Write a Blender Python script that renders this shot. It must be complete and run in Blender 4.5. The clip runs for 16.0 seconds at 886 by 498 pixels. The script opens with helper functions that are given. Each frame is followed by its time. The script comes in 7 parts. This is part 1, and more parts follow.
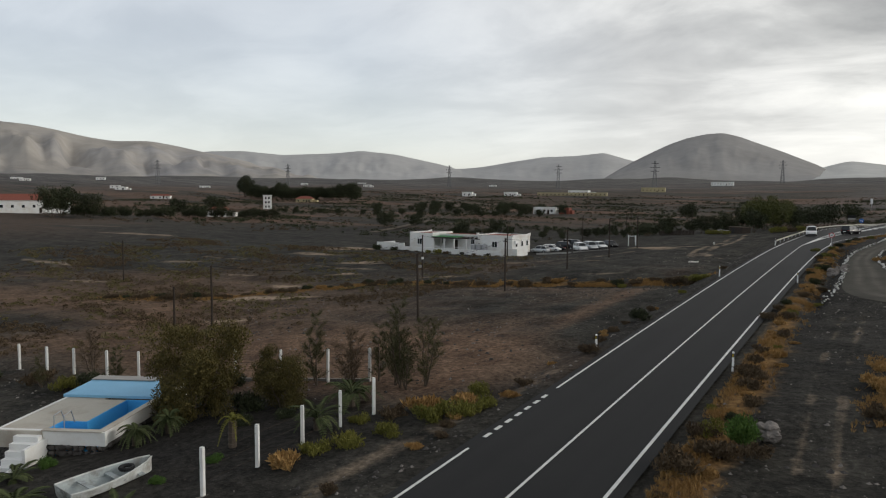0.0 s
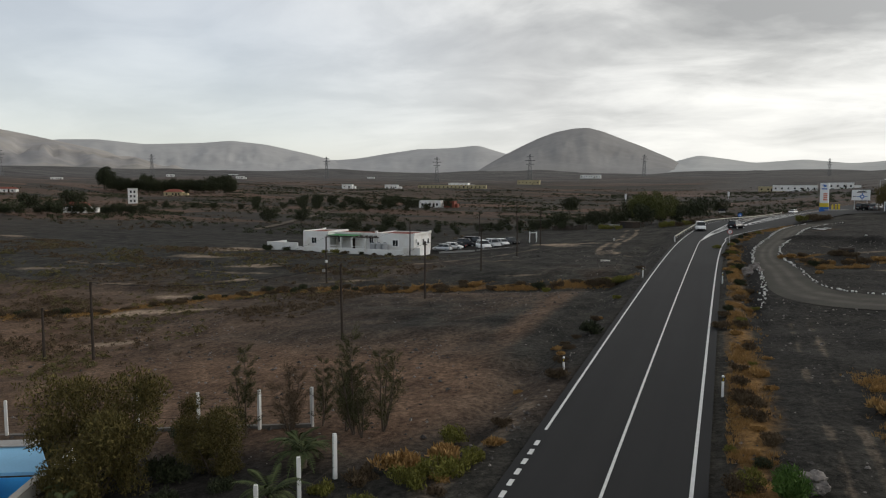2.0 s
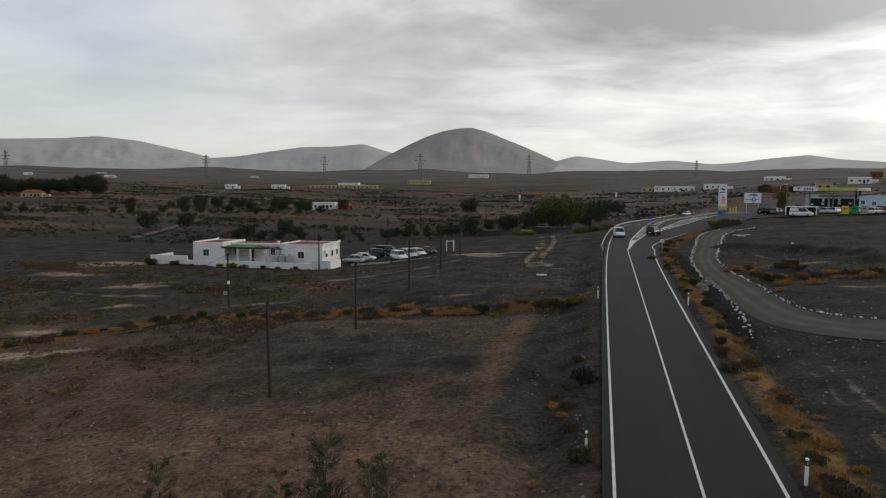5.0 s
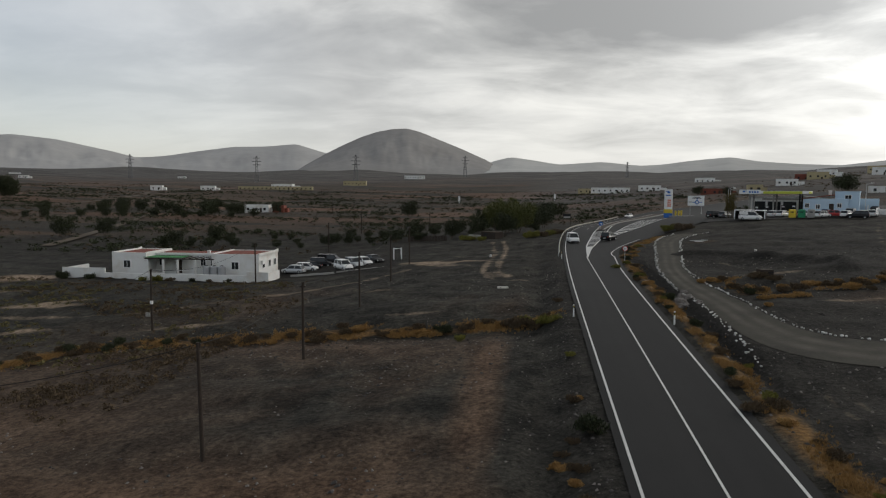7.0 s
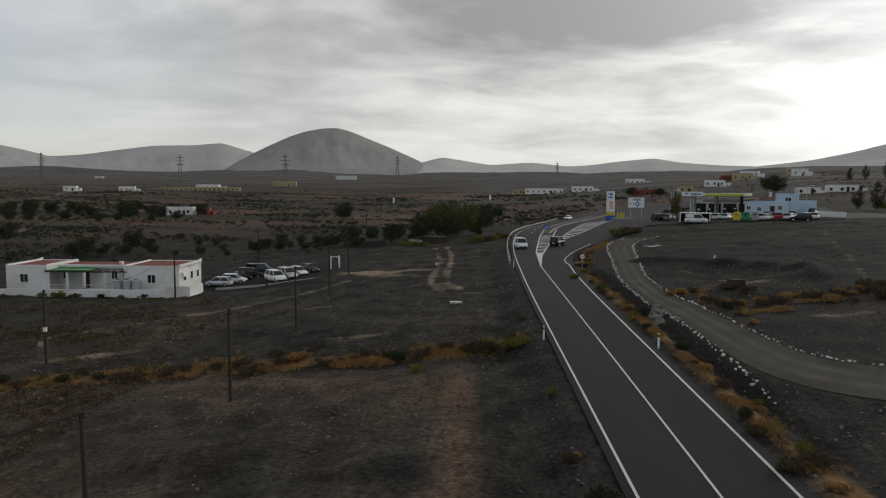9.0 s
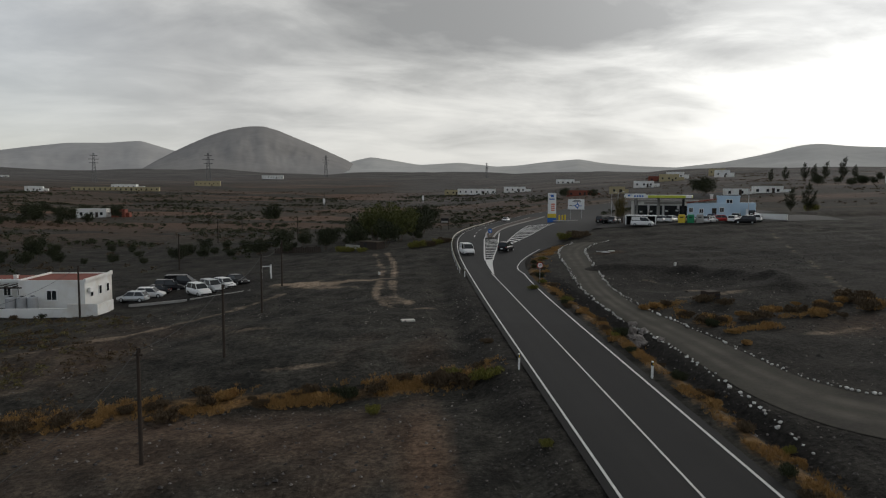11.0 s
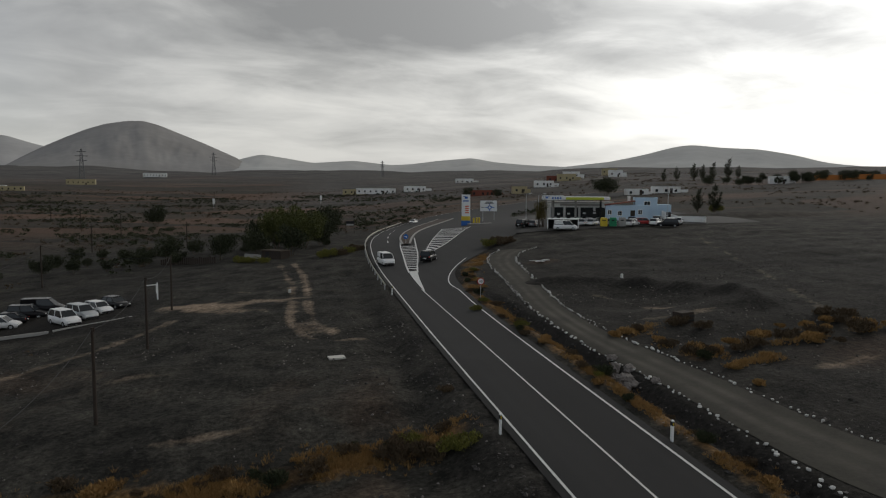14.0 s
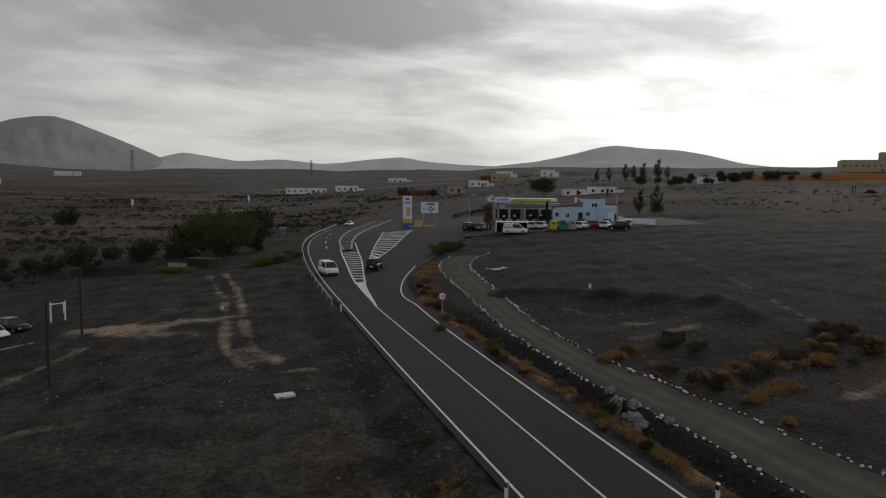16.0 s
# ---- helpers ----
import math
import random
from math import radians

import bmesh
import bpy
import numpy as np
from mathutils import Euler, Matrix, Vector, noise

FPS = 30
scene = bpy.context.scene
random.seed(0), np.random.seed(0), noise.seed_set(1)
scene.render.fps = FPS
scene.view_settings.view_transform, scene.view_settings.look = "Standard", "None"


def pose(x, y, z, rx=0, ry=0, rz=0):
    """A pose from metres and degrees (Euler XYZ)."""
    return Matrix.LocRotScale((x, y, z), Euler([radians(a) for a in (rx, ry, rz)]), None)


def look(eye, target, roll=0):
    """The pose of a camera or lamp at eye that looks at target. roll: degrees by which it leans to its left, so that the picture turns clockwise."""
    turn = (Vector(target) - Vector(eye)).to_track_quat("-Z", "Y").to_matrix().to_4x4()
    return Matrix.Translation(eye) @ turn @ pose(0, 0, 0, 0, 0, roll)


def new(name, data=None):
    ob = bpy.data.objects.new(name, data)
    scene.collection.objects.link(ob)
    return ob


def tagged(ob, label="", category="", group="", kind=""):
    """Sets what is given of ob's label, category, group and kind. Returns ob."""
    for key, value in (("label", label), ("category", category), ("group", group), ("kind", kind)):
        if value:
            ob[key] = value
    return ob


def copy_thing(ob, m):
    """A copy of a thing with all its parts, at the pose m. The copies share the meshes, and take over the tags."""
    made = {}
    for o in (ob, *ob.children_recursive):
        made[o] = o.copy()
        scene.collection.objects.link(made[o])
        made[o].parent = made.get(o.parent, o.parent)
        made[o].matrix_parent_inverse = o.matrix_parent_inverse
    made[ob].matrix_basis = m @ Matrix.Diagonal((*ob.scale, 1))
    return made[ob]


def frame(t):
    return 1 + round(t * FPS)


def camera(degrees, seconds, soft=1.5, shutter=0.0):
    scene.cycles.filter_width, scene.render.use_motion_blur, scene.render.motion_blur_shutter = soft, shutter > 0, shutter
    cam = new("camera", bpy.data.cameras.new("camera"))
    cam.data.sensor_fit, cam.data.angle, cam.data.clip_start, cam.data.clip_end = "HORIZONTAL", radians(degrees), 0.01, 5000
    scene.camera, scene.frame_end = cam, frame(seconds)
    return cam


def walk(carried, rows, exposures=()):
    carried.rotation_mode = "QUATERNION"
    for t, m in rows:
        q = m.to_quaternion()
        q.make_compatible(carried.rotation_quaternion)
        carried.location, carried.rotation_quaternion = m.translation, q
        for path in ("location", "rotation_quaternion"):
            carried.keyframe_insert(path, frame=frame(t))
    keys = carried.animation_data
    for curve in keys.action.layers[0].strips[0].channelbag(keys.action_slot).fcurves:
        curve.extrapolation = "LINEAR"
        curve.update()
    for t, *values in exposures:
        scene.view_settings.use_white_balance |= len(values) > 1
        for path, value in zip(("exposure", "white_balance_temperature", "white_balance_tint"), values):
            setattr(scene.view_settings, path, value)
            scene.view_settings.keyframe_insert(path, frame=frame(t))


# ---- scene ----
cam = camera(65.3, 16.0, 1.15)
METRES, EYE, TILT, LEAN, TURN = 63.0, 11.0, -0.5, -4.25, 32.7
ROWS = [
    (0.0, 0.0, 0.0, 0.0, -0.26, -3.73, 4.0),
    (0.5, -0.0175, 0.0238, 0.0051, -2.89, -4.22, 4.02),
    (1.0, -0.0337, 0.0482, 0.0101, -5.52, -4.6, 4.06),
    (1.5, -0.048, 0.0737, 0.015, -8.15, -4.89, 4.06),
    (2.0, -0.061, 0.1002, 0.0195, -10.53, -5.15, 4.06),
    (2.5, -0.0719, 0.1276, 0.0244, -12.46, -5.37, 4.05),
    (3.0, -0.0809, 0.1557, 0.0287, -14.31, -5.52, 4.04),
    (3.5, -0.0877, 0.1841, 0.0326, -15.97, -5.64, 4.03),
    (4.0, -0.0922, 0.2138, 0.0361, -17.36, -5.75, 4.01),
    (6.5, -0.0874, 0.3691, 0.0494, -23.97, -6.13, 3.84),
    (7.0, -0.0824, 0.4002, 0.0512, -25.37, -6.22, 3.83),
    (7.5, -0.0757, 0.4315, 0.0528, -26.78, -6.3, 3.8),
    (8.0, -0.0674, 0.4628, 0.0543, -28.18, -6.4, 3.77),
    (8.5, -0.0587, 0.4939, 0.0557, -29.6, -6.48, 3.76),
    (9.0, -0.0487, 0.5257, 0.0571, -31.04, -6.58, 3.7),
    (11.5, 0.0006, 0.6788, 0.0632, -38.39, -7.08, 3.39),
    (12.0, 0.011, 0.7077, 0.0645, -39.84, -7.2, 3.34),
    (12.5, 0.0222, 0.7369, 0.0656, -41.3, -7.29, 3.27),
    (13.0, 0.0347, 0.7659, 0.0667, -42.74, -7.4, 3.19),
    (13.5, 0.0468, 0.7947, 0.0681, -44.23, -7.51, 3.13),
    (14.0, 0.0598, 0.8229, 0.0694, -45.68, -7.6, 3.06),
    (14.5, 0.0742, 0.8511, 0.0702, -47.13, -7.71, 3.02),
    (15.0, 0.0887, 0.8788, 0.0714, -48.57, -7.79, 2.92),
    (15.5, 0.1042, 0.9068, 0.0721, -50.03, -7.88, 2.84),
    (16.0, 0.1195, 0.9344, 0.073, -51.5, -7.97, 2.74),
]
EXPOSURES = ((0, 0.2), (2, 0.17), (4, 0.08), (7, -0.07), (9, -0.15), (12.5, -0.33), (16, -0.5))
walk(cam, [(t, pose(0, 0, EYE, TILT, LEAN, TURN) @ pose(METRES * x, METRES * y, METRES * z, 90 + pitch, roll, yaw)) for t, x, y, z, yaw, pitch, roll in ROWS], EXPOSURES)

# ---- world and sun ----
SUN_AZ, SUN_EL = 52.0, 24.0
SUN_DIR = Vector((math.sin(radians(SUN_AZ)) * math.cos(radians(SUN_EL)), math.cos(radians(SUN_AZ)) * math.cos(radians(SUN_EL)), math.sin(radians(SUN_EL))))
sun = new("sun", bpy.data.lights.new("sun", "SUN"))
sun.data.energy, sun.data.angle, sun.data.color = 0.6, radians(14), (1.0, 0.93, 0.84)
sun.matrix_world = look((0, 0, 60), Vector((0, 0, 60)) - SUN_DIR)


class Nodes:
    """A small helper that adds nodes to a tree and links them."""

    def __init__(self, tree):
        self.tree = tree

    def add(self, kind, ins=None, **settings):
        node = self.tree.nodes.new(kind)
        for key, value in settings.items():
            setattr(node, key, value)
        for key, value in (ins or {}).items():
            if isinstance(value, bpy.types.NodeSocket):
                self.tree.links.new(value, node.inputs[key])
            else:
                node.inputs[key].default_value = value
        return node

    def math(self, op, a, b=0.0, c=None):
        ins = {0: a, 1: b}
        if c is not None:
            ins[2] = c
        return self.add("ShaderNodeMath", ins, operation=op).outputs[0]

    def mix(self, fac, a, b):
        return self.add("ShaderNodeMix", {0: fac, 6: a, 7: b}, data_type="RGBA").outputs[2]

    def noise(self, vec, scale, detail=4.0, rough=0.55, distort=0.0):
        return self.add("ShaderNodeTexNoise", {"Vector": vec, "Scale": scale, "Detail": detail, "Roughness": rough, "Distortion": distort}).outputs[0]

    def ramp(self, fac, stops):
        node = self.add("ShaderNodeValToRGB", {0: fac})
        el = node.color_ramp.elements
        while len(el) < len(stops):
            el.new(0.5)
        for e, (p, c) in zip(el, stops):
            e.position, e.color = p, (c if hasattr(c, "__len__") else (c, c, c, 1))
        return node.outputs[0]


def sky_world():
    world = bpy.data.worlds.new("sky")
    world.use_nodes = True
    scene.world = world
    world.node_tree.nodes.clear()
    n = Nodes(world.node_tree)
    sky = n.add("ShaderNodeTexSky", sky_type="NISHITA", sun_disc=False, sun_elevation=radians(SUN_EL), sun_rotation=radians(SUN_AZ))
    blue = n.add("ShaderNodeVectorMath", {0: sky.outputs[0], "Scale": 0.12}, operation="SCALE").outputs[0]
    way = n.add("ShaderNodeTexCoord").outputs["Generated"]
    sep = n.add("ShaderNodeSeparateXYZ", {0: way})
    up = n.math("MAXIMUM", sep.outputs[2], 0.0)
    flat = n.add("ShaderNodeVectorMath", {0: way, "Scale": n.math("DIVIDE", 1.0, n.math("ADD", up, 0.17))}, operation="SCALE").outputs[0]
    lay = n.add("ShaderNodeMapping", {"Vector": flat, "Rotation": (0, 0, radians(-28)), "Scale": (0.75, 1.0, 0.0)}).outputs[0]
    big = n.noise(lay, 0.75, 5.0, 0.5, 0.35)
    fine = n.noise(lay, 2.0, 8.0, 0.58, 0.45)
    cloud = n.math("ADD", n.math("MULTIPLY", big, 0.66), n.math("MULTIPLY", fine, 0.34))
    tone = n.ramp(cloud, [(0.39, (0.36, 0.363, 0.361, 1)), (0.46, (0.52, 0.522, 0.511, 1)), (0.52, (0.74, 0.738, 0.715, 1)), (0.60, (0.98, 0.97, 0.925, 1))])
    calm = n.ramp(n.add("ShaderNodeVectorMath", {0: way, 1: tuple(SUN_DIR)}, operation="DOT_PRODUCT").outputs["Value"], [(0.1, 0.6), (0.6, 0.0)])
    tone = n.mix(calm, tone, (0.74, 0.755, 0.78, 1))
    # a light veil of haze low over the horizon
    low = n.ramp(up, [(0.0, 1.0), (0.09, 0.45), (0.20, 0.0)])
    tone = n.mix(n.math("MULTIPLY", low, 0.8), tone, (0.80, 0.79, 0.75, 1))
    # thin cover away from the sun lets some blue through
    dot = n.add("ShaderNodeVectorMath", {0: way, 1: tuple(SUN_DIR)}, operation="DOT_PRODUCT").outputs["Value"]
    cover = n.ramp(dot, [(0.05, 0.62), (0.40, 0.95), (0.7, 0.98)])
    glow = n.math("POWER", n.math("MAXIMUM", dot, 0.0), 10.0)
    lift = n.math("MULTIPLY_ADD", glow, 2.6, 1.0)
    # unseen sky overhead is dimmed to keep the ground darker
    roof = n.ramp(up, [(0.34, 1.0), (0.62, 0.6)])
    lift = n.math("MULTIPLY", lift, roof)
    tone = n.add("ShaderNodeVectorMath", {0: tone, "Scale": lift}, operation="SCALE").outputs[0]
    full = n.mix(cover, blue, tone)
    bg = n.add("ShaderNodeBackground", {0: full, 1: 1.0})
    out = n.add("ShaderNodeOutputWorld")
    world.node_tree.links.new(bg.outputs[0], out.inputs[0])


sky_world()

# ---- materials ----


def surface(name, base, rough=0.8, metal=0.0, vary=0.25, scale=1.5, grain=0.15, grain_scale=18.0, bump=0.3, dirt=None, random_tone=0.0, spec=0.3):
    """A plain procedural surface: base colour with patches, grain and a fine relief. dirt: a second colour in patches."""
    mat = bpy.data.materials.new(name)
    mat.use_nodes = True
    n = Nodes(mat.node_tree)
    bsdf = mat.node_tree.nodes["Principled BSDF"]
    vec = n.add("ShaderNodeNewGeometry").outputs["Position"]
    patch = n.noise(vec, scale, 5.0, 0.6)
    fine = n.noise(vec, grain_scale, 3.0, 0.6)
    k = n.math("ADD", n.math("MULTIPLY_ADD", patch, 2 * vary, 1 - vary), n.math("MULTIPLY_ADD", fine, 2 * grain, -grain))
    if random_tone:
        k = n.math("ADD", k, n.math("MULTIPLY_ADD", n.add("ShaderNodeObjectInfo").outputs["Random"], 2 * random_tone, -random_tone))
    col = (*base, 1)
    if dirt:
        col = n.mix(n.ramp(n.noise(vec, scale * 0.6, 6.0, 0.65), [(0.48, 0.0), (0.66, 0.8)]), col, (*dirt, 1))
    both = n.add("ShaderNodeVectorMath", {0: col, "Scale": k}, operation="SCALE").outputs[0] if dirt else n.add("ShaderNodeVectorMath", {0: base, "Scale": k}, operation="SCALE").outputs[0]
    n.tree.links.new(both, bsdf.inputs["Base Color"])
    bsdf.inputs["Roughness"].default_value, bsdf.inputs["Metallic"].default_value = rough, metal
    bsdf.inputs["Specular IOR Level"].default_value = spec
    if bump:
        b = n.add("ShaderNodeBump", {"Height": fine, "Strength": bump, "Distance": 0.02}).outputs[0]
        n.tree.links.new(b, bsdf.inputs["Normal"])
    return mat


def soil_material():
    mat = bpy.data.materials.new("volcanic_soil")
    mat.use_nodes = True
    n = Nodes(mat.node_tree)
    bsdf = mat.node_tree.nodes["Principled BSDF"]
    pos = n.add("ShaderNodeNewGeometry").outputs["Position"]
    at = {k: n.add("ShaderNodeAttribute", attribute_name=k).outputs["Fac"] for k in ("brown", "pale", "straw", "dark", "far", "slope")}
    big = n.noise(pos, 0.035, 6.0, 0.6, 0.6)
    mid = n.noise(pos, 0.35, 6.0, 0.65, 0.3)
    fine = n.noise(pos, 3.2, 5.0, 0.7)
    grit = n.add("ShaderNodeTexVoronoi", {"Vector": pos, "Scale": 2.6}).outputs["Distance"]
    col = n.mix(n.ramp(mid, [(0.36, 0.0), (0.64, 1.0)]), (0.0175, 0.0167, 0.0143, 1), (0.060, 0.0560, 0.0465, 1))
    brown = n.mix(n.ramp(mid, [(0.34, 0.0), (0.66, 1.0)]), (0.098, 0.060, 0.039, 1), (0.215, 0.135, 0.086, 1))
    edge = n.math("ADD", at["brown"], n.math("MULTIPLY_ADD", big, 1.3, -0.62))
    col = n.mix(n.ramp(edge, [(0.25, 0.0), (0.8, 0.9)]), col, brown)
    pale = n.math("ADD", at["pale"], n.math("MULTIPLY_ADD", mid, 1.2, -0.75))
    col = n.mix(n.ramp(pale, [(0.2, 0.0), (0.75, 0.85)]), col, (0.35, 0.265, 0.19, 1))
    straw = n.math("ADD", at["straw"], n.math("MULTIPLY_ADD", mid, 1.6, -0.95))
    col = n.mix(n.ramp(straw, [(0.2, 0.0), (0.7, 0.85)]), col, (0.26, 0.145, 0.052, 1))
    col = n.mix(n.math("MULTIPLY", at["dark"], 0.85), col, (0.024, 0.0222, 0.0205, 1))
    # the far plain: small fields of different soils, dry scrub and bare slopes
    strips = n.noise(n.add("ShaderNodeMapping", {"Vector": pos, "Rotation": (0, 0, 0.25), "Scale": (0.007, 0.036, 0.0)}).outputs[0], 1.0, 7.0, 0.66, 0.5)
    plain = n.ramp(strips, [(0.36, (0.034, 0.033, 0.028, 1)), (0.45, (0.080, 0.066, 0.053, 1)), (0.52, (0.048, 0.043, 0.035, 1)), (0.58, (0.120, 0.084, 0.060, 1)), (0.66, (0.21, 0.125, 0.082, 1))])
    warp = n.add("ShaderNodeVectorMath", {0: pos, 1: n.add("ShaderNodeVectorMath", {0: n.add("ShaderNodeTexNoise", {"Vector": pos, "Scale": 0.02, "Detail": 4.0}).outputs["Color"], "Scale": 22.0}, operation="SCALE").outputs[0]}, operation="ADD").outputs[0]
    cells = n.add("ShaderNodeTexVoronoi", {"Vector": n.add("ShaderNodeMapping", {"Vector": warp, "Rotation": (0, 0, 0.18), "Scale": (0.011, 0.030, 0.0)}).outputs[0], "Scale": 1.0, "Randomness": 0.9}).outputs["Color"]
    plot = n.add("ShaderNodeSeparateColor", {0: cells}).outputs[0]
    fields = n.ramp(plot, [(0.0, (0.036, 0.034, 0.029, 1)), (0.40, (0.052, 0.045, 0.036, 1)), (0.55, (0.085, 0.064, 0.047, 1)), (0.72, (0.125, 0.078, 0.054, 1)), (0.90, (0.17, 0.098, 0.064, 1))])
    plain = n.mix(0.55, plain, fields)
    col = n.mix(at["far"], col, plain)
    # haze painted in as grey towards the hills; also grey soil behind the station
    hazed_soil = n.ramp(strips, [(0.36, (0.060, 0.058, 0.056, 1)), (0.50, (0.105, 0.100, 0.095, 1)), (0.64, (0.150, 0.140, 0.130, 1))])
    col = n.mix(at["slope"], col, hazed_soil)
    k = n.math("ADD", n.ramp(fine, [(0.30, 0.42), (0.50, 0.94), (0.70, 1.55)]), n.math("MULTIPLY_ADD", grit, -0.35, 0.12))
    drawn = n.noise(n.add("ShaderNodeMapping", {"Vector": pos, "Rotation": (0, 0, 0.12), "Scale": (0.8, 0.09, 0.0)}).outputs[0], 1.0, 6.0, 0.65, 1.6)
    k = n.math("MULTIPLY", k, n.ramp(drawn, [(0.36, 0.88), (0.52, 0.99), (0.66, 1.14)]))
    spots = n.ramp(n.noise(pos, 7.0, 2.0, 0.5), [(0.66, 0.0), (0.74, 0.6)])
    col = n.add("ShaderNodeVectorMath", {0: col, "Scale": k}, operation="SCALE").outputs[0]
    col = n.mix(n.math("MULTIPLY", spots, 0.5), col, (0.21, 0.175, 0.145, 1))
    n.tree.links.new(col, bsdf.inputs["Base Color"])
    bsdf.inputs["Roughness"].default_value, bsdf.inputs["Specular IOR Level"].default_value = 0.95, 0.1
    h = n.math("ADD", n.math("MULTIPLY", fine, 0.6), n.math("MULTIPLY", mid, 1.2))
    n.tree.links.new(n.add("ShaderNodeBump", {"Height": h, "Strength": 0.7, "Distance": 0.25}).outputs[0], bsdf.inputs["Normal"])
    return mat


def asphalt_material(name, base):
    mat = bpy.data.materials.new(name)
    mat.use_nodes = True
    n = Nodes(mat.node_tree)
    bsdf = mat.node_tree.nodes["Principled BSDF"]
    pos = n.add("ShaderNodeNewGeometry").outputs["Position"]
    along = n.add("ShaderNodeMapping", {"Vector": pos, "Scale": (1.1, 0.03, 0.0)}).outputs[0]
    lanes, wear, grit = n.noise(along, 1.0, 4.0, 0.55), n.noise(pos, 0.25, 5.0, 0.6), n.noise(pos, 22.0, 3.0, 0.7)
    k = n.math("ADD", n.math("MULTIPLY_ADD", lanes, 0.55, 0.45), n.math("MULTIPLY_ADD", wear, 0.45, -0.02))
    k = n.math("ADD", k, n.math("MULTIPLY_ADD", grit, 0.3, -0.15))
    # the near stretch was laid anew, up to a straight seam across the road
    there = n.add("ShaderNodeSeparateXYZ", {0: pos})
    k = n.math("MULTIPLY", k, n.math("MULTIPLY_ADD", n.math("GREATER_THAN", n.math("MULTIPLY_ADD", there.outputs[0], 0.28, there.outputs[1]), 88.2), 0.22, 1.0))
    n.tree.links.new(n.add("ShaderNodeVectorMath", {0: base, "Scale": k}, operation="SCALE").outputs[0], bsdf.inputs["Base Color"])
    bsdf.inputs["Roughness"].default_value, bsdf.inputs["Specular IOR Level"].default_value = 0.85, 0.25
    n.tree.links.new(n.add("ShaderNodeBump", {"Height": grit, "Strength": 0.3, "Distance": 0.01}).outputs[0], bsdf.inputs["Normal"])
    return mat


def track_material():
    mat = surface("track_dirt", (0.064, 0.060, 0.050), 0.95, vary=0.35, scale=0.5, grain=0.25, grain_scale=5.0, bump=0.6, dirt=(0.050, 0.046, 0.041), spec=0.1)
    n = Nodes(mat.node_tree)
    bsdf = mat.node_tree.nodes["Principled BSDF"]
    old = bsdf.inputs["Base Color"].links[0].from_socket
    pos = n.add("ShaderNodeNewGeometry").outputs["Position"]
    ruts = n.add("ShaderNodeAttribute", attribute_name="rut").outputs["Fac"]
    worn = n.math("MULTIPLY", ruts, n.ramp(n.noise(pos, 0.35, 6.0, 0.65), [(0.36, 0.15), (0.62, 1.0)]))
    n.tree.links.new(n.mix(worn, old, (0.118, 0.108, 0.090, 1)), bsdf.inputs["Base Color"])
    return mat


def glass_material(name, tint):
    mat = surface(name, tint, 0.12, 0.0, 0.1, 1.0, 0.0, 5.0, 0.0, spec=0.45)
    return mat


def leaf_material(name, a, b):
    mat = bpy.data.materials.new(name)
    mat.use_nodes = True
    n = Nodes(mat.node_tree)
    bsdf = mat.node_tree.nodes["Principled BSDF"]
    r = n.add("ShaderNodeNewGeometry").outputs["Random Per Island"]
    o = n.add("ShaderNodeObjectInfo").outputs["Random"]
    f = n.math("ADD", n.math("MULTIPLY", r, 0.7), n.math("MULTIPLY", o, 0.3))
    n.tree.links.new(n.mix(f, (*a, 1), (*b, 1)), bsdf.inputs["Base Color"])
    bsdf.inputs["Roughness"].default_value, bsdf.inputs["Specular IOR Level"].default_value = 0.8, 0.15
    return mat


SOIL = soil_material()
ASPHALT = asphalt_material("asphalt", (0.0172, 0.0172, 0.0174))
OLD_ASPHALT = asphalt_material("old_asphalt", (0.036, 0.035, 0.033))
ROAD_PAINT = surface("road_paint", (0.62, 0.62, 0.60), 0.7, vary=0.25, scale=2.5, grain=0.15, bump=0.1)
TRACK_DIRT = track_material()
WHITE_WALL = surface("white_plaster", (0.76, 0.76, 0.74), 0.9, vary=0.08, scale=0.6, grain=0.05, bump=0.2, dirt=(0.62, 0.58, 0.52))
BLUE_WALL = surface("pale_blue_plaster", (0.50, 0.63, 0.74), 0.9, vary=0.07, scale=0.5, grain=0.05, bump=0.2)
TERRACOTTA = surface("terracotta", (0.20, 0.062, 0.042), 0.9, vary=0.3, scale=1.2, grain=0.2, bump=0.5)
GREEN_ROOF = surface("green_sheet", (0.075, 0.24, 0.10), 0.6, vary=0.2, scale=1.0, bump=0.2)
DARK_WOOD = surface("weathered_wood", (0.045, 0.034, 0.027), 0.9, vary=0.35, scale=2.0, grain=0.3, bump=0.6)
BLACK = surface("black_plastic", (0.015, 0.015, 0.016), 0.6, vary=0.2, bump=0.0)
RUBBER = surface("rubber", (0.018, 0.018, 0.018), 0.85, vary=0.2, bump=0.0)
STEEL = surface("galvanised_steel", (0.48, 0.49, 0.50), 0.5, 0.7, vary=0.2, bump=0.1)
WHITE_PAINT = surface("white_paint", (0.80, 0.80, 0.79), 0.45, vary=0.06, bump=0.0)
GLASS = glass_material("dark_glass", (0.02, 0.024, 0.027))
CONCRETE = surface("concrete", (0.33, 0.32, 0.30), 0.9, vary=0.25, scale=1.0, grain=0.15, bump=0.5)
OLD_CONCRETE = surface("dirty_concrete", (0.15, 0.14, 0.125), 0.95, vary=0.35, scale=1.0, grain=0.2, bump=0.6)
LIME = surface("lime_yellow_panel", (0.50, 0.55, 0.06), 0.5, vary=0.1, bump=0.0)
YELLOW = surface("yellow_plastic", (0.62, 0.46, 0.04), 0.5, vary=0.12, bump=0.0)
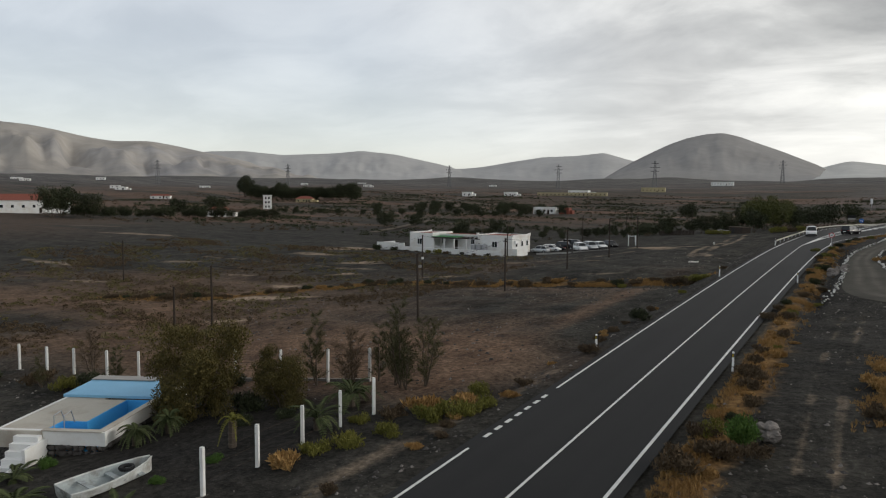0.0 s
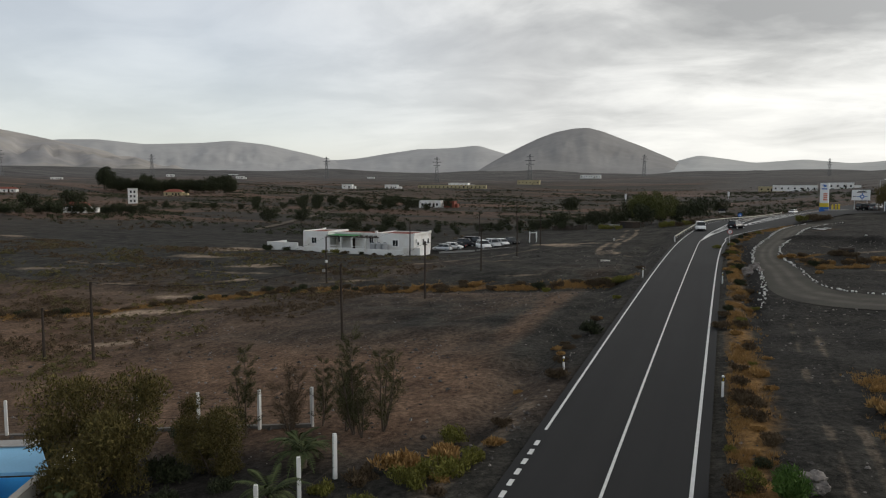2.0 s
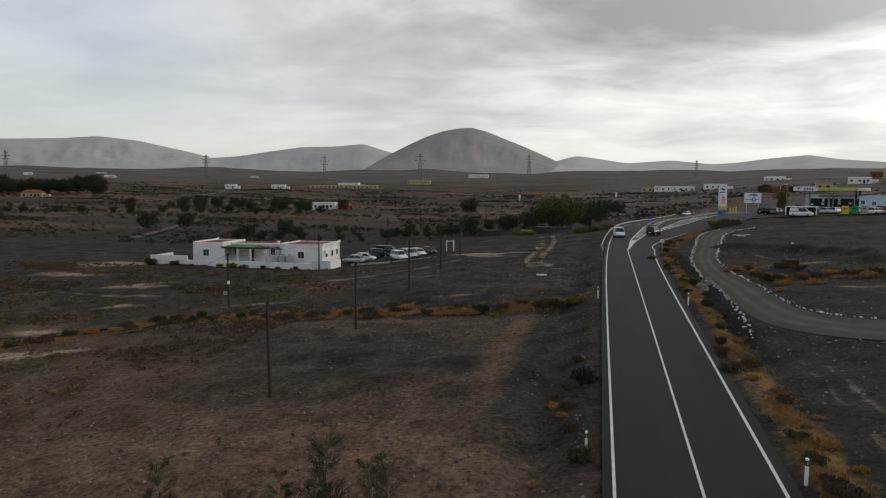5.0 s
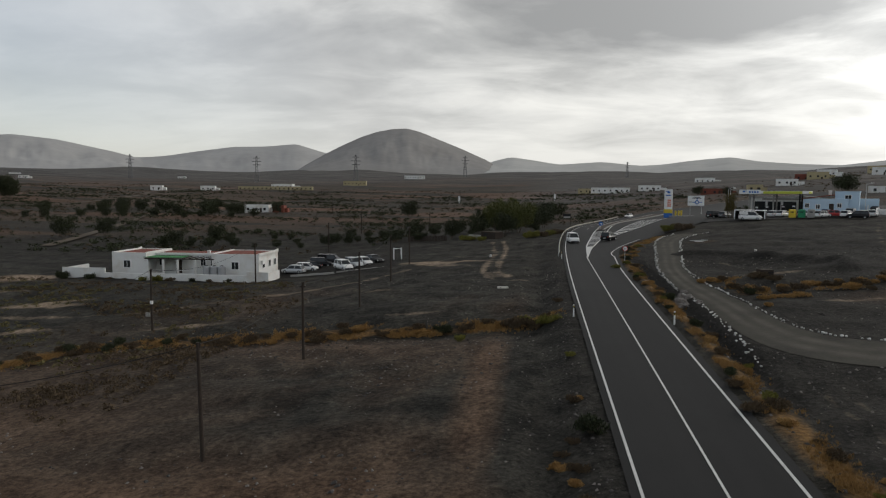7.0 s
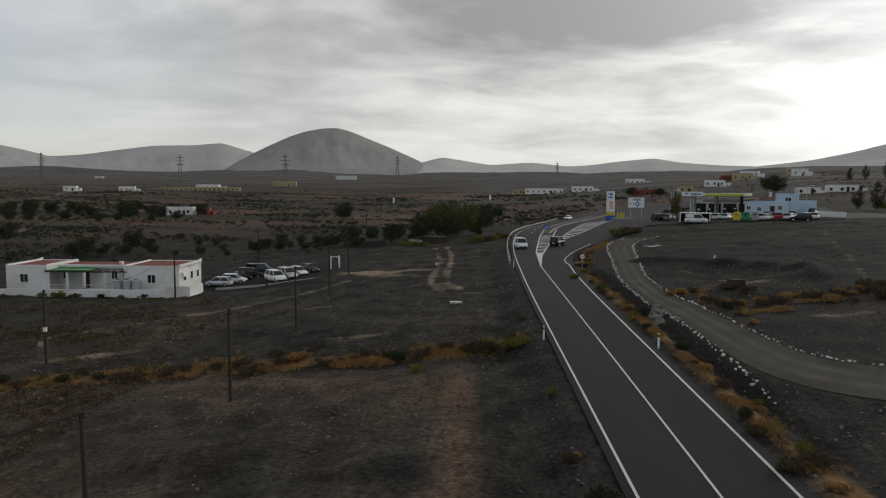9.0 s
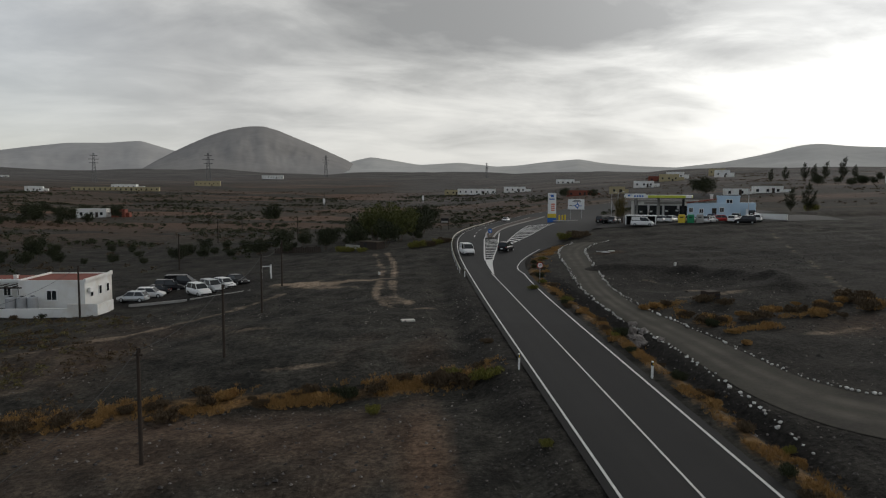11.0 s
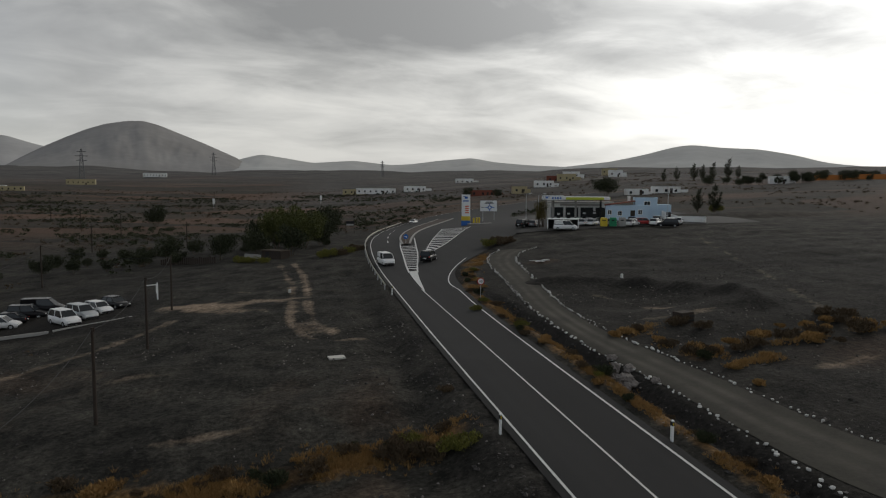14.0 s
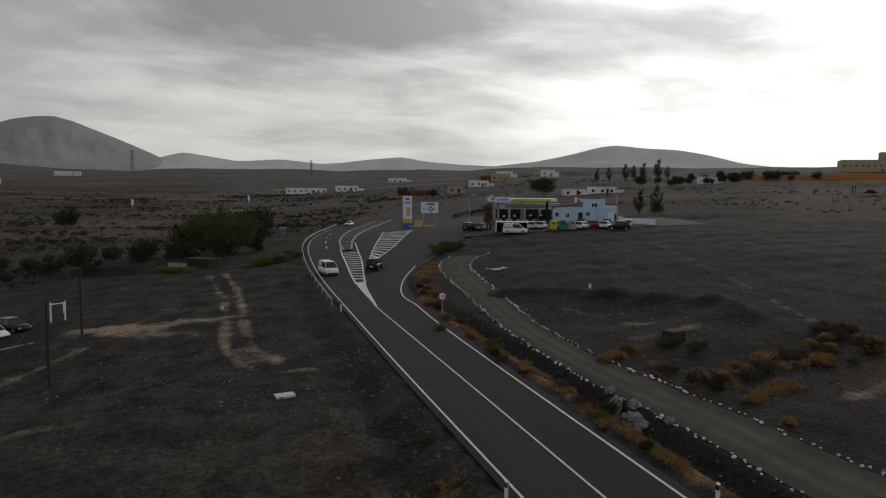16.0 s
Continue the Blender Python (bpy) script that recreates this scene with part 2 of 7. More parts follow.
GREEN_BIN = surface("green_plastic", (0.02, 0.22, 0.10), 0.5, vary=0.12, bump=0.0)
BLUE_PAINT = surface("blue_paint", (0.03, 0.13, 0.42), 0.5, vary=0.12, bump=0.0)
RED_PAINT = surface("red_paint", (0.45, 0.03, 0.025), 0.5, vary=0.12, bump=0.0)
OCHRE = surface("ochre_plaster", (0.40, 0.34, 0.20), 0.9, vary=0.12, scale=0.3, bump=0.2)
ORANGE_WALL = surface("orange_plaster", (0.50, 0.19, 0.05), 0.9, vary=0.12, scale=0.3, bump=0.2)
FAR_DIRT = surface("pale_road_dirt", (0.115, 0.095, 0.074), 0.95, vary=0.3, scale=0.05, grain=0.15, grain_scale=0.6, bump=0.0, spec=0.1)
STONE = surface("dark_lava_stone", (0.075, 0.068, 0.064), 0.95, vary=0.4, scale=1.5, grain=0.3, bump=0.8, random_tone=0.25)
ROCK = surface("grey_boulder", (0.20, 0.18, 0.165), 0.95, vary=0.35, scale=1.2, grain=0.3, bump=0.9, random_tone=0.15)
WHITE_STONE = surface("whitewashed_stone", (0.60, 0.59, 0.56), 0.9, vary=0.25, scale=3.0, grain=0.2, bump=0.6, random_tone=0.2)
POOL_BLUE = surface("pool_blue", (0.07, 0.39, 0.78), 0.5, vary=0.1, scale=0.8, bump=0.1)
DECK_BLUE = surface("pale_blue_deck", (0.22, 0.46, 0.66), 0.6, vary=0.15, scale=0.7, bump=0.2)
DECK_SAND = surface("sand_coloured_deck", (0.47, 0.44, 0.38), 0.9, vary=0.15, scale=0.8, bump=0.3, dirt=(0.36, 0.31, 0.25))
BARK = surface("bark", (0.10, 0.078, 0.06), 0.95, vary=0.3, scale=4.0, grain=0.3, bump=0.7)
LEAF_TAMARISK = leaf_material("tamarisk_leaf", (0.036, 0.035, 0.013), (0.150, 0.118, 0.038))
LEAF_SCRUB = leaf_material("dull_scrub_leaf", (0.065, 0.060, 0.026), (0.16, 0.135, 0.055))
LEAF_CROWN = leaf_material("olive_crown_leaf", (0.035, 0.044, 0.014), (0.115, 0.120, 0.035))
LEAF_PLUME = leaf_material("plume_leaf", (0.030, 0.034, 0.016), (0.095, 0.088, 0.036))
LEAF_DARK = leaf_material("dark_leaf", (0.018, 0.024, 0.014), (0.055, 0.062, 0.030))
LEAF_GREEN = leaf_material("fresh_leaf", (0.035, 0.075, 0.018), (0.10, 0.17, 0.035))
LEAF_OLIVE = leaf_material("olive_leaf", (0.075, 0.080, 0.018), (0.20, 0.185, 0.042))
LEAF_DRY = leaf_material("dry_straw", (0.18, 0.100, 0.036), (0.42, 0.262, 0.100))
LEAF_BROWN = leaf_material("brown_scrub", (0.055, 0.040, 0.026), (0.12, 0.085, 0.05))
LEAF_PALM = leaf_material("palm_leaf", (0.035, 0.05, 0.02), (0.10, 0.115, 0.05))
# hill colours are lightened to carry the haze of distance
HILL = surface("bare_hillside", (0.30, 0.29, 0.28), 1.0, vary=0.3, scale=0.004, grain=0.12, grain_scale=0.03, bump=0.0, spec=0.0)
# lighter again, for the haze towards the sun
BROAD_HILL = surface("haze_pale_hillside", (0.50, 0.495, 0.475), 1.0, vary=0.22, scale=0.004, grain=0.1, grain_scale=0.03, bump=0.0, spec=0.0)
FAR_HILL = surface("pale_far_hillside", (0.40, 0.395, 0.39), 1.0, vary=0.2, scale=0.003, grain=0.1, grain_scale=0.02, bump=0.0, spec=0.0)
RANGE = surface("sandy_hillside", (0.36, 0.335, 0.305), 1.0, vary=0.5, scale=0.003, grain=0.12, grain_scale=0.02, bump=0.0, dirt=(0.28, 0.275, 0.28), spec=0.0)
# ---- terrain ----
COEF = (3.607, 3.447, 1.510, -0.081, -0.219, -0.269)
RISE_R = (0, 100, 200, 360, 600, 860, 1500, 2500, 6000)
RISE_LEFT = (0.4, 0.6, 2.0, 6.0, 17.0, 24.0, 44.0, 80.0, 110.0)
RISE_RIGHT = (4.0, 5.0, 9.5, 20.0, 32.0, 40.0, 56.0, 80.0, 110.0)


def smooth(a, b, v):
    u = np.clip((v - a) / (b - a), 0.0, 1.0)
    return u * u * (3 - 2 * u)


def fractal(x, y, scale, octaves=3, seed=0.0):
    """Cheap rolling relief from summed waves."""
    z = np.zeros_like(x)
    rng = np.random.RandomState(int(seed * 10) + 5)
    for o in range(octaves):
        for _ in range(5):
            a, f, ph = rng.uniform(0, math.tau), (2 ** o) / scale * rng.uniform(0.7, 1.4), rng.uniform(0, math.tau)
            z += np.sin((x * math.cos(a) + y * math.sin(a)) * f * math.tau + ph) / (2 ** o) / 3
    return z


def ground(x, y):
    """The height of the lie of the land, for numbers or arrays."""
    x, y = np.asarray(x, float), np.asarray(y, float)
    u, v = x / 50, (y - 80) / 50
    c = COEF
    near = c[0] + c[1] * u + c[2] * v + c[3] * u * v + c[4] * u * u + c[5] * v * v
    floor = -1.8 + 2.1 * smooth(55.0, 108.0, y)
    near = np.where(near < floor + 0.6, floor + 0.6 * np.exp((np.minimum(near, floor + 0.6) - floor - 0.6) / 0.6), near)
    near = near - 0.9 * np.exp(-((y - 78) / 5.0) ** 2) * smooth(-16.0, -19.0, x) * smooth(-60.0, -40.0, x)
    near = near + 1.8 * smooth(135.0, 190.0, y) * smooth(-12.0, 20.0, x)
    # the road stands on a low bank; a ditch runs on either side
    run = smooth(150.0, 110.0, y)
    near = near + 0.30 * np.exp(-(((x + 14.0) / 2.6) ** 2)) * run
    near = near - 0.45 * np.exp(-(((x + 17.2) / 1.2) ** 2)) * run * smooth(26.0, 40.0, y)
    near = near - 0.65 * np.exp(-(((x + 4.3) / 0.75) ** 2)) * smooth(50.0, 66.0, y) * smooth(122.0, 106.0, y)
    dx, dy = x + 20, y - 85
    r = np.hypot(dx, dy)
    side = smooth(-5.0, 35.0, np.degrees(np.arctan2(dx, dy))) * smooth(178.0, 150.0, np.degrees(np.arctan2(dx, dy)))
    far = np.interp(r, RISE_R, RISE_LEFT) * (1 - side) + np.interp(r, RISE_R, RISE_RIGHT) * side
    far = far + 1.0 * smooth(0.0, 30.0, x) * smooth(400.0, 200.0, r)
    w = smooth(70.0, 190.0, r)
    if np.any(r > 150.0):
        far = far + smooth(150.0, 500.0, r) * smooth(-25.0, -70.0, x) * 1.2 * fractal(x, y, 170.0, 3, 3) + smooth(500.0, 1500.0, r) * 7.0 * fractal(x, y, 620.0, 2, 4)
    return near * (1 - w) + far * w


# ---- helpers for meshes ----
def solid(name, verts, faces, mat, parent=None, label="", flat=True):
    me = bpy.data.meshes.new(name)
    me.from_pydata([tuple(map(float, v)) for v in verts], [], faces)
    me.materials.append(mat)
    if not flat:
        me.shade_smooth()
    ob = new(name, me)
    if parent:
        ob.parent = parent
    if label:
        tagged(ob, label)
    return ob


def part(name, bm, mat, parent=None, label="", flat=True):
    bmesh.ops.recalc_face_normals(bm, faces=bm.faces[:])
    me = bpy.data.meshes.new(name)
    bm.to_mesh(me)
    bm.free()
    me.materials.append(mat)
    if not flat:
        me.shade_smooth()
    ob = new(name, me)
    if parent:
        ob.parent = parent
    if label:
        tagged(ob, label)
    return ob


def thing(name, label, category, at, turn=0.0, group="", kind=""):
    ob = new(name)
    ob.empty_display_size = 0.3
    ob.matrix_basis = pose(*at, 0, 0, turn)
    return tagged(ob, label, category, group, kind)


def box(bm, at, size, turn=0.0, bevel=0.0):
    made = bmesh.ops.create_cube(bm, size=1.0, matrix=pose(*at, 0, 0, turn) @ Matrix.Diagonal((*size, 1)))["verts"]
    if bevel:
        edges = list({e for v in made for e in v.link_edges})
        bmesh.ops.bevel(bm, geom=edges, offset=bevel, segments=2, affect="EDGES", profile=0.6)
    return bm


def boxes(*items, bevel=0.0):
    bm = bmesh.new()
    for item in items:
        box(bm, *item, **({"bevel": bevel} if bevel else {}))
    return bm


def tube(bm, a, b, r0, r1=None, n=8):
    a, b = Vector(a), Vector(b)
    r1 = r0 if r1 is None else r1
    q = (b - a).to_track_quat("Z", "Y").to_matrix()
    rings = [[bm.verts.new(c + q @ Vector((math.cos(k * math.tau / n) * r, math.sin(k * math.tau / n) * r, 0))) for k in range(n)] for c, r in ((a, r0), (b, r1))]
    for k in range(n):
        bm.faces.new((rings[0][k], rings[0][(k + 1) % n], rings[1][(k + 1) % n], rings[1][k]))
    bm.faces.new(rings[0][::-1]), bm.faces.new(rings[1])
    return bm


def tubes(*items):
    bm = bmesh.new()
    for item in items:
        tube(bm, *item)
    return bm


def G(x, y):
    return float(ground(x, y))


def resample(points, step):
    """A smooth line through the points, with a point about every step metres."""
    p = np.array(points, float)
    for _ in range(3):
        q = np.empty((2 * len(p), 2))
        q[0], q[-1] = p[0], p[-1]
        q[1:-1:2], q[2:-1:2] = 0.75 * p[:-1] + 0.25 * p[1:], 0.25 * p[:-1] + 0.75 * p[1:]
        p = q
    d = np.concatenate([[0], np.cumsum(np.hypot(*np.diff(p, axis=0).T))])
    s = np.linspace(0, d[-1], max(2, int(d[-1] / step) + 1))
    return np.stack([np.interp(s, d, p[:, 0]), np.interp(s, d, p[:, 1])], 1)


def loft(left, right, rows, cross, lift):
    """A sheet laid on the land between two lines."""
    a, b = resample(left, 0.5), resample(right, 0.5)
    pick = lambda p: p[np.linspace(0, len(p) - 1, rows).round().astype(int)]  # noqa: E731
    a, b = pick(a), pick(b)
    w = np.linspace(0, 1, cross + 1)[None, :, None]
    xy = (a[:, None] * (1 - w) + b[:, None] * w).reshape(-1, 2)
    z = ground(xy[:, 0], xy[:, 1]) + lift
    k = cross + 1
    faces = [(i * k + j, i * k + j + 1, (i + 1) * k + j + 1, (i + 1) * k + j) for i in range(rows - 1) for j in range(cross)]
    return np.column_stack([xy, z]), faces


def side_line(line, off):
    """The line moved sideways, to its right by off metres."""
    p = np.array(line, float)
    d = np.gradient(p, axis=0)
    d /= np.hypot(d[:, 0], d[:, 1])[:, None]
    return p + off * np.stack([d[:, 1], -d[:, 0]], 1)


def ribbon(line, width, lift, step=1.0, thick=0.0):
    p = resample(line, step) if len(line) > 2 else np.array([np.linspace(line[0][i], line[1][i], max(2, int(math.dist(*line) / step) + 1)) for i in (0, 1)]).T
    l, r = side_line(p, -width / 2), side_line(p, width / 2)
    n = len(p)
    xy = np.concatenate([l, r])
    z = ground(xy[:, 0], xy[:, 1]) + lift
    return np.column_stack([xy, z]), [(i, i + 1, n + i + 1, n + i) for i in range(n - 1)]


# ---- roads in plan ----
LEFT_LINE = ((-13.75, -80), (-13.75, 20), (-13.75, 70), (-13.6, 100), (-13.1, 122), (-12.4, 140), (-11.2, 158), (-8.8, 180), (-4.2, 208), (2.5, 238), (12, 262), (26, 280), (48, 294), (90, 316), (150, 352))
MID_LINE = ((-10.45, -80), (-10.45, 20), (-10.4, 80), (-10.3, 110), (-10.2, 121))
RIGHT_LINE = ((-7.45, -80), (-7.45, 20), (-7.45, 80), (-7.1, 108), (-6.4, 119))
RIGHT_TURN = ((-6.4, 119), (-6.6, 123), (-5.2, 129), (-2.6, 136), (0.8, 143.2))
ROAD_RIGHT = ((-6.9, -80), (-6.9, 20), (-6.9, 80), (-6.5, 108), (-5.8, 119), (-4.6, 129), (-1.8, 137), (1.8, 143), (8.0, 153), (17, 166), (26, 186), (34, 212), (38, 235), (44, 252), (62, 268), (100, 292), (156, 330))
TRACK_LEFT = ((7.5, 148), (4.2, 143), (1.6, 134), (0.0, 122), (-1.8, 112), (-2.9, 104), (-3.3, 96), (-3.3, 88), (-2.8, 82), (-2.9, 76), (-2.8, 70), (-1.6, 65.5), (1, 62.5), (5, 60.8), (12, 60), (24, 59), (40, 58.5))
TRACK_RIGHT = ((13, 147), (9.5, 144), (6.0, 137), (4.0, 126), (2.2, 116), (0.6, 108), (-0.2, 101), (-0.4, 95), (0.2, 88), (0.8, 82), (1.0, 77), (1.4, 72), (3.2, 68.8), (6, 67.2), (12, 66.2), (25, 65), (40, 64))


# the scrubby field edge across the plain
BAND = ((-82, 50), (-72, 56), (-66, 64), (-62.5, 70.3), (-59, 73), (-55.8, 75.8), (-51, 77.6), (-46, 78.9), (-41, 79.8), (-36, 79.9), (-30, 79.5), (-25, 79.3), (-20, 80.5), (-16.6, 80.4))
# worn wheel tracks on the gravel
RUTS = (((-25.9, 156), (-25.6, 152), (-24.6, 139.8), (-24.2, 126.9), (-24.6, 116.6), (-24.6, 109.6), (-23.6, 105), (-21.4, 102.6), (-18.5, 102.2)), ((-23.8, 155), (-23.5, 151), (-22.4, 136.3), (-22.7, 123.1), (-22.8, 113.4), (-22.6, 108.5), (-21.0, 105.2)))


def near_line(x, y, line, step=2.0):
    p = resample(line, step)
    out = np.empty(len(x))
    for i in range(0, len(x), 20000):
        j = slice(i, i + 20000)
        out[j] = np.sqrt(((x[j, None] - p[None, :, 0]) ** 2 + (y[j, None] - p[None, :, 1]) ** 2).min(1))
    return out


def spread(lo, hi, fine, out, grow):
    mid = list(np.arange(lo, hi + fine / 2, fine))
    a, b, s = [lo], [hi], fine
    while a[-1] > -out:
        s *= grow
        a.append(a[-1] - s)
    s = fine
    while b[-1] < out:
        s *= grow
        b.append(b[-1] + s)
    return np.array(a[:0:-1] + mid + b[1:])


def blob(x, y, cx, cy, rx, ry, turn=0.0):
    c, s = math.cos(radians(turn)), math.sin(radians(turn))
    u, v = (x - cx) * c + (y - cy) * s, -(x - cx) * s + (y - cy) * c
    return np.exp(-((u / rx) ** 2 + (v / ry) ** 2))


def build_ground():
    xs, ys = spread(-72, 44, 0.75, 4700, 1.065), spread(14, 152, 0.75, 4700, 1.065)
    xs = np.unique(np.concatenate([xs, np.arange(-5.75, 1.1, 0.25), np.arange(-26.5, -20.4, 0.5)]).round(3))
    gx, gy = np.meshgrid(xs, ys)
    x, y = gx.ravel(), gy.ravel()
    z = ground(x, y)
    road = np.full(len(x), 99.0)
    close = (np.abs(x) < 160) & (y > -90) & (y < 360)
    road_l, road_r = near_line(x[close], y[close], LEFT_LINE), near_line(x[close], y[close], ROAD_RIGHT)
    a, b = resample(LEFT_LINE, 1.0), resample(ROAD_RIGHT, 1.0)
    left_x = np.interp(y, a[:, 1], a[:, 0])
    right_x = np.interp(y, b[:, 1], b[:, 0])
    inside = (x > left_x - 0.4) & (x < right_x + 0.4) & (y > -80) & (y < 320)
    road[close] = np.minimum(road_l, road_r)
    road[inside] = 0
    tl, tr = resample(TRACK_LEFT, 1.0), resample(TRACK_RIGHT, 1.0)
    mid = [tuple(v) for v in (0.5 * (tl[np.linspace(0, len(tl) - 1, 40).astype(int)] + tr[np.linspace(0, len(tr) - 1, 40).astype(int)]))]
    track = np.full(len(x), 99.0)
    track[close] = near_line(x[close], y[close], mid, 1.5)
    yard = (x > 16) & (x < 84) & (y > 160) & (y < 236)
    free = smooth(0.8, 4.0, road) * smooth(3.0, 6.0, track)
    free[yard] = 0
    r = np.hypot(x + 20, y - 85)
    relief = 0.10 * fractal(x, y, 9.0, 3, 1) + 0.16 * fractal(x, y, 31.0, 2, 2)
    relief += smooth(150, 500, r) * smooth(-70, -25, x) * 1.2 * fractal(x, y, 170.0, 3, 3)
    z += relief * free
    # hollows and heaps
    z -= 0.8 * blob(x, y, 8, 107, 6, 6.5, 20) + 0.4 * blob(x, y, 12, 91, 7, 3)
    z += 0.7 * blob(x, y, -35.5, 98, 3.2, 2.4)
    z += 0.9 * blob(x, y, 84, 196, 30, 5, 10) - 1.2 * blob(x, y, 78, 186, 26, 4, 10)
    z[road < 0.8] -= 0.12
    z[(track < 1.5)] -= 0.05
    z[yard] -= 0.10
    # kinds of soil, with painted shade in dark and haze in slope
    edge_y = np.interp(x, [p[0] for p in BAND], [p[1] for p in BAND])
    field = smooth(0.0, 4.0, edge_y - y) * smooth(24, 32, y) * smooth(-18.2, -21.5, x) * smooth(-76, -58, x)
    brown = 0.24 * field + 0.62 * blob(x, y, -28, 38, 17, 10) + 0.45 * blob(x, y, -80, 42, 40, 22) + 0.2 * blob(x, y, -60, 90, 50, 22)
    brown = np.maximum(brown, 0.62 * blob(x, y, -21.1, 58, 1.9, 18) + 0.1 * field)
    brown += 0.4 * blob(x, y, -88, 64, 30, 18) + 0.3 * blob(x, y, -34, 38, 12, 8)
    brown += 0.5 * blob(x, y, 14, 84, 8, 4, 20) + 0.55 * blob(x, y, 9, 133, 3, 2) + 0.4 * blob(x, y, -96, 110, 14, 6)
    brown = np.maximum(brown, 0.5 * smooth(140, 300, r) * smooth(10, -60, x))
    pale = (0.62 * blob(x, y, -30, 121, 7, 5, 14) + 0.55 * blob(x, y, -34.5, 124, 4, 3) + 0.35 * blob(x, y, -28, 132, 5, 3)) * (0.9 + 0.9 * fractal(x, y, 7.0, 3, 6))
    for cx, cy, rx, ry, turn, k in ((-66, 59, 6, 1.6, 35, 0.9), (-56.7, 47.7, 3.5, 1.4, 40, 0.8), (-68.5, 68, 3.5, 1.2, 20, 0.8), (-75, 92.5, 6, 1.3, 10, 0.7), (-91, 99.5, 8, 1.8, 5, 0.7), (-167, 111, 14, 3, 10, 0.8), (-208, 123, 16, 4, 10, 0.7), (-94, 112, 9, 3.5, 8, 0.85),
                                (-75.5, 95, 5, 1.2, 30, 0.8), (-69, 80, 5, 1.0, 30, 0.7), (-53, 84, 5, 1.0, 15, 0.6), (-127, 67, 9, 1.8, 8, 0.6), (-108, 80, 8, 1.5, 15, 0.6), (-100, 58, 6, 1.3, 20, 0.6), (-84, 74, 5, 1.0, 12, 0.55), (-30.5, 84.5, 4, 0.7, 5, 0.5), (-60, 62, 4, 0.8, 30, 0.6)):
        pale += 1.25 * k * blob(x, y, cx, cy, rx, ry, turn)
    path = near_line(x[close], y[close], ((-110, 86.5), (-90, 86.5), (-76, 86.8), (-66.8, 87.9), (-58.7, 91), (-51.3, 97), (-45, 102), (-39, 112), (-36, 118)), 0.4)
    pale[close] = np.maximum(pale[close], 0.58 * np.exp(-(path / 0.9) ** 2))
    for rut in RUTS:
        off = near_line(x[close], y[close], rut, 0.25)
        pale[close] = np.maximum(pale[close], (0.66 + 0.22 * fractal(x[close], y[close], 6.0, 3, 12)) * np.exp(-(off / 0.75) ** 2))
    pale = np.maximum(pale, 0.62 * blob(x, y, -23.4, 108.5, 1.9, 5.0) + 0.55 * blob(x, y, -35.5, 96.6, 2.6, 1.0))
    bank = near_line(x[close], y[close], ((3.6, 118.6), (9.1, 116.7), (14.5, 109.8), (18.1, 103.1), (16.0, 99.3)), 0.5)
    dark_bank = np.zeros_like(x)
    dark_bank[close] = np.exp(-(bank / 1.6) ** 2)
    z += dark_bank * (0.6 + 0.2 * fractal(x, y, 3.6, 3, 9))
    pale += 0.7 * blob(x, y, 8.8, 103.5, 2.6, 1.0, -60) + 0.6 * blob(x, y, 6.6, 110, 2.2, 0.9, -60) + 0.75 * blob(x, y, 9.6, 98.4, 3.4, 0.8, 12) + 0.5 * blob(x, y, 4.6, 97.8, 2.0, 0.7) + 0.6 * blob(x, y, 9.5, 82.2, 6, 0.8, 14) + 0.5 * blob(x, y, 50, 170, 18, 1.2, 0)
    for cx in (-2.2, -0.95):
        pale = np.maximum(pale, (0.44 + 0.14 * fractal(x, y, 9.0, 3, 8)) * np.exp(-((x - cx - 0.2 * np.sin(y * 0.12)) / 0.34) ** 2) * smooth(-20, 5, y) * smooth(66, 54, y))
    verge = near_line(x[close], y[close], ((-18.0, 10), (-17.3, 18.6), (-16.9, 23), (-16.5, 26.9), (-16.2, 30), (-15.6, 36)), 0.4)
    pale[close] = np.maximum(pale[close], 0.58 * np.exp(-(verge / 0.85) ** 2))
    side = near_line(x[close], y[close], ((15.5, 87.5), (16.6, 89.2), (19.4, 95.1), (25.1, 108), (34.1, 131), (42, 148)), 0.3)
    pale[close] = np.maximum(pale[close], 0.46 * np.exp(-(side / 0.6) ** 2))
    straw = (0.66 * np.exp(-((x + 5.5) / 0.8) ** 2) + 0.4 * np.exp(-((x + 4.6) / 1.1) ** 2) * smooth(60, 40, y)) * smooth(124, 112, y) + 0.8 * blob(x, y, 1, 140, 3.4, 6, -30) + 0.8 * blob(x, y, -3.6, 125, 1.2, 7, -14)
    rim = np.zeros_like(x)
    rim[close] = near_line(x[close], y[close], BAND, 0.5)
    straw[close] += 0.7 * np.exp(-(rim[close] / 1.3) ** 2)
    straw += 0.6 * blob(x, y, 0.9, 93.6, 2.2, 1.0) + 0.6 * blob(x, y, 2.6, 87, 1.6, 1.4) + 0.5 * blob(x, y, 9.5, 88.6, 4.5, 0.8, -10) + 0.4 * blob(x, y, 4.5, 84.2, 2.4, 0.6) + 0.5 * blob(x, y, 1.2, 36, 1.2, 7)
    dark = 0.7 * blob(x, y, -27, 21, 9, 7) + 0.8 * blob(x, y, -50, 126, 7, 8) + 0.5 * smooth(-17.5, -15.2, x) * smooth(-13, -14.2, x) * smooth(24, 34, y) * smooth(150, 130, y)
    dark += 1.0 * smooth(-61, -58.5, x) * smooth(-38.5, -41, x) * smooth(116, 118, y + 0.16 * (x + 50)) * smooth(139, 135, y)
    dark += 0.8 * dark_bank + 0.7 * blob(x, y, -27, 22, 8, 6)
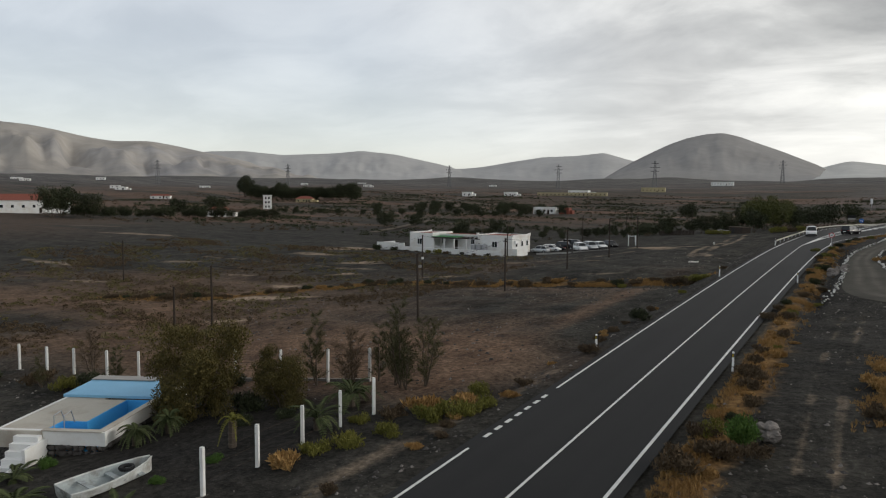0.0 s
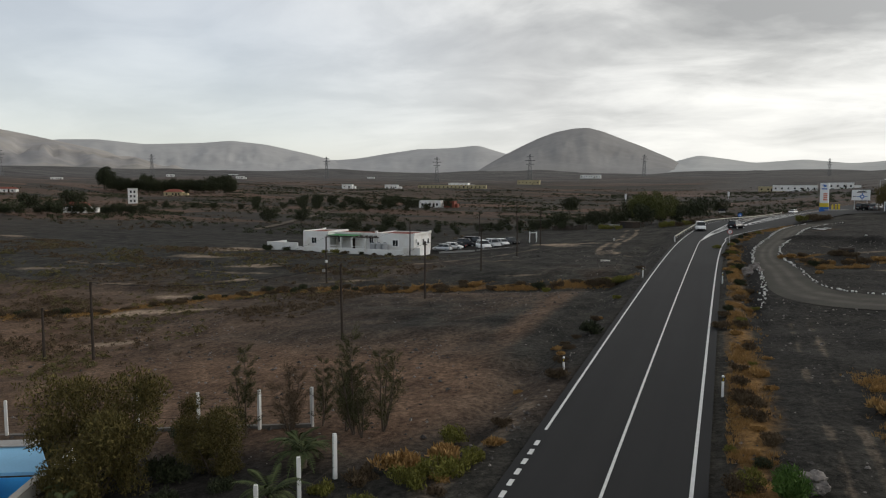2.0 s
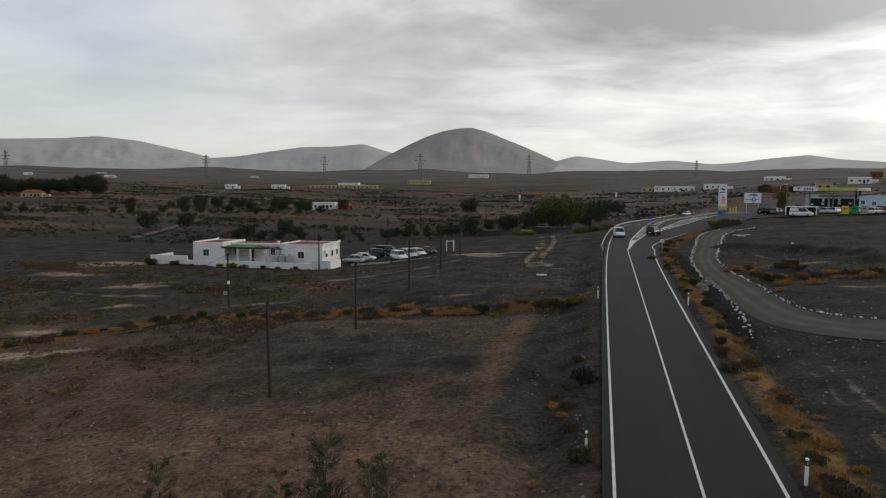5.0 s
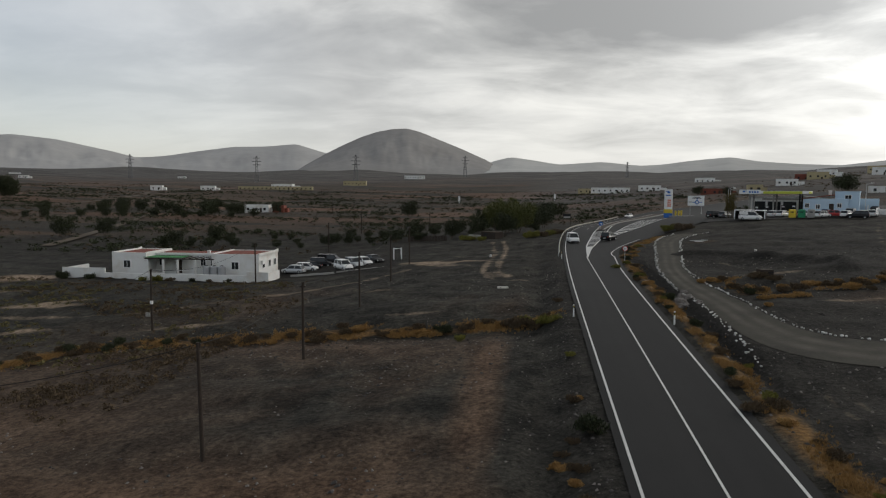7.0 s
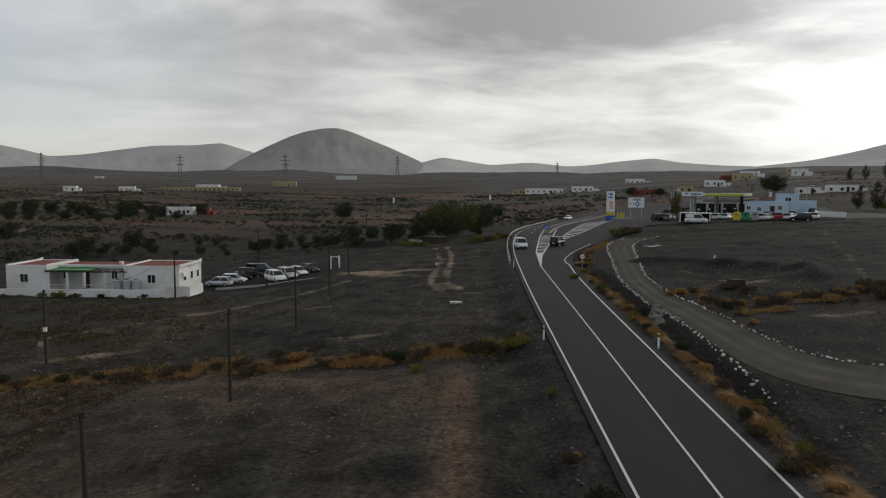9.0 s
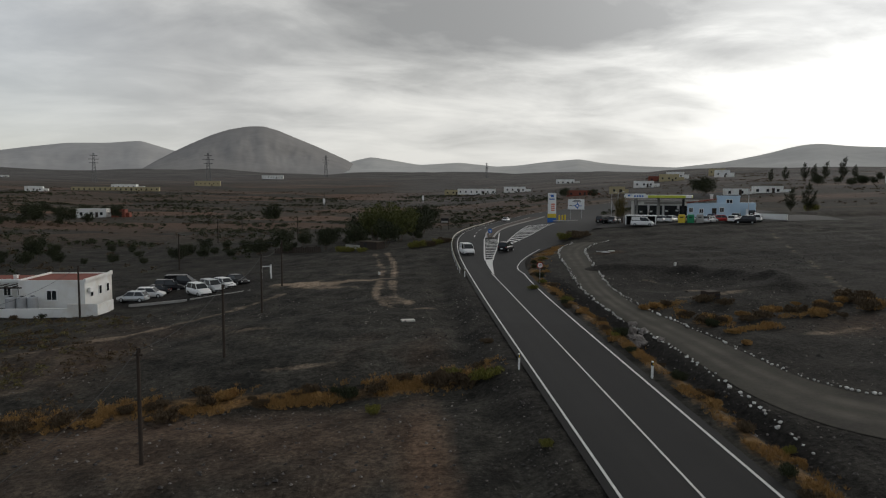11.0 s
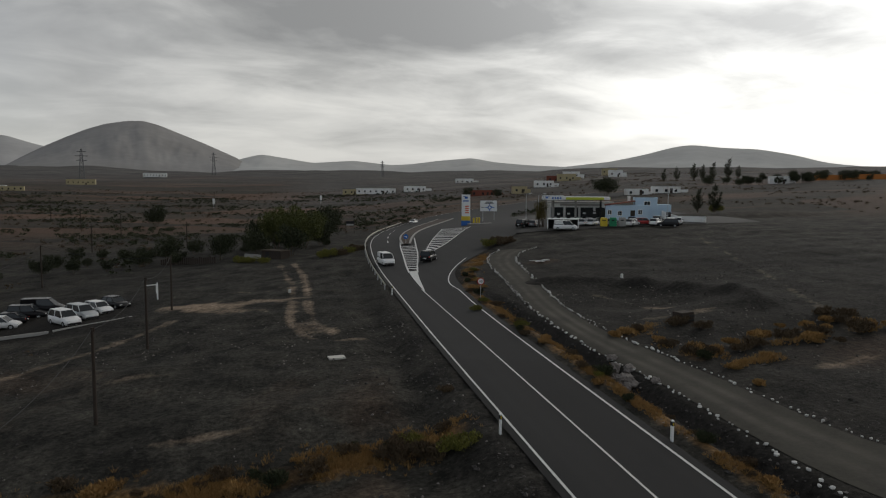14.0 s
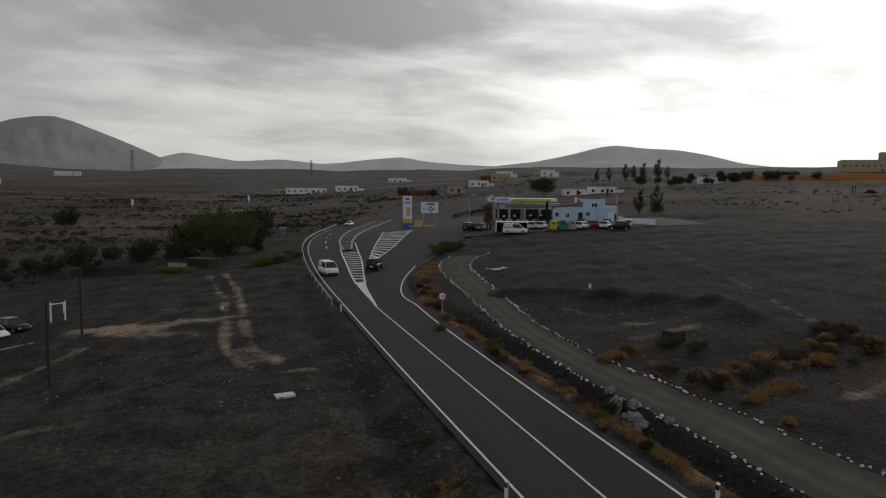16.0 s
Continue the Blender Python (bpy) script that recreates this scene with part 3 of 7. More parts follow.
    # painted shade: the shaded slope below the track, darkened in the soil colour
    dark += 0.85 * np.exp(-((x + 3.9) / 0.55) ** 2) * smooth(60, 68, y) * smooth(140, 120, y)
    dark += 0.55 * smooth(-4.8, -4, x) * smooth(60, 40, x) * smooth(170, 120, y) * smooth(20, 40, y)
    for k in range(7):
        row = near_line(x[close], y[close], ((-158, 128 + 11 * k), (-100, 131 + 12 * k), (-40, 142 + 9 * k)), 4.0)
        dark[close] = np.maximum(dark[close], (0.75 if k % 2 else 0.45) * np.exp(-(row / 2.6) ** 2))
    dark *= 1 - np.clip(1.2 * pale, 0, 0.95)
    far = smooth(120, 240, r)
    # greys with distance to stand for haze; on the right also grey ground
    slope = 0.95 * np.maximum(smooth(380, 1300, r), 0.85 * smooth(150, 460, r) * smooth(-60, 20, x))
    nx = len(xs)
    faces = [(j * nx + i, j * nx + i + 1, (j + 1) * nx + i + 1, (j + 1) * nx + i) for j in range(len(ys) - 1) for i in range(nx - 1)]
    ob = solid("ground", np.column_stack([x, y, z]), faces, SOIL, flat=False)
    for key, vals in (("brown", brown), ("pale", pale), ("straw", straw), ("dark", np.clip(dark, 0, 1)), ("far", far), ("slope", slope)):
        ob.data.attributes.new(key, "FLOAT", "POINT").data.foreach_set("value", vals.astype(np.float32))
    return tagged(ob, "dark volcanic plain of gravel and brown soil with dry patches", "ground", kind="structure")


build_ground()


def build_roads():
    road = solid("road", *loft(LEFT_LINE, ROAD_RIGHT, 260, 12, 0.02), ASPHALT, flat=False)
    tagged(road, "two-lane asphalt road with white edge lines", "road", kind="structure")
    shoulder = solid("road_shoulder", *ribbon(side_line(resample(LEFT_LINE, 2.0), -0.2), 0.5, 0.018, 2.0), ASPHALT)
    tagged(shoulder, "worn asphalt edge beside the road", "shoulder", kind="structure")
    yard = solid("forecourt", *loft(((16, 166), (24, 186), (32, 212), (36, 236)), ((66, 163.5), (72, 180), (78, 205), (84, 236)), 30, 14, 0.012), OLD_ASPHALT, flat=False)
    tagged(yard, "grey asphalt forecourt of the filling station", "forecourt", kind="structure")
    track = solid("dirt_track", *loft(TRACK_LEFT, TRACK_RIGHT, 150, 14, 0.025), TRACK_DIRT, flat=False)
    w = np.tile(np.linspace(0, 1, 15), 150)
    rut = 0.9 * np.exp(-((w - 0.34) / 0.09) ** 2) + 0.9 * np.exp(-((w - 0.66) / 0.09) ** 2)
    track.data.attributes.new("rut", "FLOAT", "POINT").data.foreach_set("value", rut.astype(np.float32))
    tagged(track, "pale compacted dirt track between rows of whitewashed stones", "track", kind="structure")
    lift = 0.036
    def paint(name, line, width, label, step=1.5):
        tagged(solid(name, *ribbon(line, width, lift, step), ROAD_PAINT), label, "road marking", kind="structure")
    a = resample(LEFT_LINE, 1.5)
    paint("edge_line", a[a[:, 1] > 31.8], 0.13, "solid white edge line on the asphalt road")
    paint("edge_line", a[a[:, 1] < 24.6], 0.13, "solid white edge line on the asphalt road")
    for k in range(7):
        y = 25.0 + k * 0.98
        paint("edge_dash", ((-13.75, y), (-13.75, y + 0.55)), 0.2, "short white dash of the edge line", 0.3)
    paint("edge_line", RIGHT_LINE, 0.14, "solid white edge line on the asphalt road")
    paint("edge_line", RIGHT_TURN, 0.14, "white edge line turning into the side road")
    paint("centre_line", MID_LINE, 0.115, "solid white centre line on the asphalt road")
    # painted triangle and hatched islands of the junction
    isl_l, isl_r = resample(((-10.15, 120), (-9.4, 134), (-7.0, 152), (-5.2, 166), (-2.8, 180)), 1.0), resample(((-10.0, 120), (-8.3, 134), (-4.6, 152), (-2.4, 166), (0.0, 180)), 1.0)
    n = 140
    for name, line in (("island_line", isl_l[isl_l[:, 1] > 134]), ("island_line", isl_r[isl_r[:, 1] > 134])):
        paint(name, line, 0.22, "white outline of the hatched traffic island")
    tri = solid("painted_triangle", *loft(isl_l[isl_l[:, 1] < 135.5], isl_r[isl_r[:, 1] < 135.5], 14, 2, lift), ROAD_PAINT)
    tagged(tri, "solid white painted tip of the traffic island", "road marking", kind="structure")
    il = lambda line, y: float(np.interp(y, line[:, 1], line[:, 0]))  # noqa: E731
    for k in range(13):
        y = 137.2 + k * 2.25
        paint("hatch_stripe", ((il(isl_l, y + 0.9), y + 0.9), (il(isl_r, y - 0.2), y - 0.2)), 0.6, "white stripe of the hatched traffic island", 0.5)
    h_l = np.array(((-4.3, 149.6), (0.8, 168), (5.2, 182), (9.8, 198)), float)
    h_r = np.array(((-4.2, 149.5), (3.2, 164), (8.6, 177), (15, 193)), float)
    h_l, h_r = resample(h_l, 0.5), resample(h_r, 0.5)
    paint("island_line", h_l, 0.2, "white outline of the hatched traffic island")
    paint("island_line", h_r, 0.2, "white outline of the hatched traffic island")
    for k in range(17):
        u = 0.12 + 0.86 * k / 16
        p, q = h_l[int(u * (len(h_l) - 1))], h_r[int(max(0, u - 0.05) * (len(h_r) - 1))]
        paint("hatch_stripe", (tuple(p), tuple(q)), 0.6, "white stripe of the hatched traffic island", 0.5)
    for a0, b0 in ((176, 182), (190, 196), (206, 213), (222, 229)):
        lx = resample(LEFT_LINE, 1.0)
        paint("lane_dash", [(il(lx, y) + 3.3, y) for y in np.linspace(a0, b0, 5)], 0.16, "white lane dash on the road")
    # raised median with kerb
    ml, mr = ((-4.4, 168), (-2.4, 184), (3.4, 210), (11, 236), (22, 258)), ((-3.2, 167.4), (-0.2, 182), (6, 206), (14.5, 230), (26, 254))
    med = thing("median_island", "raised median with pale kerb and dark soil", "traffic island", (0, 0, 0), kind="structure")
    v, f = loft(ml, mr, 40, 3, 0.20)
    solid("soil", v, f, surface("median_soil", (0.06, 0.045, 0.035), 0.95, vary=0.4, scale=0.8, bump=0.6), med)
    for line in (ml, mr):
        v, f = ribbon(line, 0.35, 0.24, 1.0)
        m = len(v)
        low = v - np.array((0, 0, 0.3))
        k = m // 2
        f2 = f + [(i, i + 1, m + i + 1, m + i) for i in range(k - 1)] + [(k + i + 1, k + i, m + k + i, m + k + i + 1) for i in range(k - 1)]
        solid("kerb", np.concatenate([v, low]), f2, CONCRETE, med)


build_roads()


# ---- mountains ----
def build_range(name, label, skyline, near_d, ridge_d, back_d, mat, rough, seed, origin=(-20.0, 60.0)):
    az = np.linspace(skyline[0][0], skyline[-1][0], 150)
    el = np.interp(az, [s[0] for s in skyline], [s[1] for s in skyline])
    ker = np.exp(-np.linspace(-2, 2, 9) ** 2)
    el = np.convolve(np.pad(el, 4, mode="edge"), ker / ker.sum(), "valid")
    rows = np.concatenate([np.linspace(0, 1, 34), np.linspace(1.08, 2, 8)])
    verts = []
    dist = np.where(rows <= 1, near_d + (ridge_d - near_d) * rows, ridge_d + (back_d - ridge_d) * (rows - 1))
    gx, gy = origin[0] + dist[None] * np.sin(np.radians(az))[:, None], origin[1] + dist[None] * np.cos(np.radians(az))[:, None]
    foot = ground(gx.ravel(), gy.ravel()).reshape(gx.shape) - 12
    for i, (a, e) in enumerate(zip(az, el)):
        top = 14.5 + ridge_d * math.tan(radians(e))
        for j, u in enumerate(rows):
            base = float(foot[i, j])
            w = u ** 1.25 if u <= 1 else max(0.0, 2 - u)
            gully = rough * (top - base) * 0.10 * (1 - abs(2 * w - 1)) * noise.fractal(Vector((a * 0.55, u * 1.4, seed)), 1.0, 2.0, 4)
            verts.append((gx[i, j], gy[i, j], base + (top - base) * w + gully))
    k = len(rows)
    faces = [(i * k + j, (i + 1) * k + j, (i + 1) * k + j + 1, i * k + j + 1) for i in range(len(az) - 1) for j in range(k - 1)]
    ob = solid(name, verts, faces, mat, flat=False)
    return tagged(ob, label, "mountain", kind="structure")


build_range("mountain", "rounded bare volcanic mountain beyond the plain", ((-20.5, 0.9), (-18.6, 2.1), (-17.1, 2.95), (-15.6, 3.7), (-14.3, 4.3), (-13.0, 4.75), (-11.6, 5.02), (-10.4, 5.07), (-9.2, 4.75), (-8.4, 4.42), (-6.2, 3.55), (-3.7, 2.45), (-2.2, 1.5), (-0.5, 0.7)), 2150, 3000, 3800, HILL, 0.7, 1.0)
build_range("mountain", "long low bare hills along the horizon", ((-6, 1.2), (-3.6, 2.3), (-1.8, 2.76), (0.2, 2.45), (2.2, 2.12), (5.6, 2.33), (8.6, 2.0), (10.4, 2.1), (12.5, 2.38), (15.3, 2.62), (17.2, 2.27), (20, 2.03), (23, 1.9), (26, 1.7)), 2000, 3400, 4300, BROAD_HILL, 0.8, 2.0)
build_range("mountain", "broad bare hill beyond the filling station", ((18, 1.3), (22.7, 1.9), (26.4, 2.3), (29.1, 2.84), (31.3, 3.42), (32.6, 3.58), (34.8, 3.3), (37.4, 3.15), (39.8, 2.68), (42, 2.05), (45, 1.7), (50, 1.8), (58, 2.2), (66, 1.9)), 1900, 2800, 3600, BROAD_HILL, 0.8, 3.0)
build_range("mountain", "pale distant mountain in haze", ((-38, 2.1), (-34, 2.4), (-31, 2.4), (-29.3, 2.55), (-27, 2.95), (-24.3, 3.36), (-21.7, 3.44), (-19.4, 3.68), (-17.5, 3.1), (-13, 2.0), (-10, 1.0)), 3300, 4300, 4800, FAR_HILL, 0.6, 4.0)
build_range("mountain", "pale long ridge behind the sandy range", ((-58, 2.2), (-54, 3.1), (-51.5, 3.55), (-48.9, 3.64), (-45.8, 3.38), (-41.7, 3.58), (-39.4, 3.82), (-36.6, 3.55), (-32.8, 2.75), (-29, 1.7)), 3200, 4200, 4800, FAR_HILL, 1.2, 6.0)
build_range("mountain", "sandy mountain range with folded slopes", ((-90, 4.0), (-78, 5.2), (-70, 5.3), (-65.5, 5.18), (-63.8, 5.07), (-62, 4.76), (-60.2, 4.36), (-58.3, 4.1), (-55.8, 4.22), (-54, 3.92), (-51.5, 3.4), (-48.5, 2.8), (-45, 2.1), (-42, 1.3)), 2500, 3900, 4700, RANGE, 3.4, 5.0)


# ---- plants ----
def leaf_cloud(rng, centres, n, size, up=0.3, taper=1.0):
    """Many small leaves scattered in clumps. centres: (x, y, z, rx, ry, rz) of the clumps."""
    c = np.array(centres, float)
    pick = rng.randint(0, len(c), n)
    d = rng.normal(size=(n, 3))
    d /= np.linalg.norm(d, axis=1)[:, None]
    d *= (rng.uniform(0.15, 1.0, n) ** 0.5)[:, None]
    p = c[pick, :3] + d * c[pick, 3:]
    a = rng.normal(size=(n, 3)) + np.array((0, 0, up * 3))
    a /= np.linalg.norm(a, axis=1)[:, None]
    b = np.cross(a, rng.normal(size=(n, 3)))
    b /= np.linalg.norm(b, axis=1)[:, None]
    s = size * rng.uniform(0.6, 1.4, n)[:, None]
    v = np.stack([p - b * s * 0.06, p + a * s * 0.5 + b * s * 0.13, p + a * s, p + a * s * 0.45 - b * s * 0.16], 1).reshape(-1, 3)
    f = [(4 * i, 4 * i + 1, 4 * i + 2, 4 * i + 3) for i in range(n)]
    return v, f


def mesh_of(name, verts, faces, mat):
    me = bpy.data.meshes.new(name)
    me.from_pydata(verts.tolist() if hasattr(verts, "tolist") else verts, [], faces)
    me.materials.append(mat)
    return me


def child(name, me, parent, label=""):
    ob = new(name, me)
    ob.parent = parent
    return tagged(ob, label) if label else ob


def bush_proto(name, label, mat, rx, ry, h, n, size, seed, category="bush", twigs=True):
    rng = np.random.RandomState(seed)
    ob = thing(name, label, category, (0, 0, -500))
    cs = [(rng.uniform(-0.55, 0.55) * rx, rng.uniform(-0.55, 0.55) * ry, h * rng.uniform(0.25, 0.6), rx * rng.uniform(0.3, 0.5), ry * rng.uniform(0.3, 0.5), h * rng.uniform(0.25, 0.42)) for _ in range(9)]
    v, f = leaf_cloud(rng, cs, n, size, 0.5)
    v[:, 2] = np.maximum(v[:, 2], -0.02)
    child("foliage", mesh_of("foliage", v, f, mat), ob)
    bm = bmesh.new()
    for k in range(7):
        a = k * math.tau / 7 + rng.uniform(-0.3, 0.3)
        tube(bm, (0, 0, -0.05), (0.5 * rx * math.cos(a), 0.5 * ry * math.sin(a), h * rng.uniform(0.45, 0.7)), 0.025, 0.008, 4)
    part("stem", bm, BARK, ob)
    return ob


def tree_proto(name, label, mat, h, spread, n, size, seed, slender=False, category="tree", low=0):
    rng = np.random.RandomState(seed)
    ob = thing(name, label, category, (0, 0, -500))
    bm = bmesh.new()
    cs = []
    stems = 5 if slender else 4
    for k in range(stems):
        a = k * math.tau / stems + rng.uniform(-0.4, 0.4)
        lean = spread * (0.30 if slender else 0.55) * rng.uniform(0.4, 1.0)
        p = Vector((0.12 * math.cos(a), 0.12 * math.sin(a), -0.1))
        top = h * rng.uniform(0.7, 1.0)
        r = 0.03 * h * 0.5
        segs = 5
        for s in range(segs):
            u = (s + 1) / segs
            q = Vector((lean * math.cos(a) * u ** 0.8 + rng.normal() * 0.05 * h * 0.2, lean * math.sin(a) * u ** 0.8 + rng.normal() * 0.05 * h * 0.2, top * u))
            tube(bm, p, q, r, r * 0.72, 6)
            r *= 0.72
            if s >= 1:
                for _ in range(3 if slender else 4):
                    b = rng.uniform(0, math.tau)
                    reach = (0.26 if slender else 0.42) * spread * rng.uniform(0.4, 1.0) * (1.15 - 0.5 * u)
                    e = q + Vector((math.cos(b) * reach, math.sin(b) * reach, h * rng.uniform(0.02, 0.16)))
                    tube(bm, q, e, r * 0.6, r * 0.25, 4)
                    c = rng.uniform(0.14, 0.26) * spread * (0.7 if slender else 1.0)
                    cs.append((*e, c, c, c * (1.7 if slender else 1.0)))
            p = q
    for _ in range(low):
        b, reach = rng.uniform(0, math.tau), spread * rng.uniform(0.15, 0.5)
        cs.append((reach * math.cos(b), reach * math.sin(b), h * rng.uniform(0.08, 0.3), 0.2 * spread, 0.2 * spread, 0.1 * h))
    part("trunk", bm, BARK, ob)
    v, f = leaf_cloud(rng, cs, n, size, 0.4)
    child("crown", mesh_of("crown", v, f, mat), ob)
    return ob


def plume_proto(name, label, mat, h, spread, leaders, n, seed, category="tree", leaf=1.0, dense=1.0):
    """A slender tree: upright leaders set with short rising twigs and thread-like leaves from low down to the tip."""
    rng = np.random.RandomState(seed)
    ob = thing(name, label, category, (0, 0, -500))
    bm = bmesh.new()
    twigs = []
    for k in range(leaders):
        a, top = rng.uniform(0, math.tau), h * (1.0 if k == 0 else rng.uniform(0.55, 0.9))
        lean = spread * (0.06 if k == 0 else rng.uniform(0.2, 0.42))
        spine = [Vector((lean * math.cos(a) * (s / 7) ** 0.7 + rng.normal() * 0.03 * s / 7 * h * 0.3, lean * math.sin(a) * (s / 7) ** 0.7 + rng.normal() * 0.03 * s / 7 * h * 0.3, top * s / 7 - 0.1)) for s in range(8)]
        stem = bmesh.new()
        rings = [[stem.verts.new(c + Vector((math.cos(i * math.tau / 6), math.sin(i * math.tau / 6), 0)) * 0.014 * h * (1 - s / 7.6)) for i in range(6)] for s, c in enumerate(spine)]
        for a0, b0 in zip(rings, rings[1:]):
            for i in range(6):
                stem.faces.new((a0[i], a0[(i + 1) % 6], b0[(i + 1) % 6], b0[i]))
        part("stem", stem, BARK, ob)
        for _ in range(int(dense * (26 if k == 0 else 15))):
            u = rng.uniform(0.1, 1.0)
            i = min(6, int(u * 7))
            p = spine[i].lerp(spine[i + 1], u * 7 - i)
            b = rng.uniform(0, math.tau)
            reach = spread * 0.46 * (1.0 - 0.72 * u) * rng.uniform(0.35, 1.0) + 0.10
            q = p + Vector((math.cos(b) * reach, math.sin(b) * reach, reach * rng.uniform(0.5, 1.4)))
            tube(bm, p, q, 0.010, 0.004, 3)
            twigs.append((p, q))
    tagged(part("twigs", bm, BARK, ob), kind="stuff")
    t = np.array([[*p, *q] for p, q in twigs])[rng.randint(0, len(twigs), n)]
    way = t[:, 3:] - t[:, :3]
    at = t[:, :3] + way * rng.uniform(0.15, 1.05, (n, 1)) + rng.normal(size=(n, 3)) * 0.06
    d = way / np.linalg.norm(way, axis=1)[:, None] + rng.normal(size=(n, 3)) * 0.55
    d /= np.linalg.norm(d, axis=1)[:, None]
    side = np.cross(d, rng.normal(size=(n, 3)))
    side /= np.linalg.norm(side, axis=1)[:, None]
    size = leaf * rng.uniform(0.12, 0.30, (n, 1))
    v = np.stack([at - side * 0.008 * leaf, at + side * 0.012 * leaf, at + d * size], 1).reshape(-1, 3)
    child("crown", mesh_of("crown", v, [(3 * i, 3 * i + 1, 3 * i + 2) for i in range(n)], mat), ob)
    return ob


def frond_mesh(name, length, width, droop, mat, pairs=16):
    verts, faces = [], []
    pts = []
    for k in range(9):
        u = k / 8
        pts.append(Vector((length * (u - 0.18 * droop * u * u), 0, length * (0.55 * u - droop * u * u))))
    for k in range(8):
        a, b = pts[k], pts[k + 1]
        i = len(verts)
        verts += [a + Vector((0, -0.03, 0)), a + Vector((0, 0.03, 0)), b + Vector((0, 0.02, 0.01)), b + Vector((0, -0.02, 0.01))]
        faces.append((i, i + 1, i + 2, i + 3))
    for k in range(pairs):
        u = 0.12 + 0.86 * k / (pairs - 1)
        x = u * 8
        i0 = min(7, int(x))
        p = pts[i0].lerp(pts[i0 + 1], x - i0)
        w = width * math.sin(math.pi * min(1, 0.15 + 0.85 * u)) ** 0.6
        for s in (-1, 1):
            i = len(verts)
            tip = p + Vector((0.45 * w, s * w, -0.28 * w))
            verts += [p, p + Vector((0.09, 0, 0)), tip, p + Vector((0.12 * w, s * 0.5 * w, 0.02))]
            faces.append((i, i + 1, i + 2, i + 3))
    return mesh_of(name, [tuple(v) for v in verts], faces, mat)


def palm(label, at, h, length, n, mat, seed, droop=0.75, category="palm"):
    rng = np.random.RandomState(seed)
    ob = thing("palm_tree", label, category, at)
    bm = bmesh.new()
    segs = max(3, int(h / 0.25))
    for s in range(segs):
        z0, z1 = h * s / segs - 0.1, h * (s + 1) / segs - 0.1
        tube(bm, (0, 0, z0), (0, 0, z1), 0.16, 0.20, 8)
    part("trunk", bm, BARK, ob)
    kinds = [frond_mesh("frond", length, 0.16 * length, droop * k, mat) for k in (0.7, 1.0, 1.35)]
    for k in range(n):
        f = child("frond", kinds[k % 3], ob)
        f.matrix_basis = pose(0, 0, h - 0.05, 0, rng.uniform(-38, 12), k * 137.5) @ Matrix.Scale(rng.uniform(0.8, 1.1), 4)
    return ob


def drop(proto, x, y, size=1.0, turn=0.0, group="", sink=0.05, flat=1.0):
    ob = copy_thing(proto, pose(x, y, G(x, y) - sink, 0, 0, turn))
    ob.scale = (size, size, size * flat)
    return tagged(ob, group=group) if group else ob


def discard(ob):
    for o in (*ob.children_recursive, ob):
        bpy.data.objects.remove(o)


P_BROWN = [bush_proto("shrub", "low brown dry shrub on dark gravel", LEAF_BROWN, 0.9, 0.8, 0.65, 1100, 0.17, 10 + k) for k in range(3)]
P_DARK = [bush_proto("shrub", "dense dark green shrub on bare soil", LEAF_DARK, 1.0, 0.9, 0.9, 1400, 0.17, 20 + k) for k in range(3)]
P_OLIVE = [bush_proto("shrub", "yellow-green shrub among dry grass", LEAF_OLIVE, 0.9, 0.9, 0.75, 1300, 0.15, 30 + k) for k in range(3)]
P_GREEN = [bush_proto("shrub", "bright green leafy bush on the verge", LEAF_GREEN, 1.0, 1.0, 1.05, 2600, 0.16, 40)]
P_STRAW = [bush_proto("grass_clump", "dry orange straw clump on the verge", LEAF_DRY, 0.8, 0.7, 0.45, 1000, 0.22, 50 + k, "grass clump") for k in range(3)]
P_TAM = [tree_proto("tamarisk", "slender feathery tamarisk in the garden", LEAF_TAMARISK, 4.3, 2.3, 3600, 0.17, 60 + k, True) for k in range(3)]
P_PLUME = [plume_proto("tamarisk", "slender feathery tamarisk in the garden", LEAF_PLUME, 4.6, 2.7, 2 + k, 4600, 64 + k) for k in range(3)]
P_PINE = [plume_proto("tree", "tall dark feathery tree near the houses", LEAF_DARK, 9.0, 5.6, 3, 9000, 72 + k, leaf=2.1, dense=2.6) for k in range(2)]
P_SPARSE = plume_proto("tamarisk", "half bare brown tamarisk in the garden", LEAF_BROWN, 3.4, 2.2, 3, 2600, 68)
P_BIG = tree_proto("tamarisk", "broad feathery tamarisk in the garden", LEAF_TAMARISK, 4.7, 3.4, 30000, 0.17, 70, low=14)
P_TREE = [tree_proto("tree", "small round dark tree on the dry plain", LEAF_DARK, 3.0, 3.0, 2400, 0.32, 80 + k) for k in range(3)]
P_CROWN = [tree_proto("tree", "broad olive-green tree above the gravel field", LEAF_CROWN, 3.2, 3.2, 5200, 0.22, 86 + k) for k in range(2)]
P_TALL = [tree_proto("tree", "tall dark feathery tree near the houses", LEAF_DARK, 9.0, 5.6, 4200, 0.6, 90 + k, False) for k in range(2)]


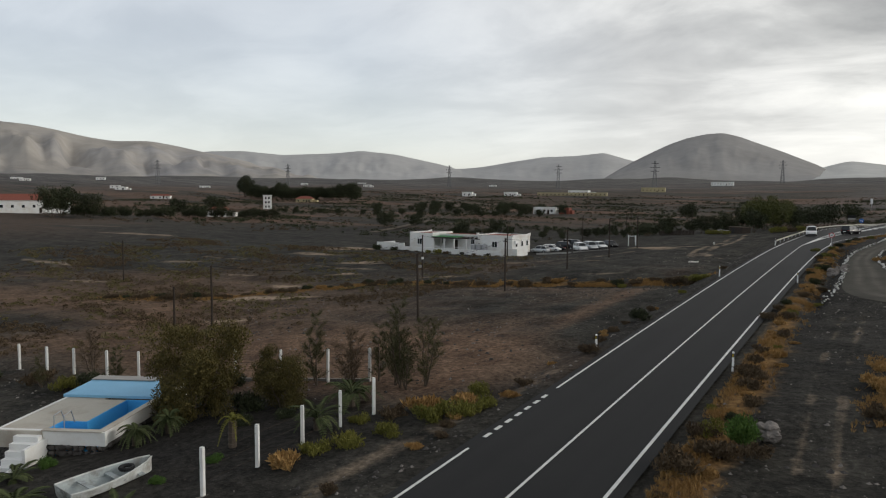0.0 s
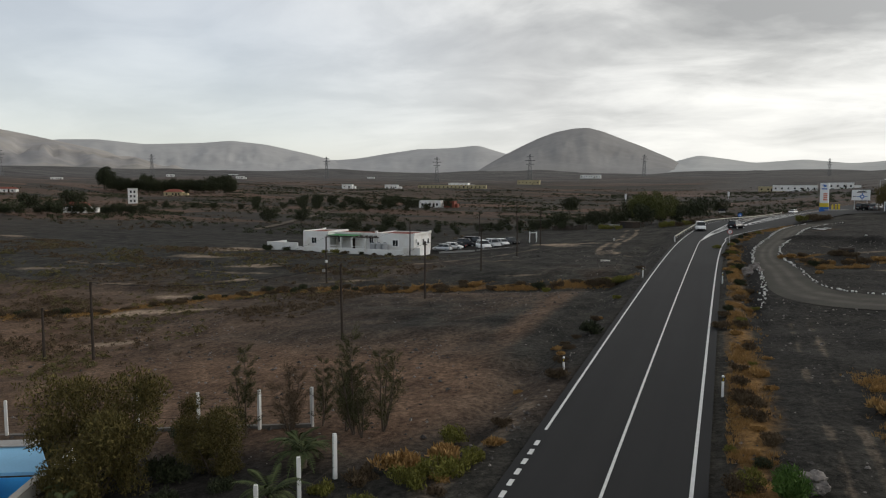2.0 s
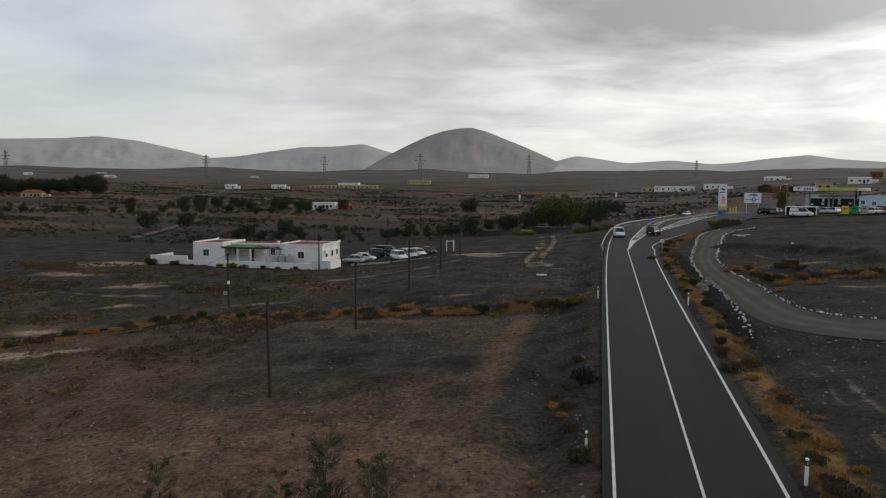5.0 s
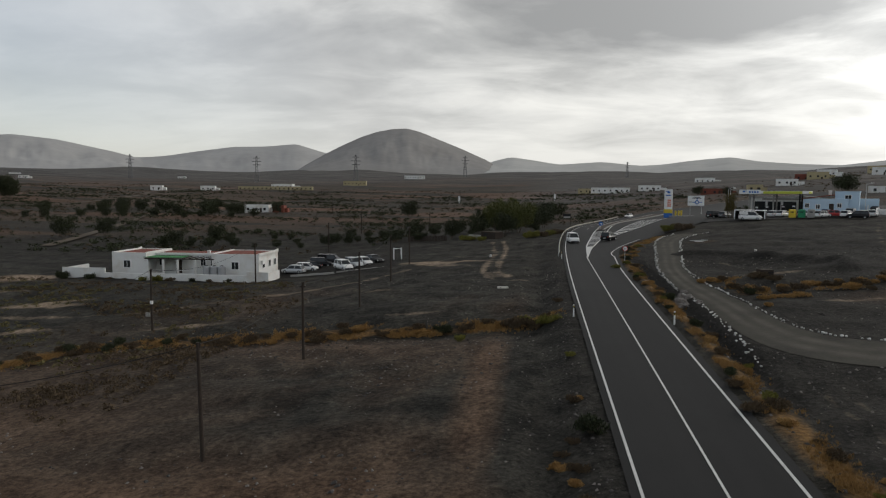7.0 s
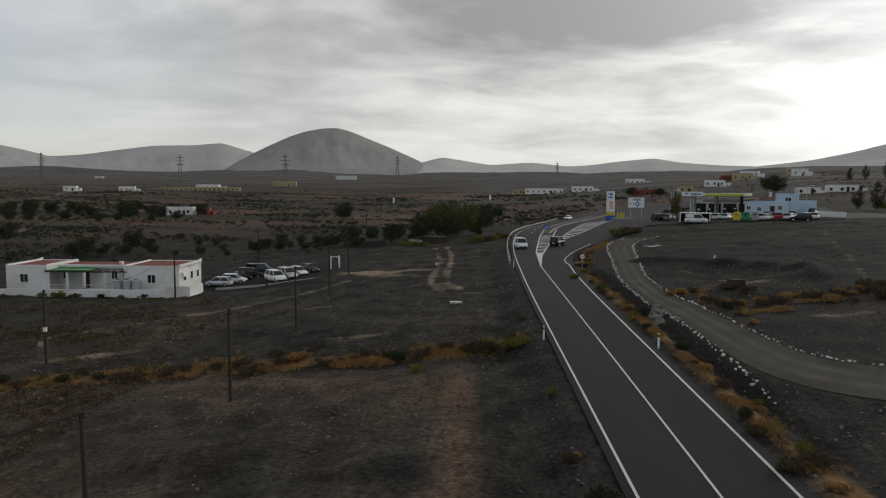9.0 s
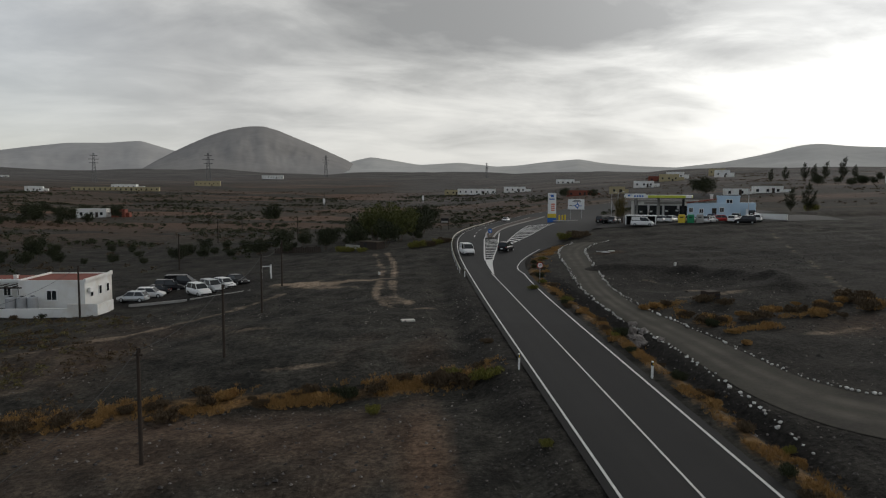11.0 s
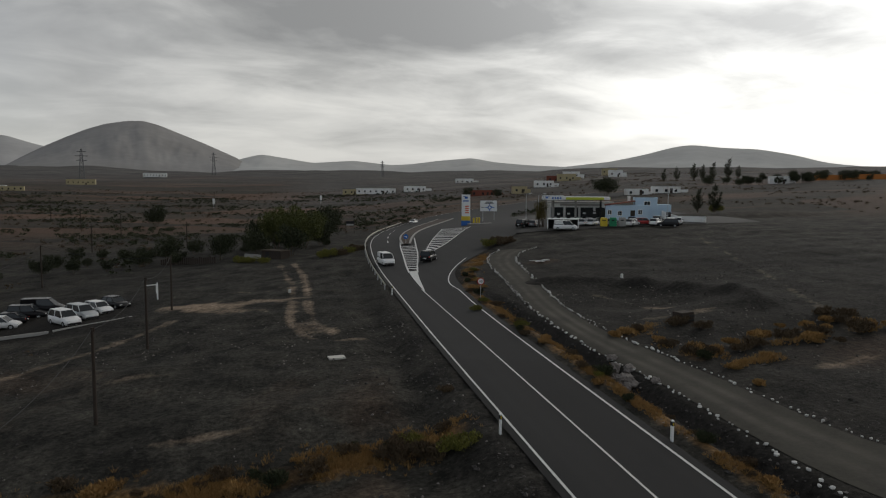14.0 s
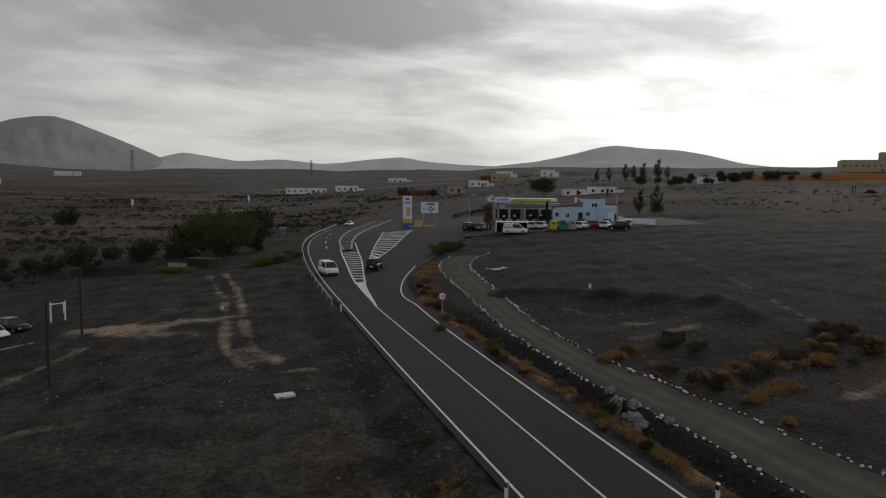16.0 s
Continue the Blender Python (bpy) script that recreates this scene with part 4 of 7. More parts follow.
def plant_garden():
    g = "trees of the garden"
    drop(P_BIG, -29.9, 23.0, 1.0, 20, g)
    drop(P_BIG, -26.6, 26.0, 0.62, 160, g)
    for k, (x, y, s) in enumerate(((-28.4, 30.6, 0.92), (-22.8, 31.5, 1.12), (-21.6, 32.2, 0.92), (-25.1, 32.4, 0.72), (-23.5, 31.9, 0.78), (-22.2, 31.2, 0.6), (-40.8, 25.6, 0.6), (-46.5, 23.8, 0.5))):
        drop(P_PLUME[k % 3], x, y, s, k * 70, g)
    for x, y, s in ((-26.1, 31.2, 1.0), (-47.0, 27.6, 0.95), (-36.6, 29.0, 0.6), (-25.6, 30.4, 0.7)):
        drop(P_SPARSE, x, y, s, x * 50, g)
    p = "palms of the garden"
    for x, y, h, n, ln in ((-21.7, 23.4, 0.9, 16, 1.7), (-22.9, 27.3, 0.8, 16, 1.7), (-24.0, 28.6, 0.6, 14, 1.4), (-26.9, 12.6, 0.4, 14, 1.5), (-30.3, 14.2, 0.3, 12, 1.3), (-22.6, 14.0, 0.2, 12, 1.2)):
        tagged(palm("young palm with spreading green fronds", (x, y, G(x, y)), h, ln, n, LEAF_PALM, int(x * 10) % 97, 0.8), group=p)
    tagged(palm("withered palm with hanging yellowed fronds", (-24.0, 20.4, G(-24.0, 20.4)), 1.5, 0.95, 7, LEAF_OLIVE, 5, 1.3), group=p)
    for x, y in ((-29.0, 19.0), (-28.9, 20.7), (-30.2, 21.9)):
        tagged(palm("yucca with a shock of narrow drooping leaves", (x, y, G(x, y)), 0.9, 0.95, 30, LEAF_PALM, int(x * 7) % 89, 1.2, "yucca"), group="yuccas beside the pool")
    rng = random.Random(3)
    s = "shrubs of the garden"
    for x, y, kind, size in ((-19.8, 21.2, P_OLIVE, 1.0), (-19.2, 22.4, P_OLIVE, 1.1), (-20.3, 20.0, P_STRAW, 1.2), (-18.4, 24.4, P_OLIVE, 0.9), (-17.5, 26.8, P_OLIVE, 1.2), (-16.6, 27.6, P_OLIVE, 1.3), (-18.6, 27.8, P_STRAW, 1.5),
                             (-17.2, 29.4, P_STRAW, 1.3), (-17.8, 31.8, P_OLIVE, 1.0), (-16.0, 29.0, P_OLIVE, 0.9), (-20.6, 25.2, P_OLIVE, 0.8), (-19.7, 26.6, P_BROWN, 1.0), (-28.6, 28.2, P_DARK, 1.1), (-31.4, 29.4, P_DARK, 1.0),
                             (-33.6, 28.6, P_DARK, 1.2), (-36.5, 25.8, P_DARK, 1.0), (-42.5, 25.0, P_DARK, 1.4), (-44.6, 24.2, P_OLIVE, 1.2), (-47.8, 24.2, P_BROWN, 1.4), (-38.8, 27.8, P_BROWN, 1.0), (-26.4, 23.0, P_DARK, 0.9), (-25.0, 24.6, P_DARK, 0.8),
                             (-23.6, 19.0, P_GREEN, 0.5), (-30.6, 15.6, P_GREEN, 0.6), (-23.9, 16.6, P_GREEN, 0.45), (-28.0, 24.9, P_DARK, 1.3), (-31.2, 24.9, P_DARK, 1.2), (-52.0, 23.0, P_DARK, 1.2), (-38.0, 13.2, P_DARK, 1.3)):
        drop(kind[rng.randrange(len(kind))], x, y, size, rng.uniform(0, 360), s)


plant_garden()


def plant_verges():
    rng = random.Random(11)
    s = "shrubs along the verges"
    drop(P_GREEN[0], -4.5, 28.9, 1.0, 0, s)
    for x, y, kind, size in ((-5.6, 29.4, P_OLIVE, 0.9), (-5.0, 27.0, P_BROWN, 1.0), (-3.6, 27.4, P_BROWN, 0.8), (-5.8, 25.2, P_BROWN, 1.2), (-15.2, 52.0, P_DARK, 1.15), (-15.8, 44.8, P_BROWN, 0.7), (-15.1, 41.0, P_BROWN, 0.9), (-5.5, 38.6, P_BROWN, 0.9),
                             (-5.4, 55.4, P_BROWN, 0.9), (-16.6, 78.6, P_OLIVE, 1.4), (-17.8, 79.4, P_BROWN, 1.5), (-18.6, 80.6, P_OLIVE, 1.1), (-19.8, 79.6, P_BROWN, 1.4), (-24.1, 74.8, P_OLIVE, 0.8), (-15.6, 86.0, P_BROWN, 0.7), (-15.4, 66.0, P_OLIVE, 0.6),
                             (18.6, 91.6, P_BROWN, 1.3), (17.6, 92.6, P_BROWN, 1.2), (5.6, 94.8, P_BROWN, 1.3), (6.8, 93.2, P_BROWN, 1.0), (2.4, 87.6, P_BROWN, 1.1), (1.8, 89.8, P_BROWN, 0.9), (7.2, 152.4, P_OLIVE, 2.0), (9.4, 154.0, P_BROWN, 2.2), (11.6, 155.5, P_BROWN, 1.6), (-5.0, 86.0, P_DARK, 1.0)):
        drop(kind[rng.randrange(len(kind))], x, y, size, rng.uniform(0, 360), s)
    y = 18.0
    while y < 132:
        x = -5.3 + rng.gauss(0, 0.55) + (0.0 if y < 118 else (y - 118) * 0.28)
        kind = rng.choice((P_STRAW, P_BROWN, P_BROWN, P_BROWN, P_STRAW, P_OLIVE, P_DARK))
        drop(rng.choice(kind), x, y, rng.uniform(0.35, 0.85), rng.uniform(0, 360), s)
        y += rng.uniform(0.9, 2.4)
    for x, yy in resample(BAND, 0.8):
        if rng.random() < 0.85:
            kind = rng.choice((P_STRAW, P_BROWN, P_BROWN, P_STRAW, P_BROWN, P_DARK, P_BROWN, P_OLIVE if x > -24 else P_BROWN))
            drop(rng.choice(kind), x + rng.gauss(0, 0.3), yy + rng.gauss(0, 0.9), rng.uniform(0.4, 1.25), rng.uniform(0, 360), s)
    for x, yy, kind, size in ((-0.2, 93.8, P_STRAW, 0.9), (0.8, 94.2, P_STRAW, 1.0), (2.0, 94.7, P_BROWN, 0.9), (1.8, 91.2, P_STRAW, 0.8), (2.9, 88.0, P_STRAW, 1.2), (3.4, 87.2, P_BROWN, 1.0), (2.3, 86.0, P_DARK, 0.8), (8.6, 89.0, P_STRAW, 1.1), (9.4, 89.4, P_STRAW, 0.9), (10.2, 88.4, P_BROWN, 1.0), (11.6, 87.3, P_STRAW, 1.0),
                              (13.0, 88.2, P_BROWN, 1.2), (16.4, 87.9, P_BROWN, 1.5), (17.6, 88.6, P_STRAW, 1.2), (2.8, 83.7, P_STRAW, 0.8), (3.8, 84.0, P_STRAW, 0.7), (6.1, 84.8, P_STRAW, 0.7), (2.2, 80.4, P_STRAW, 0.7), (7.2, 87.4, P_BROWN, 1.1), (5.6, 86.8, P_BROWN, 0.9), (0.2, 37.8, P_STRAW, 1.2), (0.9, 36.4, P_STRAW, 1.0), (0.3, 33.4, P_BROWN, 0.9),
                              (0.5, 41.0, P_STRAW, 0.8), (-19.1, 160, P_OLIVE, 1.6), (-17.6, 160.6, P_OLIVE, 1.9), (-16.3, 161.4, P_BROWN, 1.8), (-14.6, 163.5, P_OLIVE, 1.7), (-12.6, 167, P_BROWN, 1.8), (-32.2, 162, P_OLIVE, 1.8), (-30.4, 160.4, P_OLIVE, 1.6), (-28.6, 158.6, P_OLIVE, 1.5)):
        drop(rng.choice(kind), x, yy, size, rng.uniform(0, 360), s)
    for _ in range(34):
        x, yy = rng.uniform(3, 20), rng.uniform(86, 98)
        if abs(yy - 87 - 0.22 * (x - 5)) < 3 and x > 3.5:
            drop(rng.choice(rng.choice((P_STRAW, P_BROWN, P_STRAW))), x, yy, rng.uniform(0.5, 1.0), rng.uniform(0, 360), s)
    for _ in range(18):
        drop(rng.choice(rng.choice((P_BROWN, P_STRAW))), -16.2 + rng.gauss(0, 0.5), rng.uniform(14, 64), rng.uniform(0.35, 0.7), rng.uniform(0, 360), s)


plant_verges()


def plant_plain():
    rng = random.Random(21)
    g = "trees on the plain"
    # rows of small trees behind the white house
    for row, (y0, n) in enumerate(((166, 12), (178, 17), (190, 17))):
        for k in range(n):
            x = -100 + k * 5.2 + rng.uniform(-1, 1)
            yy = y0 + (x + 70) * 0.06 + rng.uniform(-1.5, 1.5)
            if rng.random() < 0.86:
                drop(rng.choice(P_TREE), x, yy, rng.uniform(0.38, 0.8), rng.uniform(0, 360), g)
    for x, y, s in ((-97, 163, 1.15), (-92, 173, 1.3), (-66, 288, 1.9), (-68, 304, 1.4), (-18, 186, 1.4), (-30, 192, 1.6), (-36, 188, 1.0), (-42, 186, 0.9), (-9, 282, 1.8), (-15, 250, 2.2), (-20, 225, 1.8), (-137, 181, 1.6), (-130, 188, 1.4),
                    (-30, 168, 1.3), (-24, 167, 1.4), (-36, 171, 1.2), (-45, 176, 1.3), (62, 372, 1.4), (100, 300, 2.2), (70, 350, 1.2), (106, 318, 1.7), (-15, 210, 1.5), (-238, 196, 2.6), (-250, 186, 2.2), (-262, 140, 3.0), (-270, 148, 3.4), (-258, 152, 2.6)):
        drop(rng.choice(P_TREE), x, y, s, rng.uniform(0, 360), g)
    for x, y, size in ((-24, 184, 2.1), (-21.4, 181, 1.8), (-26.5, 187, 1.9)):
        drop(rng.choice(P_CROWN), x, y, size, rng.uniform(0, 360), g)
    # the dark grove and its single tall trees
    for k in range(38):
        x, y = -402 + k * 2.0 + rng.uniform(-2, 2), 360 + k * 0.75 + rng.uniform(-5, 5)
        drop(rng.choice(P_TREE), x, y, rng.uniform(1.3, 2.9), rng.uniform(0, 360), "grove on the plain", 0.4, rng.uniform(0.9, 1.35))
    for x, y, s in ((-292, 350, 1.2), (-288, 348, 1.3), (-406, 362, 1.5), (-412, 366, 1.5)):
        drop(rng.choice(P_TALL), x, y, s, rng.uniform(0, 360), "grove on the plain")
    # tall trees beyond the filling station
    for x, y, s in ((83, 211, 0.85), (86, 208, 1.0), (198, 392, 1.1), (206, 396, 1.0), (214, 398, 1.15), (224, 398, 1.4), (186, 390, 0.9), (176, 386, 0.8), (232, 400, 0.9)):
        drop(rng.choice(P_PINE), x, y, s * (0.8 if y < 300 else 0.9), rng.uniform(0, 360), "trees by the filling station")
    for k in range(26):
        drop(rng.choice(P_TREE), 172 + k * 4 + rng.uniform(-2, 2), 330 + rng.uniform(-8, 30), rng.uniform(0.9, 1.6), rng.uniform(0, 360), "trees by the filling station")
    for k in range(24):
        drop(rng.choice(P_TREE), -262 + k * 2.6 + rng.uniform(-1, 1), 150 + k * 1.9 + rng.uniform(-2, 2), rng.uniform(0.9, 1.4), rng.uniform(0, 360), g)
    for k in range(14):
        drop(rng.choice(P_TREE), -235 + k * 8.5 + rng.uniform(-3, 3), 232 + k * 3.5 + rng.uniform(-4, 4), rng.uniform(0.7, 1.1), rng.uniform(0, 360), g)
    for k in range(26):
        drop(rng.choice(P_TREE), -215 + rng.uniform(-4, 90), 300 + rng.uniform(-25, 40), rng.uniform(0.9, 1.8), rng.uniform(0, 360), g)
    drop(P_OLIVE[0], 90, 214, 3.0, 0, "trees by the filling station")


plant_plain()


def scatter(name, label, category, mat, n, place, make, seed):
    """One joined sheet of many small pieces strewn over the land."""
    rng = np.random.RandomState(seed)
    xy, size = place(rng, n)
    v0, f0 = make(rng)
    m = len(v0[0])
    pick = rng.randint(0, len(v0), len(xy))
    turn = rng.uniform(0, math.tau, len(xy))
    base = np.array(v0)[pick] * size[:, None, None]
    c, s = np.cos(turn)[:, None], np.sin(turn)[:, None]
    x, y = base[..., 0] * c - base[..., 1] * s, base[..., 0] * s + base[..., 1] * c
    z = base[..., 2] + ground(xy[:, 0], xy[:, 1])[:, None]
    verts = np.stack([x + xy[:, :1], y + xy[:, 1:], z], 2).reshape(-1, 3)
    faces = [tuple(i * m + k for k in f) for i in range(len(xy)) for f in f0]
    return tagged(solid(name, verts, faces, mat), label, category, kind="stuff")


def tuft(rng, blades=11, h=0.9, w=0.055, spread=0.6):
    kinds = []
    for _ in range(5):
        v = []
        for _ in range(blades):
            a, r = rng.uniform(0, math.tau), rng.uniform(0, spread)
            p = np.array((math.cos(a) * r * 0.5, math.sin(a) * r * 0.5, -0.05))
            b = rng.uniform(0, math.tau)
            side = np.array((math.cos(b), math.sin(b), 0)) * w
            tip = p + np.array((math.cos(a) * r, math.sin(a) * r, h * rng.uniform(0.6, 1.0)))
            v += [p - side, p + side, tip]
        kinds.append(v)
    return kinds, [(3 * k, 3 * k + 1, 3 * k + 2) for k in range(blades)]


def clump(rng, leaves=30):
    kinds = []
    for _ in range(6):
        v = []
        for _ in range(leaves):
            a, r, e = rng.uniform(0, math.tau), rng.uniform(0.2, 0.8), rng.uniform(0.05, 1.0)
            p = np.array((math.cos(a) * r * math.cos(e), math.sin(a) * r * math.cos(e), 0.62 * math.sin(e)))
            d, q = rng.normal(size=3) * 0.085, rng.normal(size=3) * 0.085
            v += [p - d, p - q, p + d, p + q]
        kinds.append(v)
    return kinds, [tuple(range(4 * k, 4 * k + 4)) for k in range(leaves)]


def pebble(rng):
    kinds = []
    for _ in range(6):
        v = [np.array(d) * rng.uniform(0.6, 1.3) for d in ((1, 0, 0), (0, 1, 0), (-1, 0, 0), (0, -1, 0), (0.2, 0.1, 0.8), (0, 0, -0.3))]
        kinds.append(v)
    return kinds, [(0, 1, 4), (1, 2, 4), (2, 3, 4), (3, 0, 4), (1, 0, 5), (2, 1, 5), (3, 2, 5), (0, 3, 5)]


def off_road(xy):
    a, b = resample(LEFT_LINE, 1.0), resample(ROAD_RIGHT, 1.0)
    lx, rx = np.interp(xy[:, 1], a[:, 1], a[:, 0]), np.interp(xy[:, 1], b[:, 1], b[:, 0])
    ok = (xy[:, 0] < lx - 1.0) | (xy[:, 0] > rx + 0.6)
    t = resample(TRACK_LEFT, 1.0)
    u = resample(TRACK_RIGHT, 1.0)
    tx, ux = np.interp(xy[:, 1], t[::-1, 1], t[::-1, 0]), np.interp(xy[:, 1], u[::-1, 1], u[::-1, 0])
    ok &= ~((xy[:, 0] > tx - 0.3) & (xy[:, 0] < ux + 0.3) & (xy[:, 1] > 62) & (xy[:, 1] < 149))
    ok &= ~((xy[:, 0] > 15) & (xy[:, 0] < 84) & (xy[:, 1] > 158) & (xy[:, 1] < 236))
    ok &= ~((xy[:, 0] > -90) & (xy[:, 0] < -41) & (xy[:, 1] > 111.5) & (xy[:, 1] < 134))
    ok &= ~((xy[:, 0] > -40) & (xy[:, 0] < -27) & (xy[:, 1] > 13) & (xy[:, 1] < 26))
    return ok


def keep(xy, size):
    ok = off_road(xy)
    return xy[ok], size[ok]


def in_box(x0, x1, y0, y1, lo, hi, power=1.0):
    def place(rng, n):
        xy = np.column_stack([rng.uniform(x0, x1, n), rng.uniform(y0, y1, n)])
        return keep(xy, lo + (hi - lo) * rng.uniform(0, 1, n) ** power)
    return place


def clustered(x0, x1, y0, y1, lo, hi, scale):
    def place(rng, n):
        xy = np.column_stack([rng.uniform(x0, x1, 4 * n), rng.uniform(y0, y1, 4 * n)])
        ok = fractal(xy[:, 0], xy[:, 1], scale, 2, 7) + rng.normal(size=4 * n) * 0.35 > 0.45
        ok &= ~((xy[:, 0] > -48) & (xy[:, 0] < 120) & (xy[:, 1] < 236) & (xy[:, 1] > 118))
        xy = xy[ok][:n]
        return keep(xy, rng.uniform(lo, hi, len(xy)))
    return place


def along(lines, lo, hi, wide):
    def place(rng, n):
        pts = np.concatenate([resample(l, 0.5) for l in lines])
        xy = pts[rng.randint(0, len(pts), n)] + rng.normal(size=(n, 2)) * wide
        ok = fractal(xy[:, 0], xy[:, 1], 5.0, 2, 3) + 0.25 * rng.normal(size=n) > 0.05
        return keep(xy[ok], rng.uniform(lo, hi, int(ok.sum())))
    return place


scatter("dry_grass", "dry orange grass along the road verge", "grass", LEAF_DRY, 12000, along((((-5.6, 16), (-5.6, 60), (-5.4, 112)), ((-4.8, 118), (-2.2, 130), (1.3, 139), (4.0, 145))), 0.10, 0.34, 0.55), tuft, 1)
scatter("dry_grass", "dry orange grass along the field edge", "grass", LEAF_DRY, 16000, along((BAND,), 0.14, 0.42, 0.85), tuft, 2)
scatter("dry_grass", "scattered dry grass beside the dirt track", "grass", LEAF_DRY, 3600, along((((-0.6, 94), (2.4, 94.6), (4, 95.4)), ((2, 90), (3.4, 86.4)), ((7, 87.6), (11, 88), (18, 88.4)), ((2.4, 83.6), (7, 85)), ((0.3, 30), (0.6, 44)), ((-37, 98), (-34, 98.5))), 0.12, 0.34, 0.5), tuft, 3)
scatter("scrub", "low grey-brown scrub on the plain", "scrub", LEAF_BROWN, 8000, clustered(-150, -44, 26, 112, 0.2, 0.62, 26.0), clump, 4)
scatter("scrub", "low olive scrub on the plain", "scrub", LEAF_SCRUB, 3600, clustered(-150, -50, 26, 110, 0.25, 0.65, 18.0), clump, 5)
scatter("scrub", "dark scrub on the far plain", "scrub", LEAF_DARK, 9000, clustered(-420, 60, 150, 520, 0.5, 1.7, 60.0), clump, 6)
scatter("scrub", "brown scrub on the far plain", "scrub", LEAF_BROWN, 9000, clustered(-460, 330, 140, 600, 0.4, 1.3, 45.0), clump, 7)
scatter("loose_stones", "loose grey stones strewn over the soil", "stones", ROCK, 9000, in_box(-60, 30, 16, 112, 0.02, 0.13, 3.0), pebble, 8)
scatter("loose_stones", "loose dark lava stones strewn over the soil", "stones", STONE, 9000, in_box(-60, 34, 14, 120, 0.03, 0.20, 3.0), pebble, 9)
scatter("loose_stones", "dark stones and soil clods on the verge", "stones", STONE, 2600, along((((-5.0, 16), (-4.6, 116)), ((-15.3, 14), (-15.3, 116))), 0.03, 0.13, 0.9), pebble, 10)


# ---- vehicles ----
PAINTS = {"white": surface("white_car_paint", (0.74, 0.74, 0.73), 0.3, vary=0.03, bump=0.0, spec=0.5), "silver": surface("silver_car_paint", (0.46, 0.48, 0.49), 0.3, 0.4, vary=0.05, bump=0.0, spec=0.5), "black": surface("black_car_paint", (0.008, 0.008, 0.009), 0.25, vary=0.05, bump=0.0, spec=0.25),
          "grey": surface("grey_car_paint", (0.12, 0.125, 0.13), 0.3, vary=0.05, bump=0.0, spec=0.5), "red": surface("red_car_paint", (0.40, 0.02, 0.02), 0.3, vary=0.05, bump=0.0, spec=0.5), "blue": surface("blue_car_paint", (0.05, 0.11, 0.25), 0.3, vary=0.05, bump=0.0, spec=0.5)}
HEADLIGHT = surface("headlight_lens", (0.6, 0.62, 0.62), 0.15, vary=0.05, bump=0.0, spec=0.6)
SHAPES = {  # length, width, height, belt, bonnet length, roof start, roof end, tail slant
    "hatchback": (3.95, 1.70, 1.47, 0.92, 0.98, 1.62, 3.45, 3.85), "sedan": (4.40, 1.74, 1.43, 0.90, 1.15, 1.85, 3.30, 4.05), "suv": (4.35, 1.80, 1.72, 1.05, 1.12, 1.72, 4.0, 4.28), "van": (4.80, 1.90, 1.93, 1.12, 0.75, 1.55, 4.6, 4.75)}


def ring_loft(bm, rings):
    made = [[bm.verts.new(p) for p in r] for r in rings]
    n = len(rings[0])
    for a, b in zip(made, made[1:]):
        for k in range(n):
            bm.faces.new((a[k], a[(k + 1) % n], b[(k + 1) % n], b[k]))
    bm.faces.new(made[0][::-1]), bm.faces.new(made[-1])


